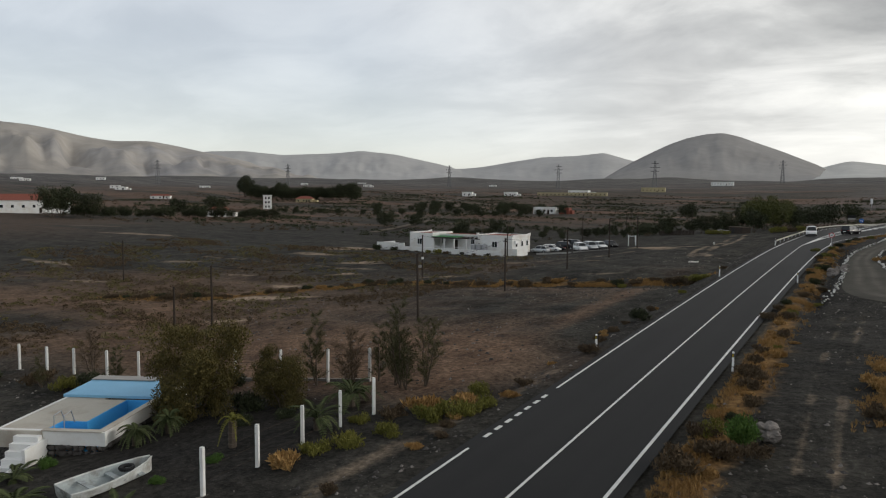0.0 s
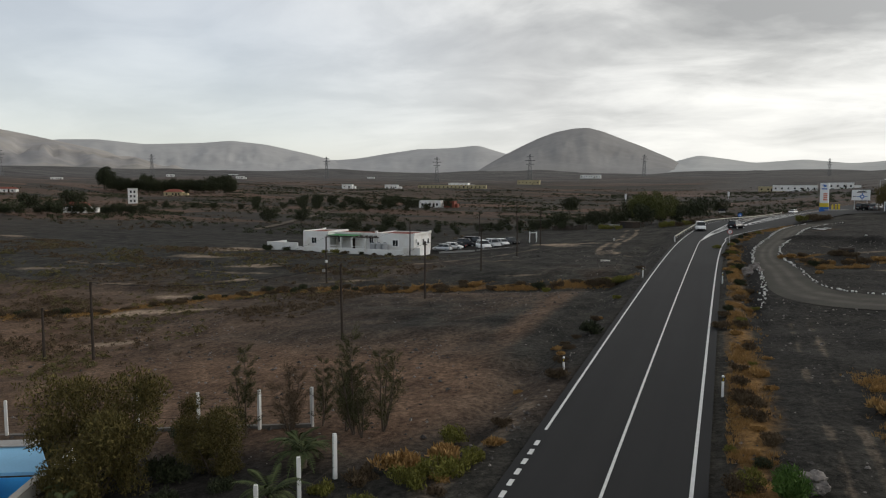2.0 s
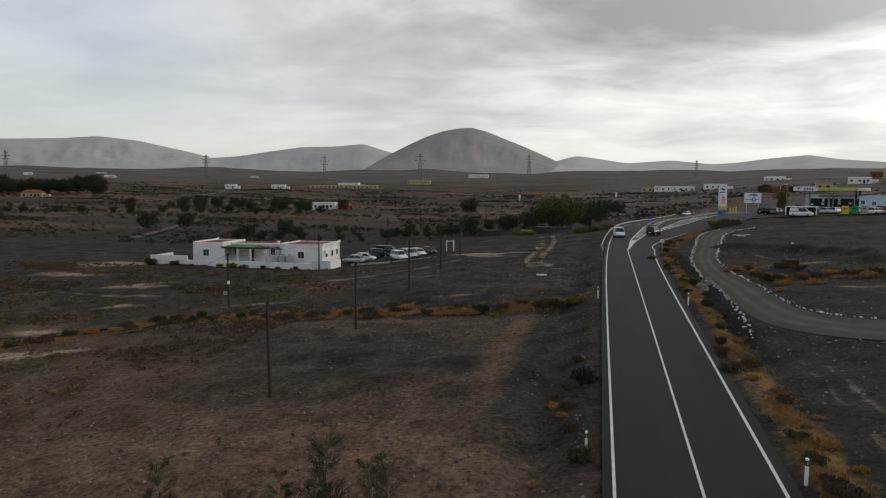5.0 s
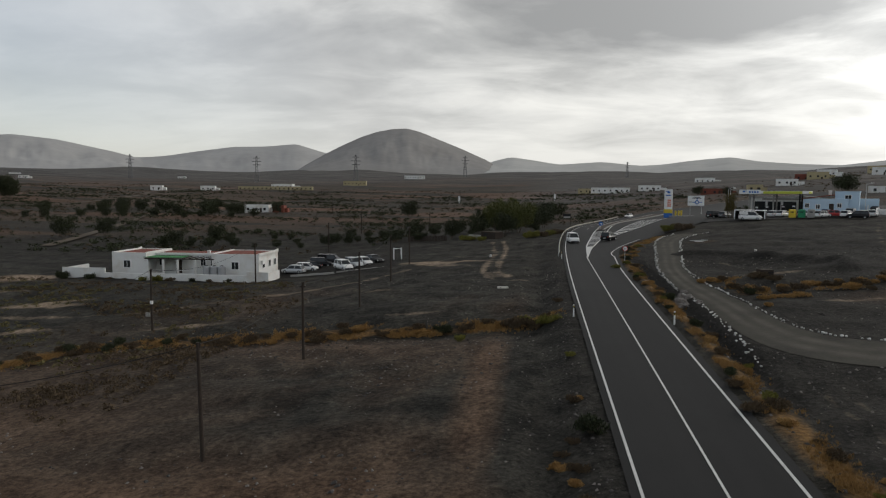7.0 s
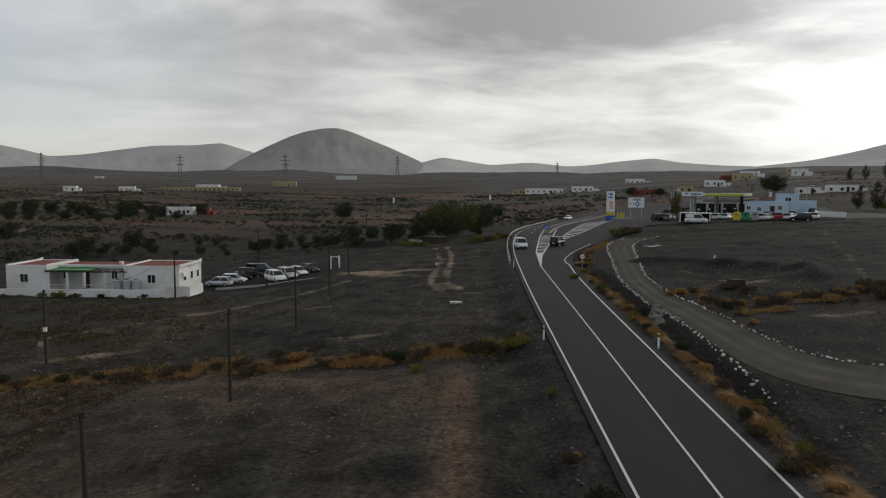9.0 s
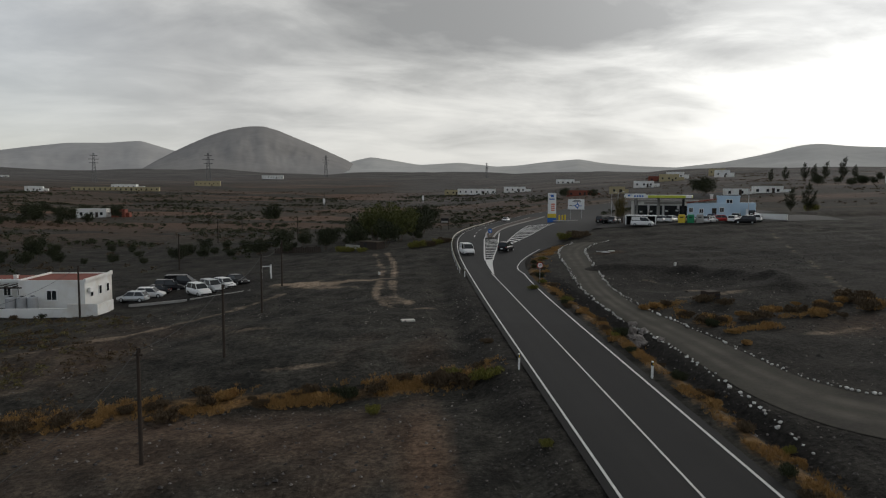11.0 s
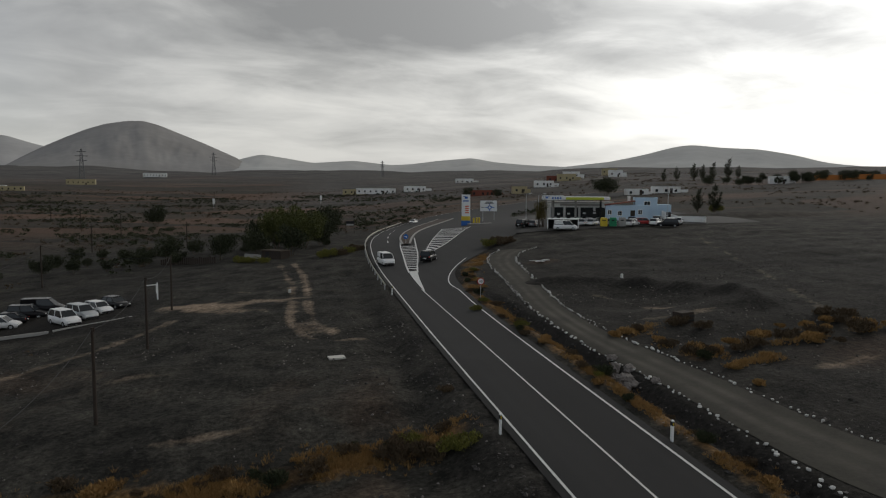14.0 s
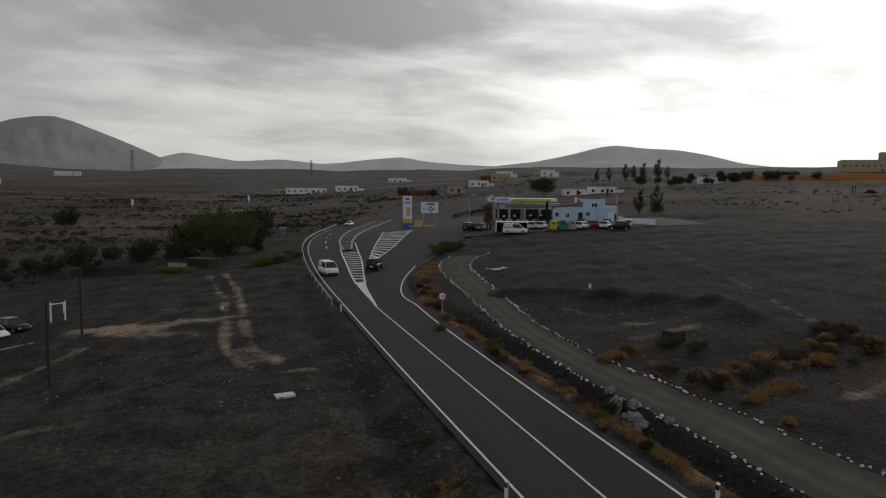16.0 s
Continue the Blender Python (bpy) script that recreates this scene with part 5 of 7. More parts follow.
def vehicle(name, kind, colour, label, at, turn, group="", category="car"):
    ln, wd, ht, belt, bon, r0, r1, tail = SHAPES[kind]
    car = thing(name, label, category, at, turn, group)
    car.scale = (0.9, 0.9, 0.9)
    paint, w = PAINTS[colour], wd / 2
    bm = bmesh.new()
    # x runs from the nose (0) to the tail, centred; rings across
    def ring(x, hw, z0, z1):
        x -= ln / 2
        mid = (z0 + z1) / 2
        return [(-x, -hw * 0.86, z0), (-x, -hw, z0 + 0.12), (-x, -hw, mid), (-x, -hw * 0.95, z1 - 0.04), (-x, -hw * 0.86, z1), (-x, hw * 0.86, z1), (-x, hw * 0.95, z1 - 0.04), (-x, hw, mid), (-x, hw, z0 + 0.12), (-x, hw * 0.86, z0)]
    nose = 0.62 * belt
    ring_loft(bm, [ring(0.0, w * 0.80, 0.30, nose), ring(0.14, w * 0.95, 0.20, nose + 0.12), ring(0.5 * bon, w, 0.19, belt - 0.12), ring(bon, w, 0.19, belt), ring(ln * 0.55, w, 0.19, belt), ring(ln - 0.35, w, 0.19, belt), ring(ln - 0.06, w * 0.96, 0.26, belt - 0.04), ring(ln, w * 0.86, 0.34, belt - 0.14)])
    part("body", bm, paint, car, flat=False)
    bm = bmesh.new()
    def cab(x0, x1, hw0, z0, xr0, xr1, hw1, z1):
        b = [bm.verts.new((ln / 2 - x, y, z)) for x, y, z in ((x0, -hw0, z0), (x1, -hw0, z0), (x1, hw0, z0), (x0, hw0, z0), (xr0, -hw1, z1), (xr1, -hw1, z1), (xr1, hw1, z1), (xr0, hw1, z1))]
        for f in ((0, 1, 2, 3), (4, 7, 6, 5), (0, 4, 5, 1), (1, 5, 6, 2), (2, 6, 7, 3), (3, 7, 4, 0)):
            bm.faces.new([b[i] for i in f])
    cab(bon - 0.05, tail, w * 0.93, belt - 0.03, r0, r1, w * 0.76, ht - 0.05)
    part("glasshouse", bm, GLASS, car, "dark tinted car glass")
    bm = boxes((((ln - r0 - r1) / 2, 0, ht - 0.03), (r1 - r0 + 0.12, w * 1.56, 0.07)), bevel=0.03)
    part("roof", bm, paint, car)
    for s in (-1, 1):
        for xb, xr in ((bon, r0), ((bon + tail) * 0.5, (r0 + r1) * 0.5), (tail - 0.03, r1 - 0.02)):
            part("pillar", tubes(((ln / 2 - xb, s * w * 0.93, belt - 0.04), (ln / 2 - xr, s * w * 0.765, ht - 0.06), 0.045, 0.04, 5)), paint, car)
        if kind == "van":
            part("side_panel", boxes(((ln / 2 - (ln * 0.78), s * w * 0.85, (belt + ht) / 2 - 0.03), (ln * 0.34, 0.10, ht - belt - 0.08))), paint, car)
    part("bumper", boxes(((ln / 2 - 0.06, 0, 0.36), (0.2, w * 1.7, 0.22)), bevel=0.05), BLACK if colour != "black" else paint, car)
    part("bumper", boxes(((-ln / 2 + 0.06, 0, 0.40), (0.2, w * 1.7, 0.22)), bevel=0.05), paint, car)
    part("number_plate", boxes(((-ln / 2 - 0.05, 0, 0.62), (0.02, 0.5, 0.11))), WHITE_PAINT, car)
    for s in (-1, 1):
        part("headlight", boxes(((ln / 2 - 0.13, s * w * 0.68, nose), (0.22, 0.32, 0.14)), bevel=0.04), HEADLIGHT, car)
        part("tail_light", boxes(((-ln / 2 + 0.06, s * w * 0.78, belt - 0.22), (0.12, 0.16, 0.26)), bevel=0.03), RED_PAINT, car)
        part("mirror", boxes(((ln / 2 - bon - 0.18, s * (w + 0.08), belt + 0.02), (0.10, 0.18, 0.13)), bevel=0.03), BLACK, car)
        for x in (0.16 * ln + 0.1, 0.82 * ln):
            wheel = part("wheel", tubes(((ln / 2 - x, s * (w - 0.17), 0.31), (ln / 2 - x, s * (w + 0.015), 0.31), 0.31, 0.31, 16)), RUBBER, car)
            part("rim", tubes(((ln / 2 - x, s * (w - 0.1), 0.31), (ln / 2 - x, s * (w + 0.025), 0.31), 0.19, 0.17, 12)), STEEL, wheel)
    return car


def park(kind, colour, words, x, y, turn, group, category="car"):
    return vehicle("van" if kind == "van" else "car", kind, colour, words, (x, y, G(x, y) + 0.01), turn, group, category)


H = "cars parked beside the white house"
park("hatchback", "silver", "silver hatchback parked beside the white house", -54.6, 120.6, 176, H)
park("hatchback", "white", "white hatchback parked among other cars", -53.3, 123.0, 3, H)
park("sedan", "black", "black saloon parked on dark gravel", -53.6, 125.3, 184, H)
park("suv", "black", "black off-road car parked on dark gravel", -52.3, 127.6, 4, H)
park("van", "black", "black van parked at the end of the row", -51.6, 130.2, 2, H, "van")
park("suv", "white", "white off-road car parked on dark gravel", -47.0, 121.8, -48, H)
park("suv", "silver", "silver off-road car parked on dark gravel", -46.0, 124.2, -46, H)
park("hatchback", "white", "white car parked on dark gravel", -45.0, 126.6, -44, H)
park("sedan", "black", "black saloon parked at the end of the row", -44.0, 129.4, -42, H)


# ---- poles and wires ----
def pole(x, y, h, words, arm=0.0, box_on=False, lean=(0.0, 0.0)):
    z = G(x, y)
    ob = thing("utility_pole", words, "utility pole", (x, y, z), group="wooden poles")
    part("shaft", tubes(((0, 0, -0.3), (lean[0], lean[1], h), 0.12, 0.085, 10)), DARK_WOOD, ob)
    if arm:
        part("crossarm", boxes(((lean[0], lean[1], h - 0.35), (arm, 0.09, 0.1))), DARK_WOOD, ob)
    part("insulator", tubes(((lean[0] + 0.1, lean[1], h - 0.25), (lean[0] + 0.1, lean[1], h + 0.02), 0.05, 0.03, 6)), DARK_WOOD, ob)
    if box_on:
        part("meter_box", boxes(((-0.35, -0.12, 1.55), (0.42, 0.2, 0.4)), bevel=0.03), CONCRETE, ob)
        part("band", tubes(((0, 0, 2.6), (0, 0, 2.95), 0.16, 0.16, 10)), WHITE_PAINT, ob)
    return Vector((x + lean[0], y + lean[1], z + h - 0.08))


def wire(a, b, sag):
    n = 16
    pts = [a.lerp(b, k / n) - Vector((0, 0, sag * 4 * (k / n) * (1 - k / n))) for k in range(n + 1)]
    line = bpy.data.curves.new("wire", "CURVE")
    line.dimensions, line.bevel_depth, line.bevel_resolution = "3D", 0.018, 0
    run = line.splines.new("POLY")
    run.points.add(n)
    for v, p in zip(run.points, pts):
        v.co = (*p, 1)
    line.materials.append(BLACK)
    tagged(new("wire", line), "thin dark overhead wire between wooden poles", "wire", "overhead wires")


LINE_A = [pole(-34.3, 50.0, 6.0, "weathered wooden utility pole in the field", 0, False, (-0.1, 0)), pole(-35.6, 69.2, 5.9, "weathered wooden utility pole in the field", 0.5), pole(-36.0, 88.4, 5.9, "weathered wooden utility pole on dark gravel"),
          pole(-36.5, 107.0, 6.0, "weathered wooden utility pole on dark gravel"), pole(-37.0, 123.6, 5.9, "stout wooden utility pole by the gateway")]
LINE_B = [pole(-52.0, 42.1, 6.2, "dark wooden utility pole in the field"), pole(-55.7, 82.3, 6.1, "dark wooden utility pole with a grey meter box", 0, True), pole(-57.0, 111.6, 5.6, "wooden utility pole beside the white wall"), pole(-59.0, 154.0, 6.0, "wooden utility pole among small trees"),
          pole(-66.0, 209.0, 6.2, "wooden utility pole on the far plain"), pole(-69.0, 251.0, 6.4, "wooden utility pole on the far plain")]
for line, sag in ((LINE_A, 0.7), (LINE_B, 1.2)):
    for a, b in zip(line, line[1:]):
        wire(a, b, sag)
wire(LINE_A[0], LINE_B[0], 0.8)
pole(-56.0, 41.0, 4.2, "short wooden utility pole in the field")
wire(LINE_A[4], LINE_B[3], 0.8)
end = pole(-95.0, 61.0, 6.2, "dark wooden utility pole in the scrub")
wire(LINE_B[0], end, 1.3)
for x, y, h in ((-46, 206, 6.0), (-30, 230, 6.0), (-14, 262, 6.5), (-88, 285, 6.5), (-110, 330, 7), (-180, 300, 7), (-140, 410, 8), (-60, 420, 8)):
    pole(x, y, h, "wooden utility pole on the far plain")


def gateway():
    x, y = -40.4, 131.6
    ob = thing("gateway", "white metal gateway frame at the car park", "gate", (x, y, G(x, y)), 35)
    for s in (-0.7, 0.7):
        part("post", boxes(((s, 0, 1.0), (0.14, 0.14, 2.1)), bevel=0.02), WHITE_PAINT, ob)
    part("beam", boxes(((0, 0, 1.85), (1.3, 0.08, 0.1))), WHITE_PAINT, ob)
    part("panel", boxes(((0.62, 0, 1.35), (0.16, 0.1, 1.1))), WHITE_PAINT, ob)


gateway()
for a, b in (((-54.0, 117.6), (-47.5, 118.4)), ((-47.2, 118.6), (-40.6, 121.8))):
    v, f = ribbon((a, b), 0.25, 0.16, 1.0)
    n = len(v) // 2
    low = v - np.array((0, 0, 0.3))
    m = len(v)
    f += [(i, i + 1, m + i + 1, m + i) for i in range(n - 1)] + [(n + i + 1, n + i, m + n + i, m + n + i + 1) for i in range(n - 1)]
    tagged(solid("kerb", np.concatenate([v, low]), f, CONCRETE), "low pale kerb at the edge of the car park", "kerb", kind="structure")
tagged(part("concrete_slab", boxes(((-21.4, 97.4, G(-21.4, 97.4) - 0.17), (1.25, 0.85, 0.3), 8), bevel=0.03), surface("pale_concrete", (0.55, 0.53, 0.48), 0.9, vary=0.15)), "pale concrete manhole slab in dark gravel", "slab")
tagged(part("concrete_slab", boxes(((-25.8, 54.8, G(-25.8, 54.8) + 0.02), (1.3, 0.9, 0.12), 20), bevel=0.03), CONCRETE), "flat grey concrete slab in the brown field", "slab")


# ---- the white house ----
def window_on(parent, x, y, z, w, h, face=(0, -1), two=True):
    """A window with frame and panes, set on a wall that faces the given way."""
    turn = 0 if face[0] == 0 else 90
    win = part("window", boxes(((x, y, z), (w + 0.16, 0.10, h + 0.16), turn)), WHITE_PAINT, parent)
    for k in ((-0.25, 0.25) if two else (0,)):
        dx, dy = (k * w, 0) if turn == 0 else (0, k * w)
        part("pane", boxes(((x + dx + face[0] * 0.04, y + dy + face[1] * 0.04, z), ((w / 2 if two else w) - 0.08, 0.06, h - 0.06), turn)), GLASS, win)


def white_house():
    z = G(-58.5, 116.5) - 0.2
    ob = thing("house", "long low white house with terracotta roof edge and green pergola", "house", (-70.2, 120.4, z))
    # local: x -11.8 .. 11.7, y -3.9 .. 3.9
    part("wall", boxes(((-9.0, 0, 1.7), (5.6, 7.8, 3.4)), bevel=0.03), WHITE_WALL, ob, "white plastered end wing")
    part("wall", boxes(((8.0, 0, 1.7), (7.4, 7.8, 3.4)), bevel=0.03), WHITE_WALL, ob, "white plastered end wing")
    part("wall", boxes(((-1.0, 1.4, 1.6), (10.6, 5.0, 3.2))), WHITE_WALL, ob, "white recessed middle wall")
    for x0, x1, hh in ((-11.8, -6.2, 3.62), (4.3, 11.7, 3.62)):
        for y0 in (-3.8, 3.8):
            part("parapet", boxes((((x0 + x1) / 2, y0, hh - 0.15), (x1 - x0, 0.22, 0.34))), WHITE_WALL, ob)
        for xx in (x0 + 0.11, x1 - 0.11):
            part("parapet", boxes(((xx, 0, hh - 0.1), (0.22, 7.4, 0.44))), WHITE_WALL, ob)
        part("roof", boxes((((x0 + x1) / 2, 0, 3.46), (x1 - x0 - 0.4, 7.3, 0.14))), TERRACOTTA, ob, "flat terracotta roof")
    # raised sloping corners of the end walls
    for x0, s in ((11.59, 1), (-11.69, 1)):
        bm = bmesh.new()
        v = [bm.verts.new(p) for xx in (x0, x0 + 0.24) for p in ((xx, -3.9, 3.4), (xx, 3.9, 3.4), (xx, 3.9, 3.92), (xx, 2.6, 3.72), (xx, -2.8, 3.66), (xx, -3.9, 3.78))]
        bm.faces.new(v[:6]), bm.faces.new(v[6:][::-1])
        for k in range(6):
            bm.faces.new((v[k], v[(k + 1) % 6], v[6 + (k + 1) % 6], v[6 + k]))
        part("gable", bm, WHITE_WALL, ob)
    part("roof", boxes(((-1.0, 1.4, 3.27), (10.5, 4.9, 0.12))), TERRACOTTA, ob, "flat terracotta roof")
    part("cornice", boxes(((-1.0, -1.2, 3.3), (10.4, 0.3, 0.3))), WHITE_WALL, ob)
    roof = part("pergola_roof", boxes(((-3.6, -2.6, 2.98), (6.0, 2.8, 0.08))), GREEN_ROOF, ob, "green corrugated pergola roof")
    for k in range(14):
        part("rib", boxes(((-6.4 + k * 0.43, -2.6, 3.03), (0.10, 2.8, 0.06))), GREEN_ROOF, roof)
    part("pergola_beam", boxes(((-0.9, -3.9, 2.78), (11.2, 0.14, 0.16))), DARK_WOOD, ob)
    for k in range(5):
        part("pergola_beam", boxes(((-0.2 + k * 1.0, -2.6, 2.9), (0.10, 2.9, 0.12))), DARK_WOOD, ob)
    for x in (-6.0, -3.5, -1.2, 1.6):
        part("post", boxes(((x, -3.8, 1.4), (0.28, 0.28, 2.75))), WHITE_WALL, ob)
    for x, w in ((-9.3, 1.1), (8.0, 1.1)):
        window_on(ob, x, -3.93, 1.9, w, 1.1)
    for x in (-5.2, 1.6, 3.2):
        window_on(ob, x, -1.14, 2.0, 0.8, 1.0)
    door = part("door", boxes(((-2.4, -1.13, 1.3), (0.95, 0.1, 2.1))), DARK_WOOD, ob)
    part("handle", tubes(((-2.05, -1.2, 1.3), (-2.05, -1.2, 1.42), 0.03, 0.03, 6)), STEEL, door)
    part("railing", boxes(((-4.6, -3.85, 1.0), (2.4, 0.08, 0.08)), ((-4.6, -3.85, 0.6), (2.4, 0.06, 0.06)), ((0.2, -3.85, 1.0), (2.6, 0.08, 0.08)), ((0.2, -3.85, 0.6), (2.6, 0.06, 0.06))), WHITE_PAINT, ob)
    for y in (-2.2, 0.2, 2.4):
        window_on(ob, 11.74, y, 2.0, 0.7, 1.0, (1, 0), False)
    part("air_conditioner", boxes(((11.95, -2.9, 2.4), (0.3, 0.8, 0.6)), bevel=0.03), WHITE_PAINT, ob)
    part("chimney", boxes(((1.8, 0.5, 3.45), (0.4, 0.4, 0.5)), ((1.8, 0.5, 3.72), (0.5, 0.5, 0.08))), WHITE_WALL, ob)
    for k, x in enumerate((-66.1, -64.9, -63.7)):
        t = thing("water_tank", "upright grey plastic water tank behind the low wall", "water tank", (x, 115.2, G(x, 115.2) - 0.1), group="water tanks")
        part("tank", tubes(((0, 0, 0), (0, 0, 1.85), 0.56, 0.56, 18), ((0, 0, 1.85), (0, 0, 2.0), 0.5, 0.25, 18)), surface("grey_tank_plastic", (0.36, 0.37, 0.38), 0.6, vary=0.1) if k == 0 else bpy.data.materials["grey_tank_plastic"], t)
        part("lid", tubes(((0, 0, 2.0), (0, 0, 2.08), 0.2, 0.2, 12)), BLACK, t)


white_house()


def boundary_wall():
    ob = thing("boundary_wall", "low white plastered wall in front of the house", "wall", (0, 0, 0), kind="structure")
    for x0, x1, y, h in ((-80.6, -58.6, 112.4, 1.0), (-58.6, -55.4, 112.4, 1.3), (-87.4, -80.6, 112.6, 1.7)):
        v = [(x, yy, zz) for x in np.linspace(x0, x1, 12) for yy, zz in ((y - 0.12, G(x, y) - 0.3), (y + 0.12, G(x, y) - 0.3), (y + 0.12, G((x0 + x1) / 2, y) + h), (y - 0.12, G((x0 + x1) / 2, y) + h))]
        f = [(4 * i + a, 4 * i + (a + 1) % 4, 4 * i + 4 + (a + 1) % 4, 4 * i + 4 + a) for i in range(11) for a in range(4)] + [(0, 1, 2, 3), (44, 47, 46, 45)]
        solid("wall", v, f, WHITE_WALL, ob)
    part("wall", boxes(((-55.5, 114.5, G(-55.5, 114.5) + 0.2), (0.24, 4.4, 1.8)), ((-87.3, 115.5, G(-87, 115) + 0.5), (0.24, 6.0, 2.2))), WHITE_WALL, ob)
    for x, y, s, kind in ((-86.6, 111.6, 1.5, P_DARK), (-82.4, 111.5, 1.2, P_DARK), (-79.5, 111.7, 0.8, P_BROWN), (-74.0, 111.5, 1.0, P_OLIVE), (-71.8, 111.4, 1.3, P_OLIVE), (-69.9, 111.5, 1.0, P_BROWN), (-66.5, 111.6, 0.7, P_DARK), (-64.0, 111.6, 0.7, P_BROWN), (-61.0, 111.6, 0.6, P_DARK), (-77.0, 111.6, 0.7, P_BROWN)):
        drop(kind[0], x, y, s, x * 40, "shrubs along the white wall")


boundary_wall()


# ---- garden with pool ----
def garden():
    posts = [(-52.8, 25.5), (-50.0, 26.0), (-47.6, 26.6), (-44.6, 27.2), (-41.9, 27.8), (-34.9, 30.0), (-31.4, 30.6), (-28.2, 31.4), (-25.6, 32.2), (-21.1, 16.5), (-21.1, 19.2), (-21.1, 21.8), (-21.0, 24.2), (-20.9, 26.6)]
    for k, (x, y) in enumerate(posts):
        p = thing("fence_post", "square white concrete fence post in the garden edge", "fence post", (x, y, G(x, y)), k * 11, "white fence posts")
        part("shaft", boxes(((0, 0, 0.85), (0.15, 0.15, 2.1)), bevel=0.02), WHITE_WALL, p)
        part("cap", boxes(((0, 0, 1.93), (0.13, 0.13, 0.06))), WHITE_WALL, p)
    for line in (((-53, 25.4), (-41.9, 27.8), (-34.9, 30.0), (-25.6, 32.2)), ((-21.1, 13.0), (-21.1, 19.2), (-20.9, 26.6))):
        v, f = ribbon(line, 0.22, 0.09, 1.0)
        n, m = len(v) // 2, len(v)
        f += [(i, i + 1, m + i + 1, m + i) for i in range(n - 1)] + [(n + i + 1, n + i, m + n + i, m + n + i + 1) for i in range(n - 1)]
        tagged(solid("garden_kerb", np.concatenate([v, v - np.array((0, 0, 0.5))]), f, OLD_CONCRETE), "low concrete footing under the fence posts", "footing", kind="structure")
    for a, b in list(zip(posts[:9], posts[1:9])) + list(zip(posts[9:], posts[10:])):
        for h in (0.6, 1.1, 1.6):
            p, q = Vector((*a, G(*a) + h)), Vector((*b, G(*b) + h))
            tagged(part("fence_wire", tubes((p, q, 0.008, 0.008, 3)), DARK_WOOD), "thin rusty fence wire between white posts", "fence wire", "fence wires")
    # pool platform; local x runs back along the long side, y to the left
    o = Vector((-29.7, 17.8))
    u, v = Vector((-0.885, -0.465)), Vector((-0.465, 0.885))
    base, top = -1.15, 0.22
    turn = math.degrees(math.atan2(v.y, v.x))
    pool = thing("pool_terrace", "raised white terrace with an empty blue swimming pool", "swimming pool", (o.x, o.y, 0), turn)
    # local axes: X along v, Y along u
    hs, W, D = 0.55, 5.0, 5.4
    # walls round the basin (basin X 0.45..5.0, Y 0.35..1.75; front pocket Y to 3.0)
    part("terrace_block", boxes(((D / 2 + 0.6, 3.95, (top + top - hs) / 2 - 0.2), (D - 1.2, 2.1, hs + 0.4)), ((3.25, 2.3, (top + top - hs) / 2 - 0.2), (3.5, 1.22, hs + 0.4))), DECK_SAND, pool, "sand-coloured terrace top")
    part("terrace_block", boxes(((0.55, 4.0, top - 0.4), (1.3, 2.2, 0.8))), DECK_SAND, pool, "sand-coloured terrace step")
    part("side_wall", boxes(((0.1, 2.5, -0.10), (0.2, 5.2, 0.66))), WHITE_WALL, pool, "white front wall")
    part("side_wall", boxes(((2.7, 0.1, -0.10), (5.0, 0.2, 0.66))), WHITE_WALL, pool, "white side wall")
    part("side_wall", boxes(((6.6, -0.1, -0.02), (3.0, 0.2, 0.7))), WHITE_WALL, pool, "white side wall")
    part("side_wall", boxes(((4.2, 5.12, -0.10), (8.2, 0.16, 0.66))), WHITE_WALL, pool, "white side wall")
    part("coping", boxes(((2.7, 0.12, top + 0.025), (5.2, 0.34, 0.05)), ((0.12, 1.5, top + 0.02), (0.34, 2.9, 0.05))), DECK_SAND, pool)
    part("basin_floor", boxes(((2.7, 1.0, -1.02), (5.2, 1.7, 0.08)), ((0.85, 2.3, -0.9), (1.3, 1.5, 0.08))), POOL_BLUE, pool, "blue painted pool floor")
    part("basin_wall", boxes(((3.25, 1.66, -0.42), (3.6, 0.06, 1.24)), ((5.1, 0.95, -0.42), (0.06, 1.6, 1.24)), ((1.47, 2.3, -0.42), (0.06, 1.3, 1.24)), ((0.85, 2.87, -0.42), (1.3, 0.06, 1.24)), ((2.7, 0.22, -0.42), (5.0, 0.04, 1.24)), ((0.22, 1.5, -0.42), (0.04, 2.8, 1.24))), POOL_BLUE, pool, "blue painted pool wall")
    bm = bmesh.new()
    pts = ((5.2, -0.25), (8.4, 1.6), (8.4, 5.3), (5.2, 5.3))
    vs = [bm.verts.new((x, y, top + 0.16 + (0.10 if x > 6 else 0))) for x, y in pts] + [bm.verts.new((x, y, top + 0.02 + (0.1 if x > 6 else 0))) for x, y in pts]
    for f in ((0, 1, 2, 3), (7, 6, 5, 4), (0, 4, 5, 1), (1, 5, 6, 2), (2, 6, 7, 3), (3, 7, 4, 0)):
        bm.faces.new([vs[i] for i in f])
    part("deck", bm, DECK_BLUE, pool, "pale blue tiled deck")
    part("deck_edge", boxes(((8.2, 3.4, top + 0.30), (0.8, 3.8, 0.05))), CONCRETE, pool, "grey deck edge")
    for k in range(5):
        part("step", boxes(((-0.25 - 0.28 * k, 3.45, (top - 0.26 * (k + 1) + base) / 2 + 0.05), (0.3, 1.2, top - 0.26 * (k + 1) - base + 0.1))), WHITE_WALL, pool)
    part("string_wall", boxes(((-0.7, 2.78, -0.65), (1.6, 0.16, 1.0))), WHITE_WALL, pool)
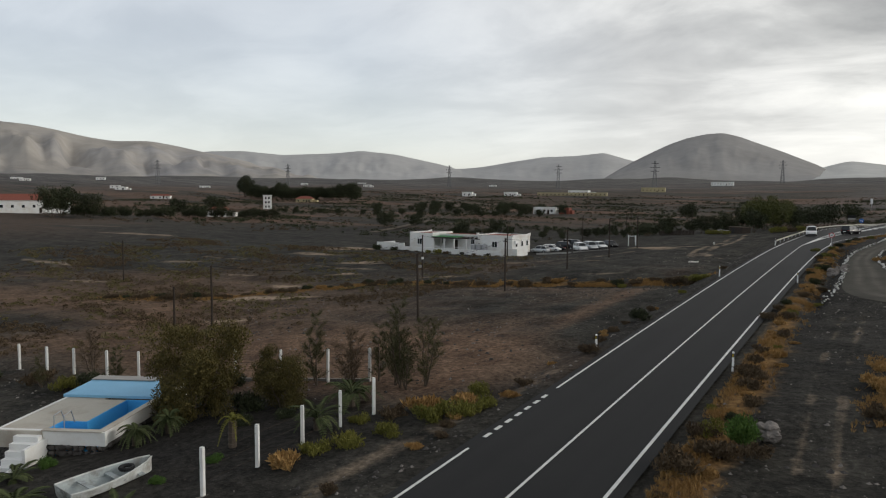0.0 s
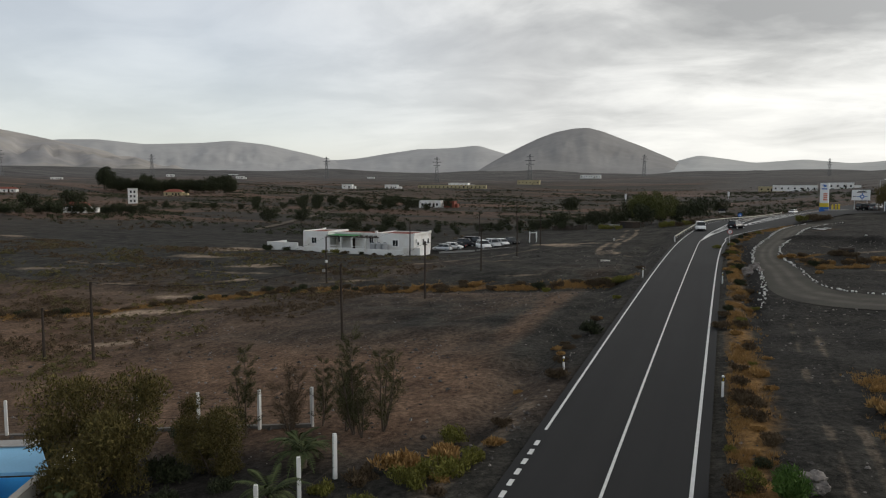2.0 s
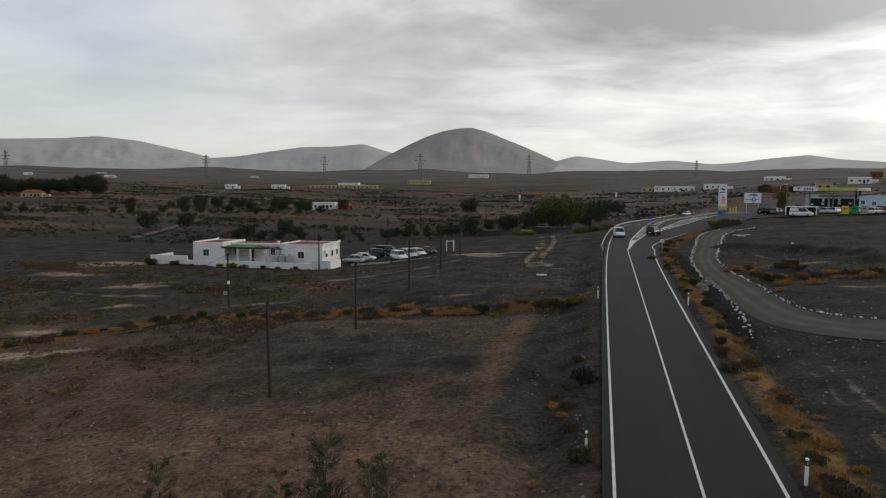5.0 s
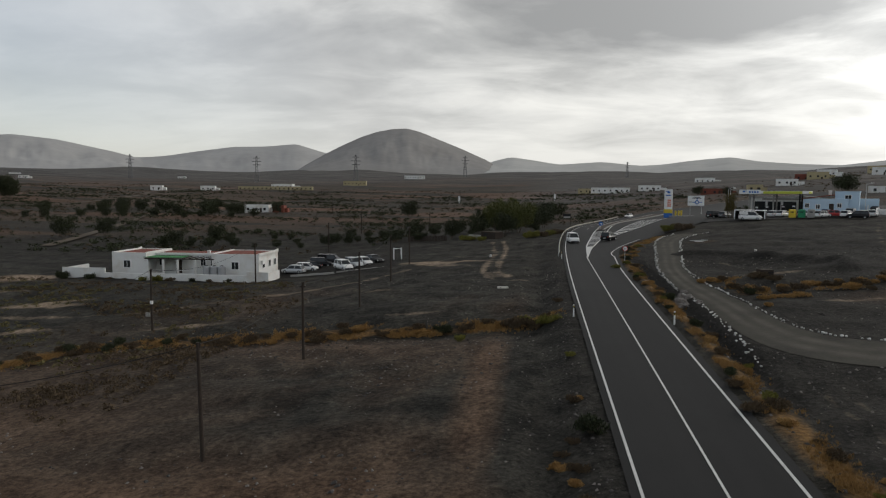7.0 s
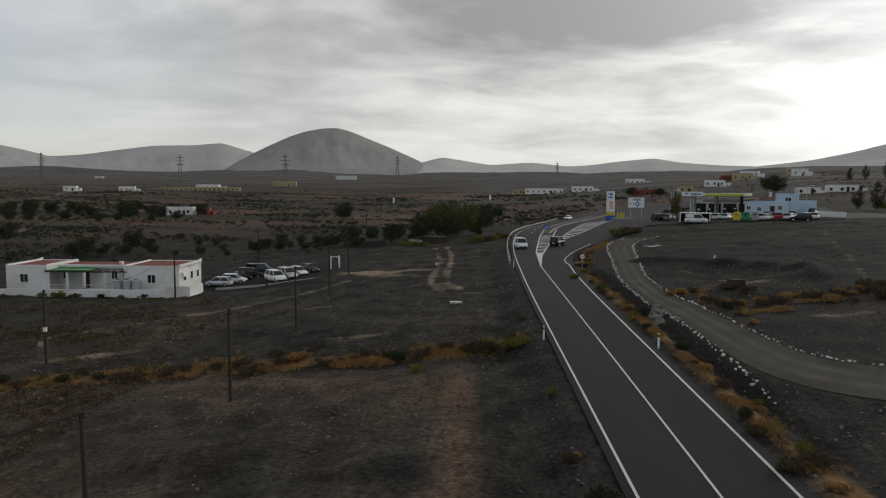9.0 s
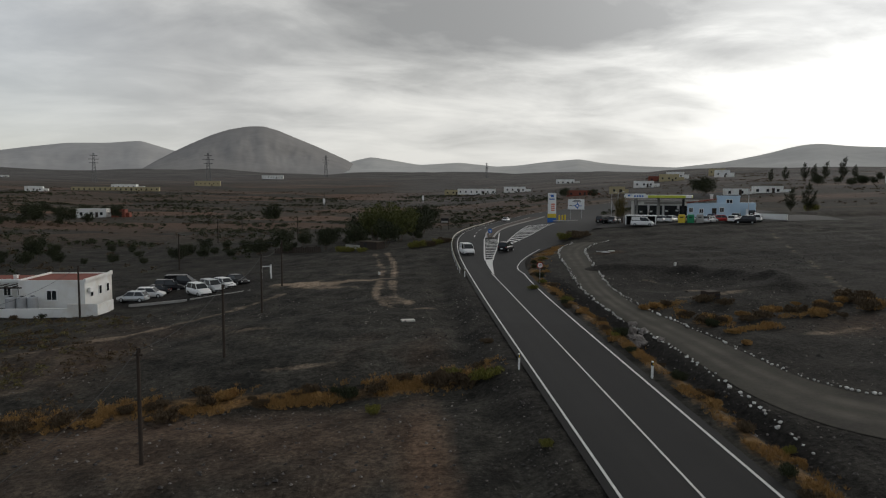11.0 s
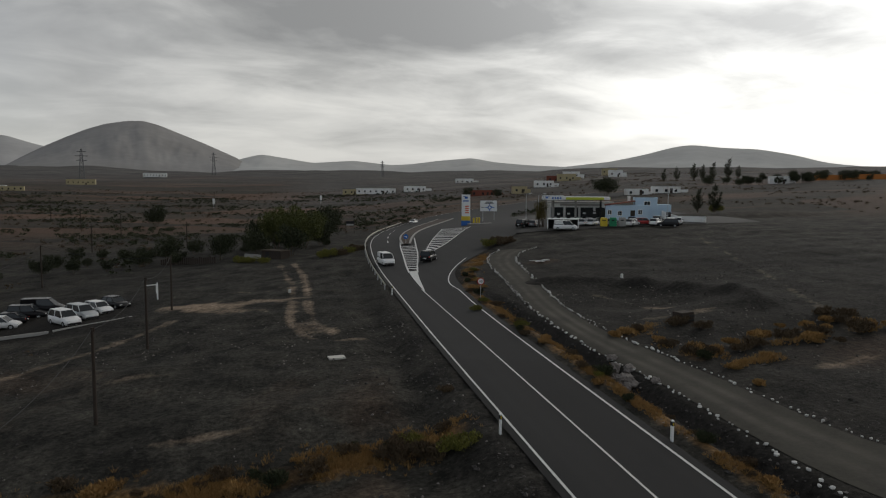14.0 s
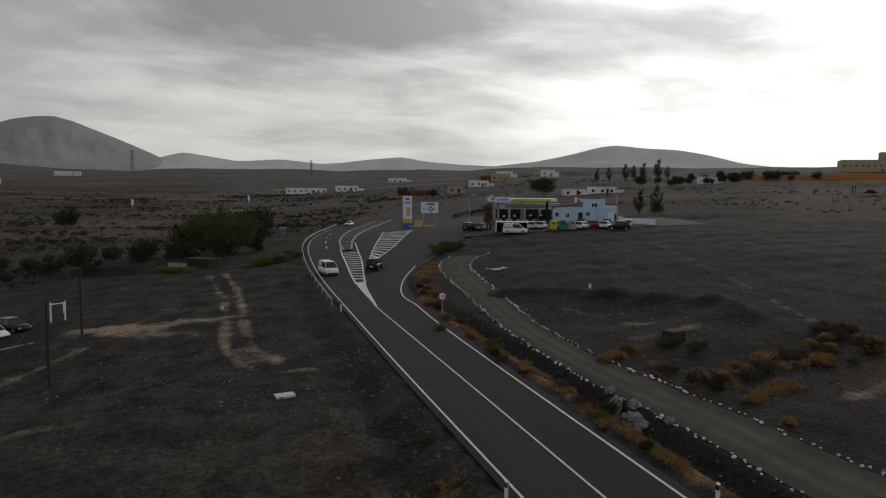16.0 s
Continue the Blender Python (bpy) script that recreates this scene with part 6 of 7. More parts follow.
    lad = part("ladder", tubes(*[((0.55 + 0.0, 2.2 + s, -0.7), (0.55, 2.2 + s, top + 0.55), 0.025, 0.025, 6) for s in (0, 0.5)], *[((0.55, 2.2 + s, top + 0.55), (1.1, 2.2 + s, top + 0.62), 0.025, 0.025, 6) for s in (0, 0.5)], *[((1.1, 2.2 + s, top + 0.62), (1.35, 2.2 + s, top), 0.025, 0.025, 6) for s in (0, 0.5)]), STEEL, pool, "chrome pool ladder")
    part("rung", tubes(((0.55, 2.2, -0.1), (0.55, 2.7, -0.1), 0.02, 0.02, 6), ((0.55, 2.2, -0.4), (0.55, 2.7, -0.4), 0.02, 0.02, 6)), STEEL, lad)
    # dry lava stone foot of the terrace
    rng = random.Random(5)
    kinds = []
    for k in range(4):
        bm = bmesh.new()
        bmesh.ops.create_icosphere(bm, subdivisions=1, radius=0.5)
        for w in bm.verts:
            w.co *= rng.uniform(0.75, 1.2)
        me = bpy.data.meshes.new("stone")
        bm.to_mesh(me)
        bm.free()
        me.materials.append(STONE)
        kinds.append(me)
    for row in range(3):
        for k in range(17):
            s = child("stone", rng.choice(kinds), pool)
            s.matrix_basis = pose(0.12 + rng.uniform(-0.05, 0.05), 0.2 + k * 0.29, -1.12 + row * 0.28, rng.uniform(0, 90), 0, rng.uniform(0, 360)) @ Matrix.Scale(rng.uniform(0.32, 0.42), 4)
        for k in range(26):
            s = child("stone", rng.choice(kinds), pool)
            s.matrix_basis = pose(0.25 + k * 0.29, 0.1 + rng.uniform(-0.05, 0.05), -1.12 + row * 0.28, rng.uniform(0, 90), 0, rng.uniform(0, 360)) @ Matrix.Scale(rng.uniform(0.32, 0.42), 4)
    # low white kerbs of the path
    for a, b in (((-32.2, 15.6), (-30.2, 12.2)), ((-33.6, 14.6), (-31.6, 11.4))):
        vv, ff = ribbon((a, b), 0.22, 0.2, 0.6)
        n, m = len(vv) // 2, len(vv)
        ff += [(i, i + 1, m + i + 1, m + i) for i in range(n - 1)] + [(n + i + 1, n + i, m + n + i, m + n + i + 1) for i in range(n - 1)]
        tagged(solid("path_kerb", np.concatenate([vv, vv - np.array((0, 0, 0.4))]), ff, WHITE_WALL), "low white kerb of the garden path", "kerb", kind="structure")


garden()


def boat():
    x, y = -25.6, 15.5
    ob = thing("rowing_boat", "weathered white rowing boat lying in the garden", "boat", (x, y, G(x, y) - 0.02), 84)
    ob.scale = (0.9, 1.2, 0.95)
    hull = surface("chipped_boat_paint", (0.60, 0.62, 0.60), 0.7, vary=0.25, scale=2.0, grain=0.2, dirt=(0.26, 0.24, 0.2))
    inner = surface("faded_boat_inside", (0.36, 0.40, 0.40), 0.8, vary=0.3, scale=2.0, grain=0.2, dirt=(0.16, 0.14, 0.12))
    def rings(shrink, lift):
        out = []
        for k in range(11):
            u = k / 10
            w = 0.72 * math.sin(math.pi * (0.30 + 0.66 * u)) ** 0.75 * (1 - 0.1 * u) - shrink if u < 0.98 else 0.06
            w = max(w, 0.04)
            zt = 0.62 + 0.30 * u * u
            out.append([(-1.9 + 3.9 * u, -w, zt), (-1.9 + 3.9 * u, -w * 0.86, 0.28 + lift + 0.1 * u), (-1.9 + 3.9 * u, -w * 0.3, 0.0 + lift + 0.12 * u * u), (-1.9 + 3.9 * u, w * 0.3, 0.0 + lift + 0.12 * u * u), (-1.9 + 3.9 * u, w * 0.86, 0.28 + lift + 0.1 * u), (-1.9 + 3.9 * u, w, zt)])
        return out
    def sheet(rs):
        bm = bmesh.new()
        m = [[bm.verts.new(p) for p in r] for r in rs]
        for a, b in zip(m, m[1:]):
            for k in range(5):
                bm.faces.new((a[k], a[k + 1], b[k + 1], b[k]))
        bm.faces.new(m[0])
        return bm
    part("hull", sheet(rings(0.0, 0.0)), hull, ob)
    part("inside", sheet(rings(0.05, 0.06)), inner, ob)
    rs = rings(0.0, 0.0)
    bm = bmesh.new()
    for side in (0, 5):
        for a, b in zip(rs, rs[1:]):
            tube(bm, a[side], b[side], 0.04, 0.04, 5)
    tagged(part("gunwale", bm, hull, ob), "worn white gunwale")
    for u in (-0.9, 0.3, 1.2):
        part("thwart", boxes(((u, 0, 0.5), (0.26, 1.1, 0.05))), inner, ob)
    bm = bmesh.new()
    for k in range(18):
        a, b = k * math.tau / 18, (k + 1) * math.tau / 18
        tube(bm, (0.8 + 0.25 * math.cos(a), 0.05 + 0.25 * math.sin(a), 0.56), (0.8 + 0.25 * math.cos(b), 0.05 + 0.25 * math.sin(b), 0.56), 0.08, 0.08, 6)
    t = thing("old_tyre", "black tyre lying in the rowing boat", "tyre", (x, y, G(x, y) + 0.1), 84)
    part("tread", bm, RUBBER, t)


boat()


# ---- stones, boulders and road furniture ----
def stones():
    rng = random.Random(8)
    kinds = []
    for k in range(6):
        bm = bmesh.new()
        bmesh.ops.create_icosphere(bm, subdivisions=1, radius=0.5)
        for w in bm.verts:
            w.co = Vector((w.co.x * rng.uniform(0.7, 1.25), w.co.y * rng.uniform(0.7, 1.25), w.co.z * rng.uniform(0.55, 0.9)))
        me = bpy.data.meshes.new("painted_stone")
        bm.to_mesh(me)
        bm.free()
        me.materials.append(WHITE_STONE)
        kinds.append(me)
    far_v, far_f = [], []
    left = resample(TRACK_LEFT[:10] + ((-3.2, 70), (-3.6, 63)), 0.1)
    right = resample(TRACK_RIGHT, 0.1)
    for line, off in ((left, -0.1), (right, 0.1)):
        i = 0.0
        while i < len(line) - 1:
            x, y = line[int(i)]
            if x < 24:
                s = rng.choice((0.12, 0.15, 0.17, 0.2, 0.26))
                me, m = rng.choice(kinds), pose(x + off + rng.gauss(0, 0.12), y + rng.gauss(0, 0.1), G(x, y) + 0.06 + s * 0.22, 0, 0, rng.uniform(0, 360)) @ Matrix.Scale(s, 4)
                if y < 112:
                    ob = new("painted_stone", me)
                    ob.matrix_basis = m
                    tagged(ob, "whitewashed stone at the edge of the dirt track", "stone", "stones along the track")
                else:
                    base = len(far_v)
                    far_v.extend(tuple(m @ v.co) for v in me.vertices)
                    far_f.extend(tuple(base + i for i in p.vertices) for p in me.polygons)
            i += rng.choice((3, 3, 4, 4, 5, 8))
    tagged(solid("edge_stones", far_v, far_f, WHITE_STONE), "far whitewashed stones along the dirt track", "stones", kind="stuff")
    for x, y, sx, sy, sz, r in ((-4.2, 84.6, 1.5, 1.3, 1.1, 20), (-3.9, 87.0, 1.2, 1.0, 0.8, 70), (-3.5, 29.8, 1.0, 0.8, 0.75, 40), (-3.3, 86.0, 0.7, 0.6, 0.5, 10), (-3.0, 83.2, 0.6, 0.5, 0.4, 30), (-4.6, 86.2, 0.8, 0.7, 0.6, 50), (-3.2, 88.6, 0.7, 0.6, 0.45, 0)):
        bm = bmesh.new()
        bmesh.ops.create_icosphere(bm, subdivisions=4, radius=0.5)
        for w in bm.verts:
            q = w.co * 2.6 + Vector((x, y, 0))
            w.co *= 1 + 0.42 * noise.fractal(q, 1.0, 2.0, 4) + 0.22 * noise.cell(q * 1.5)
            w.co = Vector((w.co.x * sx, w.co.y * sy, w.co.z * sz))
        ob = part("boulder", bm, ROCK)
        ob.matrix_basis = pose(x, y, G(x, y) + sz * 0.22, 0, 0, r)
        tagged(ob, "rough grey boulder beside the track", "boulder", "boulders")


stones()


def delineator(x, y, turn):
    ob = thing("delineator_post", "white roadside marker post with a black band", "marker post", (x, y, G(x, y)), turn, "roadside marker posts")
    part("shaft", boxes(((0, 0, 0.45), (0.11, 0.16, 1.1)), bevel=0.02), WHITE_PAINT, ob)
    part("band", boxes(((0, 0, 0.82), (0.125, 0.175, 0.2))), BLACK, ob)
    part("reflector", boxes(((0, -0.092, 0.82), (0.05, 0.01, 0.13))), YELLOW, ob)


for x, y in ((-14.9, 41.6), (-14.5, 78.4), (-13.9, 118.6), (-6.5, 39.7), (-6.7, 75.2), (-6.2, 12.0), (-14.8, 6.0)):
    delineator(x, y, 4)


def speed_sign():
    x, y = -5.9, 112.0
    ob = thing("speed_sign", "round speed limit sign with red rim on a grey post", "road sign", (x, y, G(x, y)), -6)
    part("post", tubes(((0, 0.04, -0.1), (0, 0.04, 2.3), 0.035, 0.035, 8)), STEEL, ob)
    disc = part("disc", tubes(((0, 0.0, 1.95), (0, -0.02, 1.95), 0.36, 0.36, 28)), RED_PAINT, ob)
    part("face", tubes(((0, -0.015, 1.95), (0, -0.03, 1.95), 0.28, 0.28, 28)), WHITE_PAINT, disc)
    text = bpy.data.curves.new("digits", "FONT")
    text.body, text.size, text.align_x, text.align_y, text.extrude = "60", 0.32, "CENTER", "CENTER", 0.004
    text.materials.append(BLACK)
    d = new("digits", text)
    d.parent = disc
    d.matrix_basis = pose(0, -0.036, 1.95, 90, 0, 0)


speed_sign()


def guardrail(name, line, label):
    p = resample(line, 4.0)
    ob = thing(name, label, "guardrail", (0, 0, 0), group="guardrails")
    for x, y in p:
        part("post", boxes(((x, y, G(x, y) + 0.25), (0.10, 0.10, 0.7))), STEEL, ob)
    for z0, z1, off in ((0.40, 0.48, 0.0), (0.48, 0.53, 0.05), (0.53, 0.62, 0.0)):
        n = len(p)
        l, r = side_line(p, 0.06 + off), side_line(p, 0.10 + off)
        v = [(x, y, G(x, y) + z) for z in (z0, z1) for x, y in np.concatenate([l, r])]
        f = [(i, i + 1, 2 * n + i + 1, 2 * n + i) for i in range(n - 1)] + [(n + i, 3 * n + i, 3 * n + i + 1, n + i + 1) for i in range(n - 1)] + [(2 * n + i, 2 * n + i + 1, 3 * n + i + 1, 3 * n + i) for i in range(n - 1)]
        solid("rail", v, f, PALE_RAIL, ob)


PALE_RAIL = surface("weathered_rail", (0.55, 0.53, 0.45), 0.6, 0.2, vary=0.2)
guardrail("guardrail", side_line(resample([p for p in LEFT_LINE if 119 < p[1] < 265], 2.0), -1.1), "pale steel guardrail on the outside of the bend")


# ---- filling station; local x along its front, y away from the road ----
STATION, S_TURN = (36.0, 184.9), -25.0


def at_station(r, b):
    c, s = math.cos(radians(S_TURN)), math.sin(radians(S_TURN))
    return STATION[0] + r * c - b * s, STATION[1] + r * s + b * c


def station_thing(name, label, category, r, b, group="", turn=0.0):
    x, y = at_station(r, b)
    return thing(name, label, category, (x, y, G(x, y)), S_TURN + turn, group)


def filling_station():
    ob = station_thing("station_canopy", "white and lime filling station canopy on steel columns", "canopy", 0, 0)
    part("roof", boxes(((0.25, 4.5, 4.85), (14.5, 9.4, 0.6)), bevel=0.04), WHITE_PAINT, ob)
    part("fascia", boxes(((2.2, -0.24, 4.82), (8.0, 0.06, 0.55)), ((7.54, 4.2, 4.82), (0.06, 8.0, 0.55))), LIME, ob, "lime yellow fascia band")
    part("fascia", boxes(((-4.6, -0.26, 4.95), (4.6, 0.1, 1.0))), WHITE_PAINT, ob, "white fascia panel")
    for k, (x, w) in enumerate(((-4.6, 0.35), (-4.05, 0.35), (-3.5, 0.35), (-2.95, 0.35))):
        part("letter_bar", boxes(((x, -0.33, 4.9), (w, 0.03, 0.4))), BLUE_PAINT, ob)
    part("emblem", boxes(((-5.9, -0.33, 5.0), (0.5, 0.03, 0.35), 0), ((-5.6, -0.33, 5.15), (0.7, 0.03, 0.12), 0)), BLUE_PAINT, ob)
    part("soffit", boxes(((0.25, 4.5, 4.53), (14.2, 9.2, 0.05))), surface("soffit_grey", (0.35, 0.35, 0.35), 0.7), ob)
    for r in (-4.8, 0.2, 5.6):
        for b in (1.6, 7.4):
            part("column", boxes(((r, b, 2.25), (0.35, 0.35, 4.6)), bevel=0.03), CONCRETE if r < 5 else BLACK, ob)
    for r in (-2.4, 3.2):
        isl = station_thing("pump_island", "low concrete pump island under the canopy", "pump island", r, 3.4, "pump islands")
        part("plinth", boxes(((0, 0, 0.08), (4.2, 1.1, 0.3)), bevel=0.05), CONCRETE, isl)
        for k in (-1.1, 1.1):
            x, y = at_station(r + k, 3.4)
            pump = thing("fuel_pump", "dark fuel pump with a white display panel", "fuel pump", (x, y, G(x, y) + 0.22), S_TURN, "fuel pumps")
            part("cabinet", boxes(((0, 0, 0.8), (0.8, 0.5, 1.6)), bevel=0.04), BLACK, pump)
            part("display", boxes(((0, -0.27, 1.25), (0.6, 0.03, 0.35))), WHITE_PAINT, pump)
            part("hose", tubes(((0.42, 0, 1.3), (0.5, -0.1, 0.6), 0.03, 0.03, 6), ((0.5, -0.1, 0.6), (0.42, -0.1, 0.9), 0.03, 0.03, 6)), RUBBER, pump)
    shop = station_thing("station_shop", "white flat-roofed filling station shop with dark glazing", "shop", 1.0, 15.0)
    part("wall", boxes(((0, 0, 1.8), (15, 7.0, 3.8))), WHITE_WALL, shop)
    part("roof", boxes(((0, 0, 3.8), (15.4, 7.4, 0.25))), CONCRETE, shop)
    for k in range(4):
        w = part("shop_window", boxes(((-5.2 + k * 3.4, -3.53, 1.5), (3.0, 0.08, 2.4))), STEEL, shop)
        part("pane", boxes(((-5.2 + k * 3.4, -3.58, 1.5), (2.8, 0.06, 2.2))), GLASS, w)
    part("sign_band", boxes(((0, -3.55, 3.2), (9.0, 0.08, 0.5))), CONCRETE, shop)
    # blue house
    h = station_thing("house", "pale blue house with a two-storey block and tiled lean-to", "house", 11.7, 1.0)
    part("wall", boxes(((-0.8, 0, 1.5), (8.6, 6.0, 3.3)), bevel=0.03), BLUE_WALL, h, "pale blue front wing")
    part("wall", boxes(((3.2, 2.2, 2.2), (4.6, 6.4, 4.6)), bevel=0.03), BLUE_WALL, h, "pale blue two-storey block")
    part("wall", boxes(((6.6, 9.5, 1.5), (5.0, 6.0, 3.2)), bevel=0.03), BLUE_WALL, h, "pale blue rear wing")
    bm = bmesh.new()
    v = [bm.verts.new(p) for p in ((-5.3, -3.2, 3.0), (0.9, -3.2, 3.9), (0.9, 3.2, 3.9), (-5.3, 3.2, 3.0), (-5.3, -3.2, 3.2), (0.9, -3.2, 4.1), (0.9, 3.2, 4.1), (-5.3, 3.2, 3.2))]
    for f in ((0, 3, 2, 1), (4, 5, 6, 7), (0, 1, 5, 4), (1, 2, 6, 5), (2, 3, 7, 6), (3, 0, 4, 7)):
        bm.faces.new([v[i] for i in f])
    part("roof", bm, TERRACOTTA, h, "sloping terracotta tiled roof")
    part("parapet", boxes(((3.2, -1.0, 4.6), (4.7, 0.2, 0.3)), ((5.5, 2.2, 4.6), (0.2, 6.4, 0.3)), ((0.95, 2.2, 4.6), (0.2, 6.4, 0.3))), BLUE_WALL, h)
    for x, z in ((-4.3, 1.6), (-2.2, 1.4), (1.9, 1.7)):
        window_on(h, x, -3.03, z, 0.8, 0.9)
    window_on(h, 3.4, -1.05, 3.5, 1.2, 0.8)
    part("door", boxes(((0.4, -3.03, 1.0), (0.9, 0.08, 2.1))), DARK_WOOD, h)
    part("chimney", boxes(((-0.2, 1.5, 4.3), (0.6, 0.6, 1.2)), ((-0.2, 1.5, 4.95), (0.75, 0.75, 0.12))), WHITE_WALL, h)
    # shed in front
    s = station_thing("open_shed", "low open shed with white posts and dark inside", "shed", -1.6, -18.5)
    part("roof", boxes(((0, 0, 1.72), (5.9, 2.6, 0.16)), bevel=0.02), WHITE_PAINT, s)
    for r in (-2.85, 0.1, 2.85):
        part("post", boxes(((r, -1.2, 0.8), (0.18, 0.18, 1.8))), WHITE_PAINT, s)
    part("back_wall", boxes(((0, 1.2, 0.8), (5.7, 0.12, 1.8)), ((-2.85, 0, 0.8), (0.1, 2.4, 1.8)), ((2.85, 0, 0.8), (0.1, 2.4, 1.8))), BLACK, s)
    # bins
    for r, mat, words in ((6.0, YELLOW, "yellow plastic recycling container"), (7.7, GREEN_BIN, "green plastic recycling container"), (9.4, CONCRETE, "grey metal recycling container")):
        b = station_thing("recycling_bin", words + " on the forecourt", "recycling bin", r, -16.5, "recycling containers")
        bm = boxes(((0, 0, 0.75), (1.35, 1.1, 1.5)), bevel=0.12)
        part("body", bm, mat, b)
        part("lid", boxes(((0, 0, 1.55), (1.2, 0.95, 0.25)), bevel=0.1), mat, b)
        part("slot", boxes(((0, -0.56, 1.15), (0.6, 0.03, 0.2))), BLACK, b)
    # price totem
    x, y = 16.6, 203.0
    t = thing("price_totem", "tall white price totem with blue and yellow foot", "sign", (x, y, G(x, y)), -20)
    part("panel", boxes(((0, 0, 3.75), (2.0, 0.4, 7.0)), bevel=0.05), WHITE_PAINT, t)
    part("foot", boxes(((0, 0, 0.55), (2.06, 0.46, 1.2))), BLUE_PAINT, t)
    part("foot", boxes(((0, 0, 1.65), (2.06, 0.46, 1.0))), YELLOW, t)
    part("emblem", boxes(((0.1, -0.21, 6.5), (0.7, 0.03, 0.5), 0), ((-0.3, -0.21, 6.75), (0.7, 0.03, 0.16), 0)), BLUE_PAINT, t)
    part("letter_bar", boxes(((0, -0.21, 5.75), (1.3, 0.03, 0.28))), BLUE_PAINT, t)
    for k in range(4):
        part("price_bar", boxes(((0.25, -0.21, 4.5 - k * 0.5), (0.9, 0.03, 0.28))), surface("orange_figures", (0.62, 0.13, 0.04), 0.5) if k == 0 else bpy.data.materials["orange_figures"], t)
    for dx in (1.9, 2.7, 3.4):
        xx, yy = x + dx, y - 0.6 + dx * 0.3
        b = thing("bollard", "yellow steel bollard on a concrete kerb", "bollard", (xx, yy, G(xx, yy)), 0, "yellow bollards")
        part("tube", tubes(((0, 0, -0.1), (0, 0, 1.5), 0.22, 0.22, 10)), YELLOW, b)
        part("cap", tubes(((0, 0, 1.5), (0, 0, 1.6), 0.22, 0.08, 10)), YELLOW, b)
    k = thing("forecourt_kerb", "pale concrete kerb island at the station entrance", "kerb", (20.5, 202.2, G(20.5, 202.2)), 18, kind="structure")
    part("kerb", boxes(((0, 0, 0.06), (8.0, 1.2, 0.25)), bevel=0.06), CONCRETE, k)
    # roundabout direction board
    x, y = 27.4, 220.5
    d = thing("direction_board", "white road direction board with a blue roundabout symbol", "road sign", (x, y, G(x, y)), -18)
    for s in (-1.5, 1.5):
        part("post", tubes(((s, 0.1, -0.1), (s, 0.1, 5.0), 0.07, 0.07, 8)), STEEL, d)
    board = part("panel", boxes(((0, 0, 3.9), (4.4, 0.08, 2.8)), bevel=0.02), WHITE_PAINT, d)
    part("symbol", tubes(((0.3, -0.05, 3.5), (0.3, -0.07, 3.5), 0.55, 0.55, 20)), BLUE_PAINT, board)
    part("symbol", tubes(((0.3, -0.065, 3.5), (0.3, -0.085, 3.5), 0.3, 0.3, 20)), WHITE_PAINT, board)
    part("symbol", boxes(((0.3, -0.06, 4.25), (0.18, 0.03, 0.5)), ((-0.6, -0.06, 3.5), (0.7, 0.03, 0.18)), ((1.2, -0.06, 3.5), (0.7, 0.03, 0.18)), ((0.3, -0.06, 2.8), (0.18, 0.03, 0.5))), BLUE_PAINT, board)
    part("letter_bar", boxes(((0.2, -0.06, 4.9), (1.9, 0.03, 0.2)), ((0.2, -0.06, 4.6), (2.4, 0.03, 0.16)), ((-1.5, -0.06, 3.55), (0.8, 0.03, 0.16))), BLACK, board)
    for r, b in ((-6.5, -16), (18.5, -8), (-12, 18)):
        l = station_thing("street_lamp", "slim grey street lamp at the filling station", "street lamp", r, b, "street lamps")
        part("pole", tubes(((0, 0, -0.1), (0, 0, 6.2), 0.07, 0.05, 8)), STEEL, l)
        part("arm", tubes(((0, 0, 6.2), (0.9, 0, 6.5), 0.04, 0.035, 6)), STEEL, l)
        part("head", boxes(((1.1, 0, 6.5), (0.55, 0.2, 0.12)), bevel=0.03), WHITE_PAINT, l)
    w = station_thing("garden_wall", "white low wall beside the station house", "wall", 20.5, -2)
    part("wall", boxes(((0, 0, 0.5), (0.2, 12, 1.1), 0), ((2.6, -5.5, 0.5), (0.2, 6, 1.1), 55)), WHITE_WALL, w)
    fence = station_thing("white_fence", "white lattice fence beside the station house", "fence", 18.8, 4)
    for k in range(16):
        part("slat", boxes(((0, -6 + k * 0.75, 0.8), (0.08, 0.12, 1.7))), WHITE_PAINT, fence)
    part("rail", boxes(((0, 0, 1.4), (0.06, 12, 0.1)), ((0, 0, 0.5), (0.06, 12, 0.1))), WHITE_PAINT, fence)
    C = "cars at the filling station"
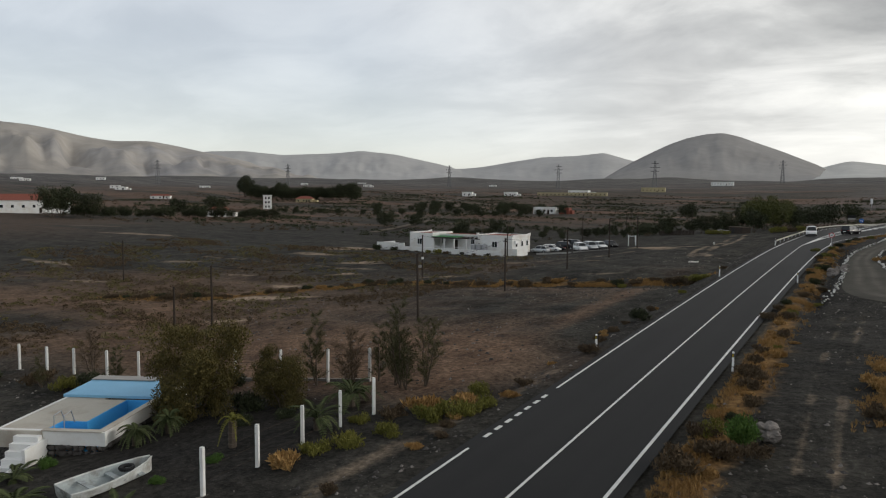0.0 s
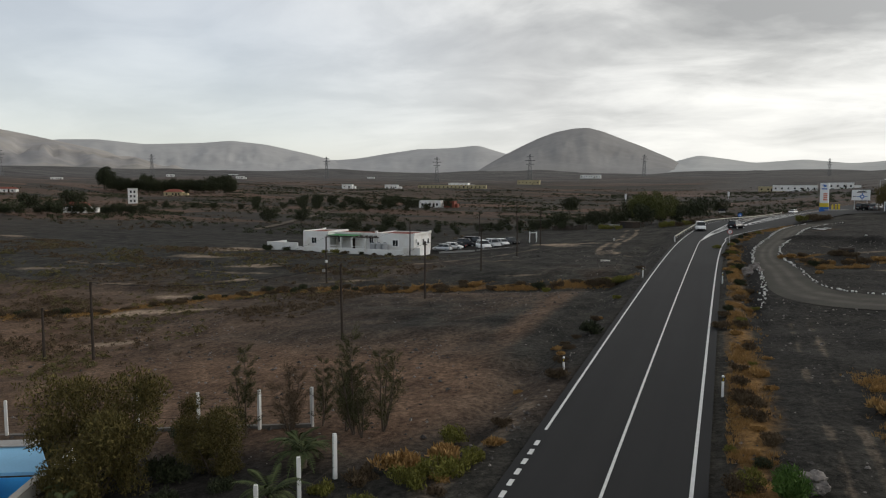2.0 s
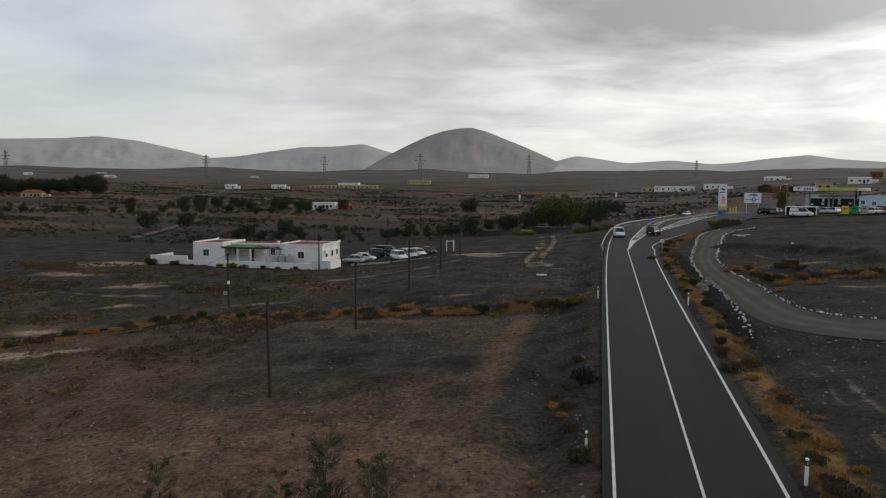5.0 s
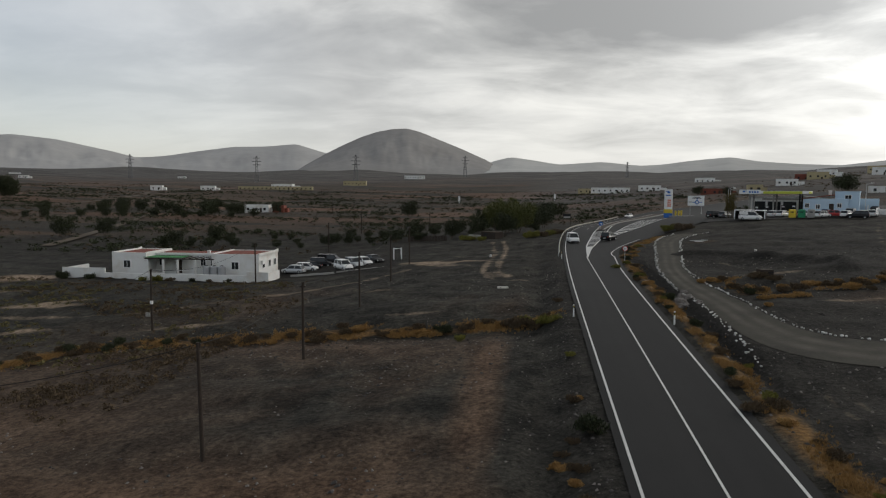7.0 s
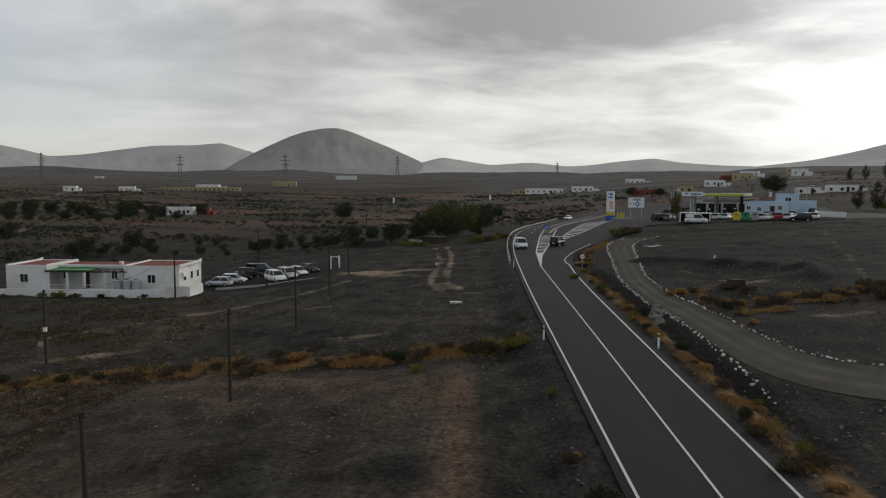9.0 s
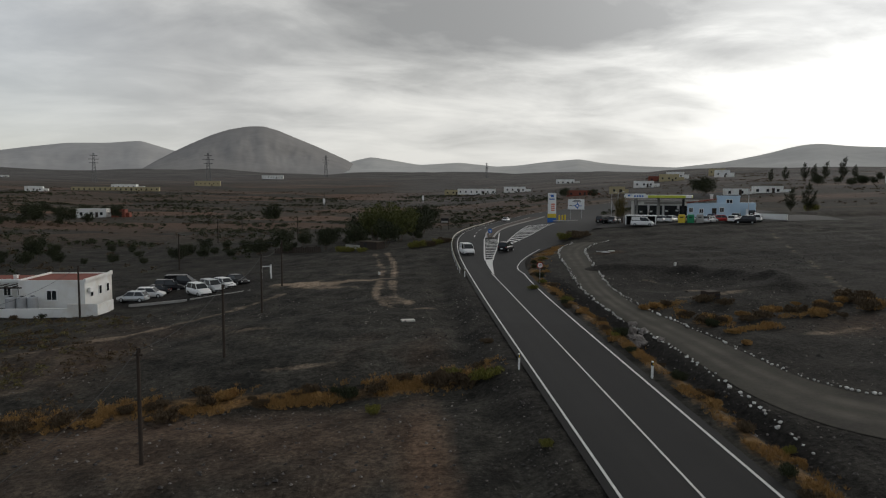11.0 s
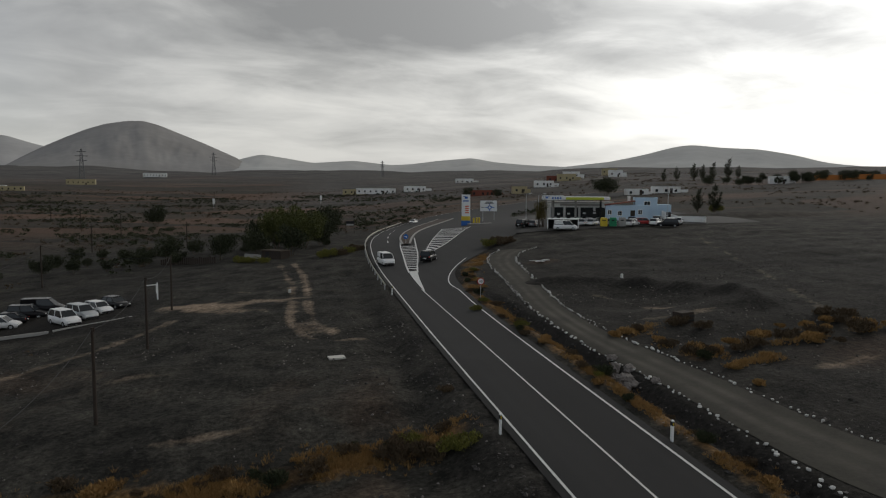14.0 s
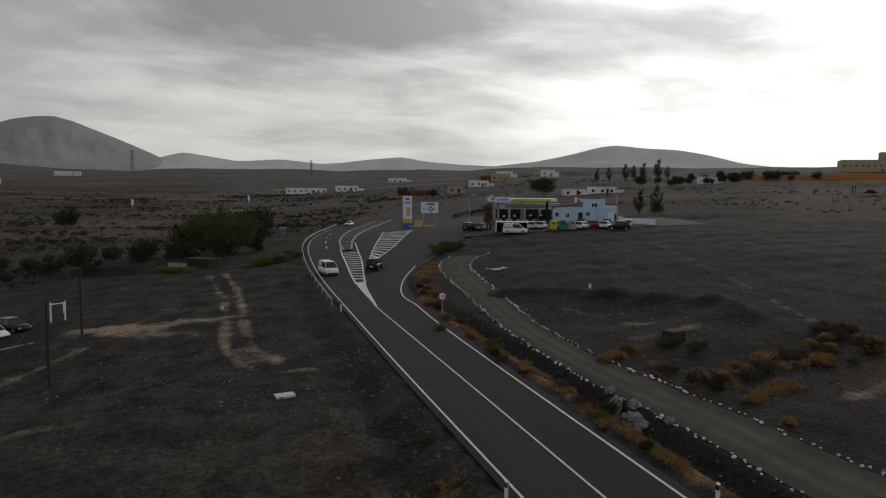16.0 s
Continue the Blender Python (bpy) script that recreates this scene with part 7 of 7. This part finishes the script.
    for kind, col, words, r, b, turn in (("van", "white", "white minibus parked before the open shed", -1.0, -22.4, 0), ("hatchback", "white", "white car waiting beside the pumps", 4.0, -14.5, 70), ("hatchback", "white", "white car parked on the forecourt", 2.2, -14.2, 75), ("hatchback", "silver", "silver car parked behind the bins", 7.6, -13.8, 80),
                                         ("hatchback", "white", "white hatchback parked in the row", 11.3, -15.6, 60), ("hatchback", "red", "small red car parked in the row", 13.5, -13.4, 20), ("sedan", "blue", "dark blue car parked before the blue house", 11.6, -9.5, 80), ("hatchback", "white", "white hatchback parked in the row", 15.6, -14.6, 70),
                                         ("suv", "grey", "dark grey car parked in the row", 16.2, -11.5, 80), ("hatchback", "white", "white car parked in the row", 18.6, -13.5, 78), ("suv", "black", "black estate car parked across the row", 17.5, -18.2, 176), ("hatchback", "white", "white car parked by the wall", 20.0, -12.4, 80),
                                         ("suv", "black", "black car parked under the dark tree", -9.3, -15, 60), ("hatchback", "grey", "dark grey car parked under the dark tree", -7.2, -14.6, 70), ("van", "white", "white van parked behind the blue house", 18.0, 12.0, 0), ("sedan", "black", "black car parked behind the blue house", 20.2, 8.0, 80)):
        x, y = at_station(r, b)
        park(kind, col, words, x, y, S_TURN + turn, C, "van" if kind == "van" else "car")
    for r, b, sz in ((-6.2, -16.6, 0.5), (-5.6, -15.6, 0.55)):
        x, y = at_station(r, b)
        drop(P_TAM[1], x, y, sz * 2.0, 30, "trees by the filling station")


filling_station()

# vehicles on the road
park("van", "white", "white delivery van driving on the asphalt road", -10.9, 144.0, -84, "vehicles on the road", "van")
park("suv", "black", "black car driving on the asphalt road", -4.6, 144.0, 62, "vehicles on the road")
park("hatchback", "white", "white car driving on the far bend", 14.0, 257.0, 236, "vehicles on the road")


def rubble():
    ob = thing("plank_pile", "pile of broken white boards beside the track", "boards", (8.2, 132.4, G(8.2, 132.4)), 20)
    for k, (x, y, r, t) in enumerate(((0, 0, 10, 8), (0.5, 0.3, 60, -6), (-0.4, 0.4, 110, 5), (0.2, -0.5, 150, 10), (0.9, -0.1, 30, 0))):
        b = part("board", boxes(((0, 0, 0), (1.7, 0.28, 0.05))), WHITE_PAINT, ob)
        b.matrix_basis = pose(x, y, 0.22 + 0.06 * k, t, 4, r)
    for x, y in ((12.0, 116.6), (-24.6, 127.2)):
        t = thing("marker_stone", "small whitewashed marker stone on dark gravel", "stone", (x, y, G(x, y)), 30, "marker stones")
        part("block", boxes(((0, 0, 0.2), (0.3, 0.22, 0.5)), bevel=0.06), WHITE_STONE, t)
    b = thing("wooden_crate", "dark weathered crate among dry grass", "crate", (6.6, 95.6, G(6.6, 95.6)), 15)
    part("box", boxes(((0, 0, 0.4), (1.4, 1.0, 0.9)), bevel=0.03), DARK_WOOD, b)
    part("slat", boxes(((0, -0.53, 0.55), (1.4, 0.05, 0.14)), ((0, -0.53, 0.2), (1.4, 0.05, 0.14))), BLACK, b)


rubble()


def island_sign():
    x, y = -3.6, 169.2
    ob = thing("median_sign", "round blue traffic sign on the raised median", "road sign", (x, y, G(x, y) + 0.2), 5)
    part("post", tubes(((0, 0.04, -0.1), (0, 0.04, 1.2), 0.04, 0.04, 8)), STEEL, ob)
    part("disc", tubes(((0, 0, 1.2), (0, -0.03, 1.2), 0.45, 0.45, 24)), BLUE_PAINT, ob)
    part("arrow", boxes(((0, -0.04, 1.2), (0.5, 0.02, 0.1)), ((0.14, -0.04, 1.1), (0.1, 0.02, 0.28))), WHITE_PAINT, ob)
    x, y = -1.5, 236.0
    b = thing("bus_stop_board", "dark framed board on posts by the bend", "sign", (x - 6, y, G(x - 6, y)), -5)
    for s in (-1.1, 1.1):
        part("post", tubes(((s, 0, -0.1), (s, 0, 3.6), 0.07, 0.07, 8)), DARK_WOOD, b)
    part("panel", boxes(((0, 0, 2.9), (2.2, 0.08, 1.2))), BLACK, b)
    part("face", boxes(((0, -0.06, 2.5), (2.0, 0.04, 0.5))), CONCRETE, b)


island_sign()


# ---- far houses, pylons and walls ----
def far_house(x, y, w, d, h, turn, wall, words, roof=None, wings=True, category="house"):
    ob = thing("house", words, category, (x, y, G(x, y) - 0.4), turn, "houses on the plain")
    part("wall", boxes(((0, 0, h / 2), (w, d, h))), wall, ob)
    if roof:
        bm = bmesh.new()
        v = [bm.verts.new(p) for p in ((-w / 2 - 0.4, -d / 2 - 0.4, h), (w / 2 + 0.4, -d / 2 - 0.4, h), (w / 2 + 0.4, d / 2 + 0.4, h), (-w / 2 - 0.4, d / 2 + 0.4, h), (-w / 2 + d * 0.3, 0, h + 0.22 * d), (w / 2 - d * 0.3, 0, h + 0.22 * d))]
        for f in ((0, 1, 5, 4), (1, 2, 5), (2, 3, 4, 5), (3, 0, 4), (3, 2, 1, 0)):
            bm.faces.new([v[i] for i in f])
        part("roof", bm, roof, ob)
    else:
        part("parapet", boxes(((0, -d / 2 + 0.1, h + 0.2), (w, 0.2, 0.5)), ((0, d / 2 - 0.1, h + 0.2), (w, 0.2, 0.5)), ((w / 2 - 0.1, 0, h + 0.2), (0.2, d - 0.4, 0.5)), ((-w / 2 + 0.1, 0, h + 0.2), (0.2, d - 0.4, 0.5))), wall, ob)
    if wings:
        part("wing", boxes(((w * 0.5 + w * 0.14, d * 0.1, h * 0.36), (w * 0.28, d * 0.7, h * 0.72))), wall, ob)
    n = max(1, int(w / 3.5))
    for k in range(n):
        part("window", boxes((((k + 0.5) / n * w - w / 2, -d / 2 - 0.02, h * 0.55), (1.0, 0.08, 1.1))), GLASS, ob)
    part("door", boxes(((w * 0.18, -d / 2 - 0.03, 1.3), (1.0, 0.08, 2.0))), DARK_WOOD, ob)


W, O = "small white house on the dry plain", "ochre farm building on the dry plain"
for x, y, w, d, h, turn, wall, words, roof in (
    (-141, 318, 11, 7, 3.2, 8, WHITE_WALL, "white house with a rust-red annexe on the plain", None), (-131, 318, 5, 6, 3.0, 8, TERRACOTTA, "rust-red annexe beside the white house", None),
    (-302, 150, 34, 12, 5.5, 62, WHITE_WALL, "long white building with a terracotta roof", TERRACOTTA), (-236, 196, 9, 7, 3.0, 40, WHITE_WALL, "white house with an orange tiled roof", TERRACOTTA), (-334, 350, 11, 8, 3.0, 30, OCHRE, "ochre house with an orange tiled roof", TERRACOTTA),
    (-424, 302, 22, 9, 4, 40, WHITE_WALL, "long white house with a red roof", TERRACOTTA), (-560, 360, 16, 9, 4.5, 40, WHITE_WALL, W, None), (-640, 405, 15, 9, 4.5, 45, WHITE_WALL, W, None), (-270, 534, 11, 8, 4, 20, WHITE_WALL, W, None),
    (-314, 536, 9, 7, 3.5, 20, WHITE_WALL, W, None), (-207, 745, 24, 14, 5, 10, OCHRE, O, None), (-225, 560, 60, 4, 2.6, 8, OCHRE, "long ochre farm wall on the plain", None), (-230, 590, 18, 9, 4, 8, WHITE_WALL, W, None), (-196, 1060, 30, 12, 5, 5, WHITE_WALL, W, None),
    (-420, 418, 14, 8, 4, 30, WHITE_WALL, W, None), (-480, 470, 16, 9, 4, 30, WHITE_WALL, W, None), (-620, 776, 18, 10, 5, 30, WHITE_WALL, W, None), (-560, 1040, 20, 10, 5, 20, WHITE_WALL, W, None), (-1150, 562, 26, 12, 6, 50, WHITE_WALL, W, None), (-1050, 640, 22, 12, 6, 50, WHITE_WALL, W, None),
    (-900, 800, 24, 12, 6, 40, WHITE_WALL, W, None), (-860, 900, 20, 12, 6, 40, WHITE_WALL, W, None), (-780, 960, 26, 12, 6, 40, WHITE_WALL, W, None), (-1000, 500, 22, 10, 6, 50, WHITE_WALL, W, None), (-700, 560, 20, 10, 5, 45, WHITE_WALL, W, None),
    (35, 508, 26, 9, 3.5, -5, WHITE_WALL, "long white sheds beyond the bend", None), (60, 500, 14, 9, 3.5, -5, WHITE_WALL, W, None), (20, 520, 12, 8, 3.2, -5, OCHRE, O, None), (72, 380, 13, 7, 2.8, -12, TERRACOTTA, "dark red shop building beyond the station", None), (90, 376, 7, 7, 3.2, -12, OCHRE, "ochre shop building beyond the station", None),
    (120, 420, 11, 7, 3.4, -18, WHITE_WALL, W, None), (150, 480, 9, 7, 4, -20, TERRACOTTA, "faded red house in the village", None), (155, 470, 12, 9, 5, -20, OCHRE, "ochre house in the village", None), (113, 300, 9, 7, 2.2, -25, WHITE_WALL, "white flat-roofed house behind the station", None), (126, 300, 11, 7, 2.6, -25, WHITE_WALL, "white flat-roofed house behind the station", None),
    (208, 336, 9, 6, 3.4, -30, WHITE_WALL, "white flat-roofed hut on the slope", None), (405, 412, 36, 18, 8, -40, OCHRE, "large ochre building on the slope", None), (432, 420, 10, 10, 13, -40, OCHRE, "ochre tower block on the slope", None), (205, 500, 10, 8, 5, -25, WHITE_WALL, W, None), (180, 520, 12, 8, 5, -25, WHITE_WALL, W, None), (230, 560, 12, 8, 5, -25, OCHRE, O, None), (110, 560, 14, 8, 4, -15, WHITE_WALL, W, None)):
    k = 0.6 if x < -400 else 1.0
    far_house(x, y, w * k, d * k, h * k, turn, wall, words, roof, w < 20)


def tower():
    x, y = -273, 258
    ob = thing("water_tower", "square white three-storey tower on the plain", "tower", (x, y, G(x, y) - 0.3), 45)
    part("wall", boxes(((0, 0, 3.7), (4.2, 4.2, 7.4)), bevel=0.05), WHITE_WALL, ob)
    part("cornice", boxes(((0, 0, 7.45), (4.7, 4.7, 0.3))), WHITE_WALL, ob)
    for z in (1.6, 3.8, 6.0):
        for k in (-0.8, 0.8):
            part("window", boxes(((k, -2.12, z), (0.8, 0.08, 1.1))), GLASS, ob)


tower()


def pylon(x, y, h, turn):
    ob = thing("pylon", "grey lattice power pylon on the far plain", "pylon", (x, y, G(x, y) - 1), turn, "power pylons")
    steel = bpy.data.materials.get("pylon_steel") or surface("pylon_steel", (0.16, 0.16, 0.165), 0.6, 0.3)
    bw, tw, n = h * 0.075, h * 0.018, 9
    for sx in (-1, 1):
        for sy in (-1, 1):
            part("leg", tubes(((sx * bw, sy * bw, 0), (sx * tw, sy * tw, h), 0.28, 0.16, 5)), steel, ob)
    bm = bmesh.new()
    for k in range(n):
        z0, z1 = h * k / n, h * (k + 1) / n
        w0, w1 = bw + (tw - bw) * k / n, bw + (tw - bw) * (k + 1) / n
        for s in (-1, 1):
            tube(bm, (-w0, s * w0, z0), (w1, s * w1, z1), 0.12, 0.12, 4), tube(bm, (w0, s * w0, z0), (-w1, s * w1, z1), 0.12, 0.12, 4)
            tube(bm, (s * w0, -w0, z0), (s * w1, w1, z1), 0.12, 0.12, 4)
    part("bracing", bm, steel, ob)
    for z, w in ((0.68, 0.13), (0.80, 0.16), (0.92, 0.11)):
        part("crossarm", boxes(((0, 0, h * z), (2 * w * h, 0.5, 0.6))), steel, ob)


for x, y, h in ((-208, 752, 34), (-352, 830, 34), (-905, 640, 40), (-125, 1120, 36), (-560, 900, 34), (-760, 760, 34), (150, 1300, 30)):
    pylon(x, y, h, 20)
for line, w in ((((-126, 160), (-133, 180), (-149, 224), (-175, 286), (-198, 346), (-232, 372)), 2.6), (((-250, 392), (-262, 413), (-285, 470), (-307, 522), (-300, 560)), 4.0), (((-330, 352), (-290, 342), (-253, 337), (-250, 372), (-216, 374), (-197, 383), (-150, 392)), 4.0), (((-30, 336), (-8, 333), (10, 326), (26, 315)), 4.0)):
    tagged(solid("far_track", *ribbon(line, w, 0.3, 6.0), FAR_DIRT), "pale dirt road across the dry plain", "track", kind="structure")


def shack():
    ob = thing("shack", "dark board shack under the trees", "shack", (-26.6, 165.2, G(-26.6, 165.2) - 0.1), -42)
    part("wall", boxes(((0, 0, 0.7), (4.2, 2.2, 1.4))), DARK_WOOD, ob)
    part("roof", boxes(((0, 0, 1.46), (4.5, 2.5, 0.1))), BARK, ob, "dull board roof")
    part("door", boxes(((-0.8, -1.12, 0.65), (0.8, 0.06, 1.2))), BLACK, ob)
    low = thing("garden_wall", "low whitewashed wall beside the shack", "wall", (-30.4, 166.8, G(-30.4, 166.8) - 0.1), -42)
    part("wall", boxes(((0, 0, 0.45), (3.6, 0.25, 1.0)), bevel=0.03), CONCRETE, low)
    pen = thing("board_fence", "dark uneven board fence of an animal pen", "fence", (0, 0, 0))
    rng = random.Random(31)
    for k in range(26):
        x, y = -45.4 + k * 0.36, 169.4 - k * 0.18
        part("board", boxes(((x, y, G(x, y) + 0.55), (0.3, 0.06, 1.2 + rng.uniform(-0.25, 0.25)), -26)), DARK_WOOD, pen)


shack()
wall = thing("long_wall", "long orange wall across the dark slope", "wall", (0, 0, 0), kind="structure")
for k in range(7):
    x, y = 236 + k * 18.5, 345 - k * 9.0
    part("wall", boxes(((x + 9, y - 4.4, G(x + 9, y - 4.4) + 1.2), (20.8, 0.4, 3.6), -26)), ORANGE_WALL, wall)
g = thing("carport", "dark carport with a pale roof on the slope", "carport", (200, 240, G(200, 240)), -40)
part("roof", boxes(((0, 0, 3.2), (12, 6, 0.25))), OCHRE, g)
for x, y in ((-5.5, -2.6), (5.5, -2.6), (-5.5, 2.6), (5.5, 2.6)):
    part("post", boxes(((x, y, 1.5), (0.25, 0.25, 3.3))), DARK_WOOD, g)
park("suv", "black", "black off-road car under the carport", 199, 239, -40, "cars under the carport")
for x, y in ((-59, 406), (-5, 436)):
    b = thing("roadside_sign", "small white sign board on the plain", "sign", (x, y, G(x, y)), 0, "white panels")
    part("post", boxes(((0, 0.2, 1.5), (0.25, 0.2, 3.0))), STEEL, b)
    part("panel", boxes(((0, 0, 3.3), (1.1, 0.15, 2.7)), bevel=0.03), WHITE_PAINT, b)


for proto in (*P_BROWN, *P_DARK, *P_OLIVE, *P_GREEN, *P_STRAW, *P_TAM, *P_PLUME, *P_PINE, P_SPARSE, P_BIG, *P_TREE, *P_CROWN, *P_TALL):
    discard(proto)
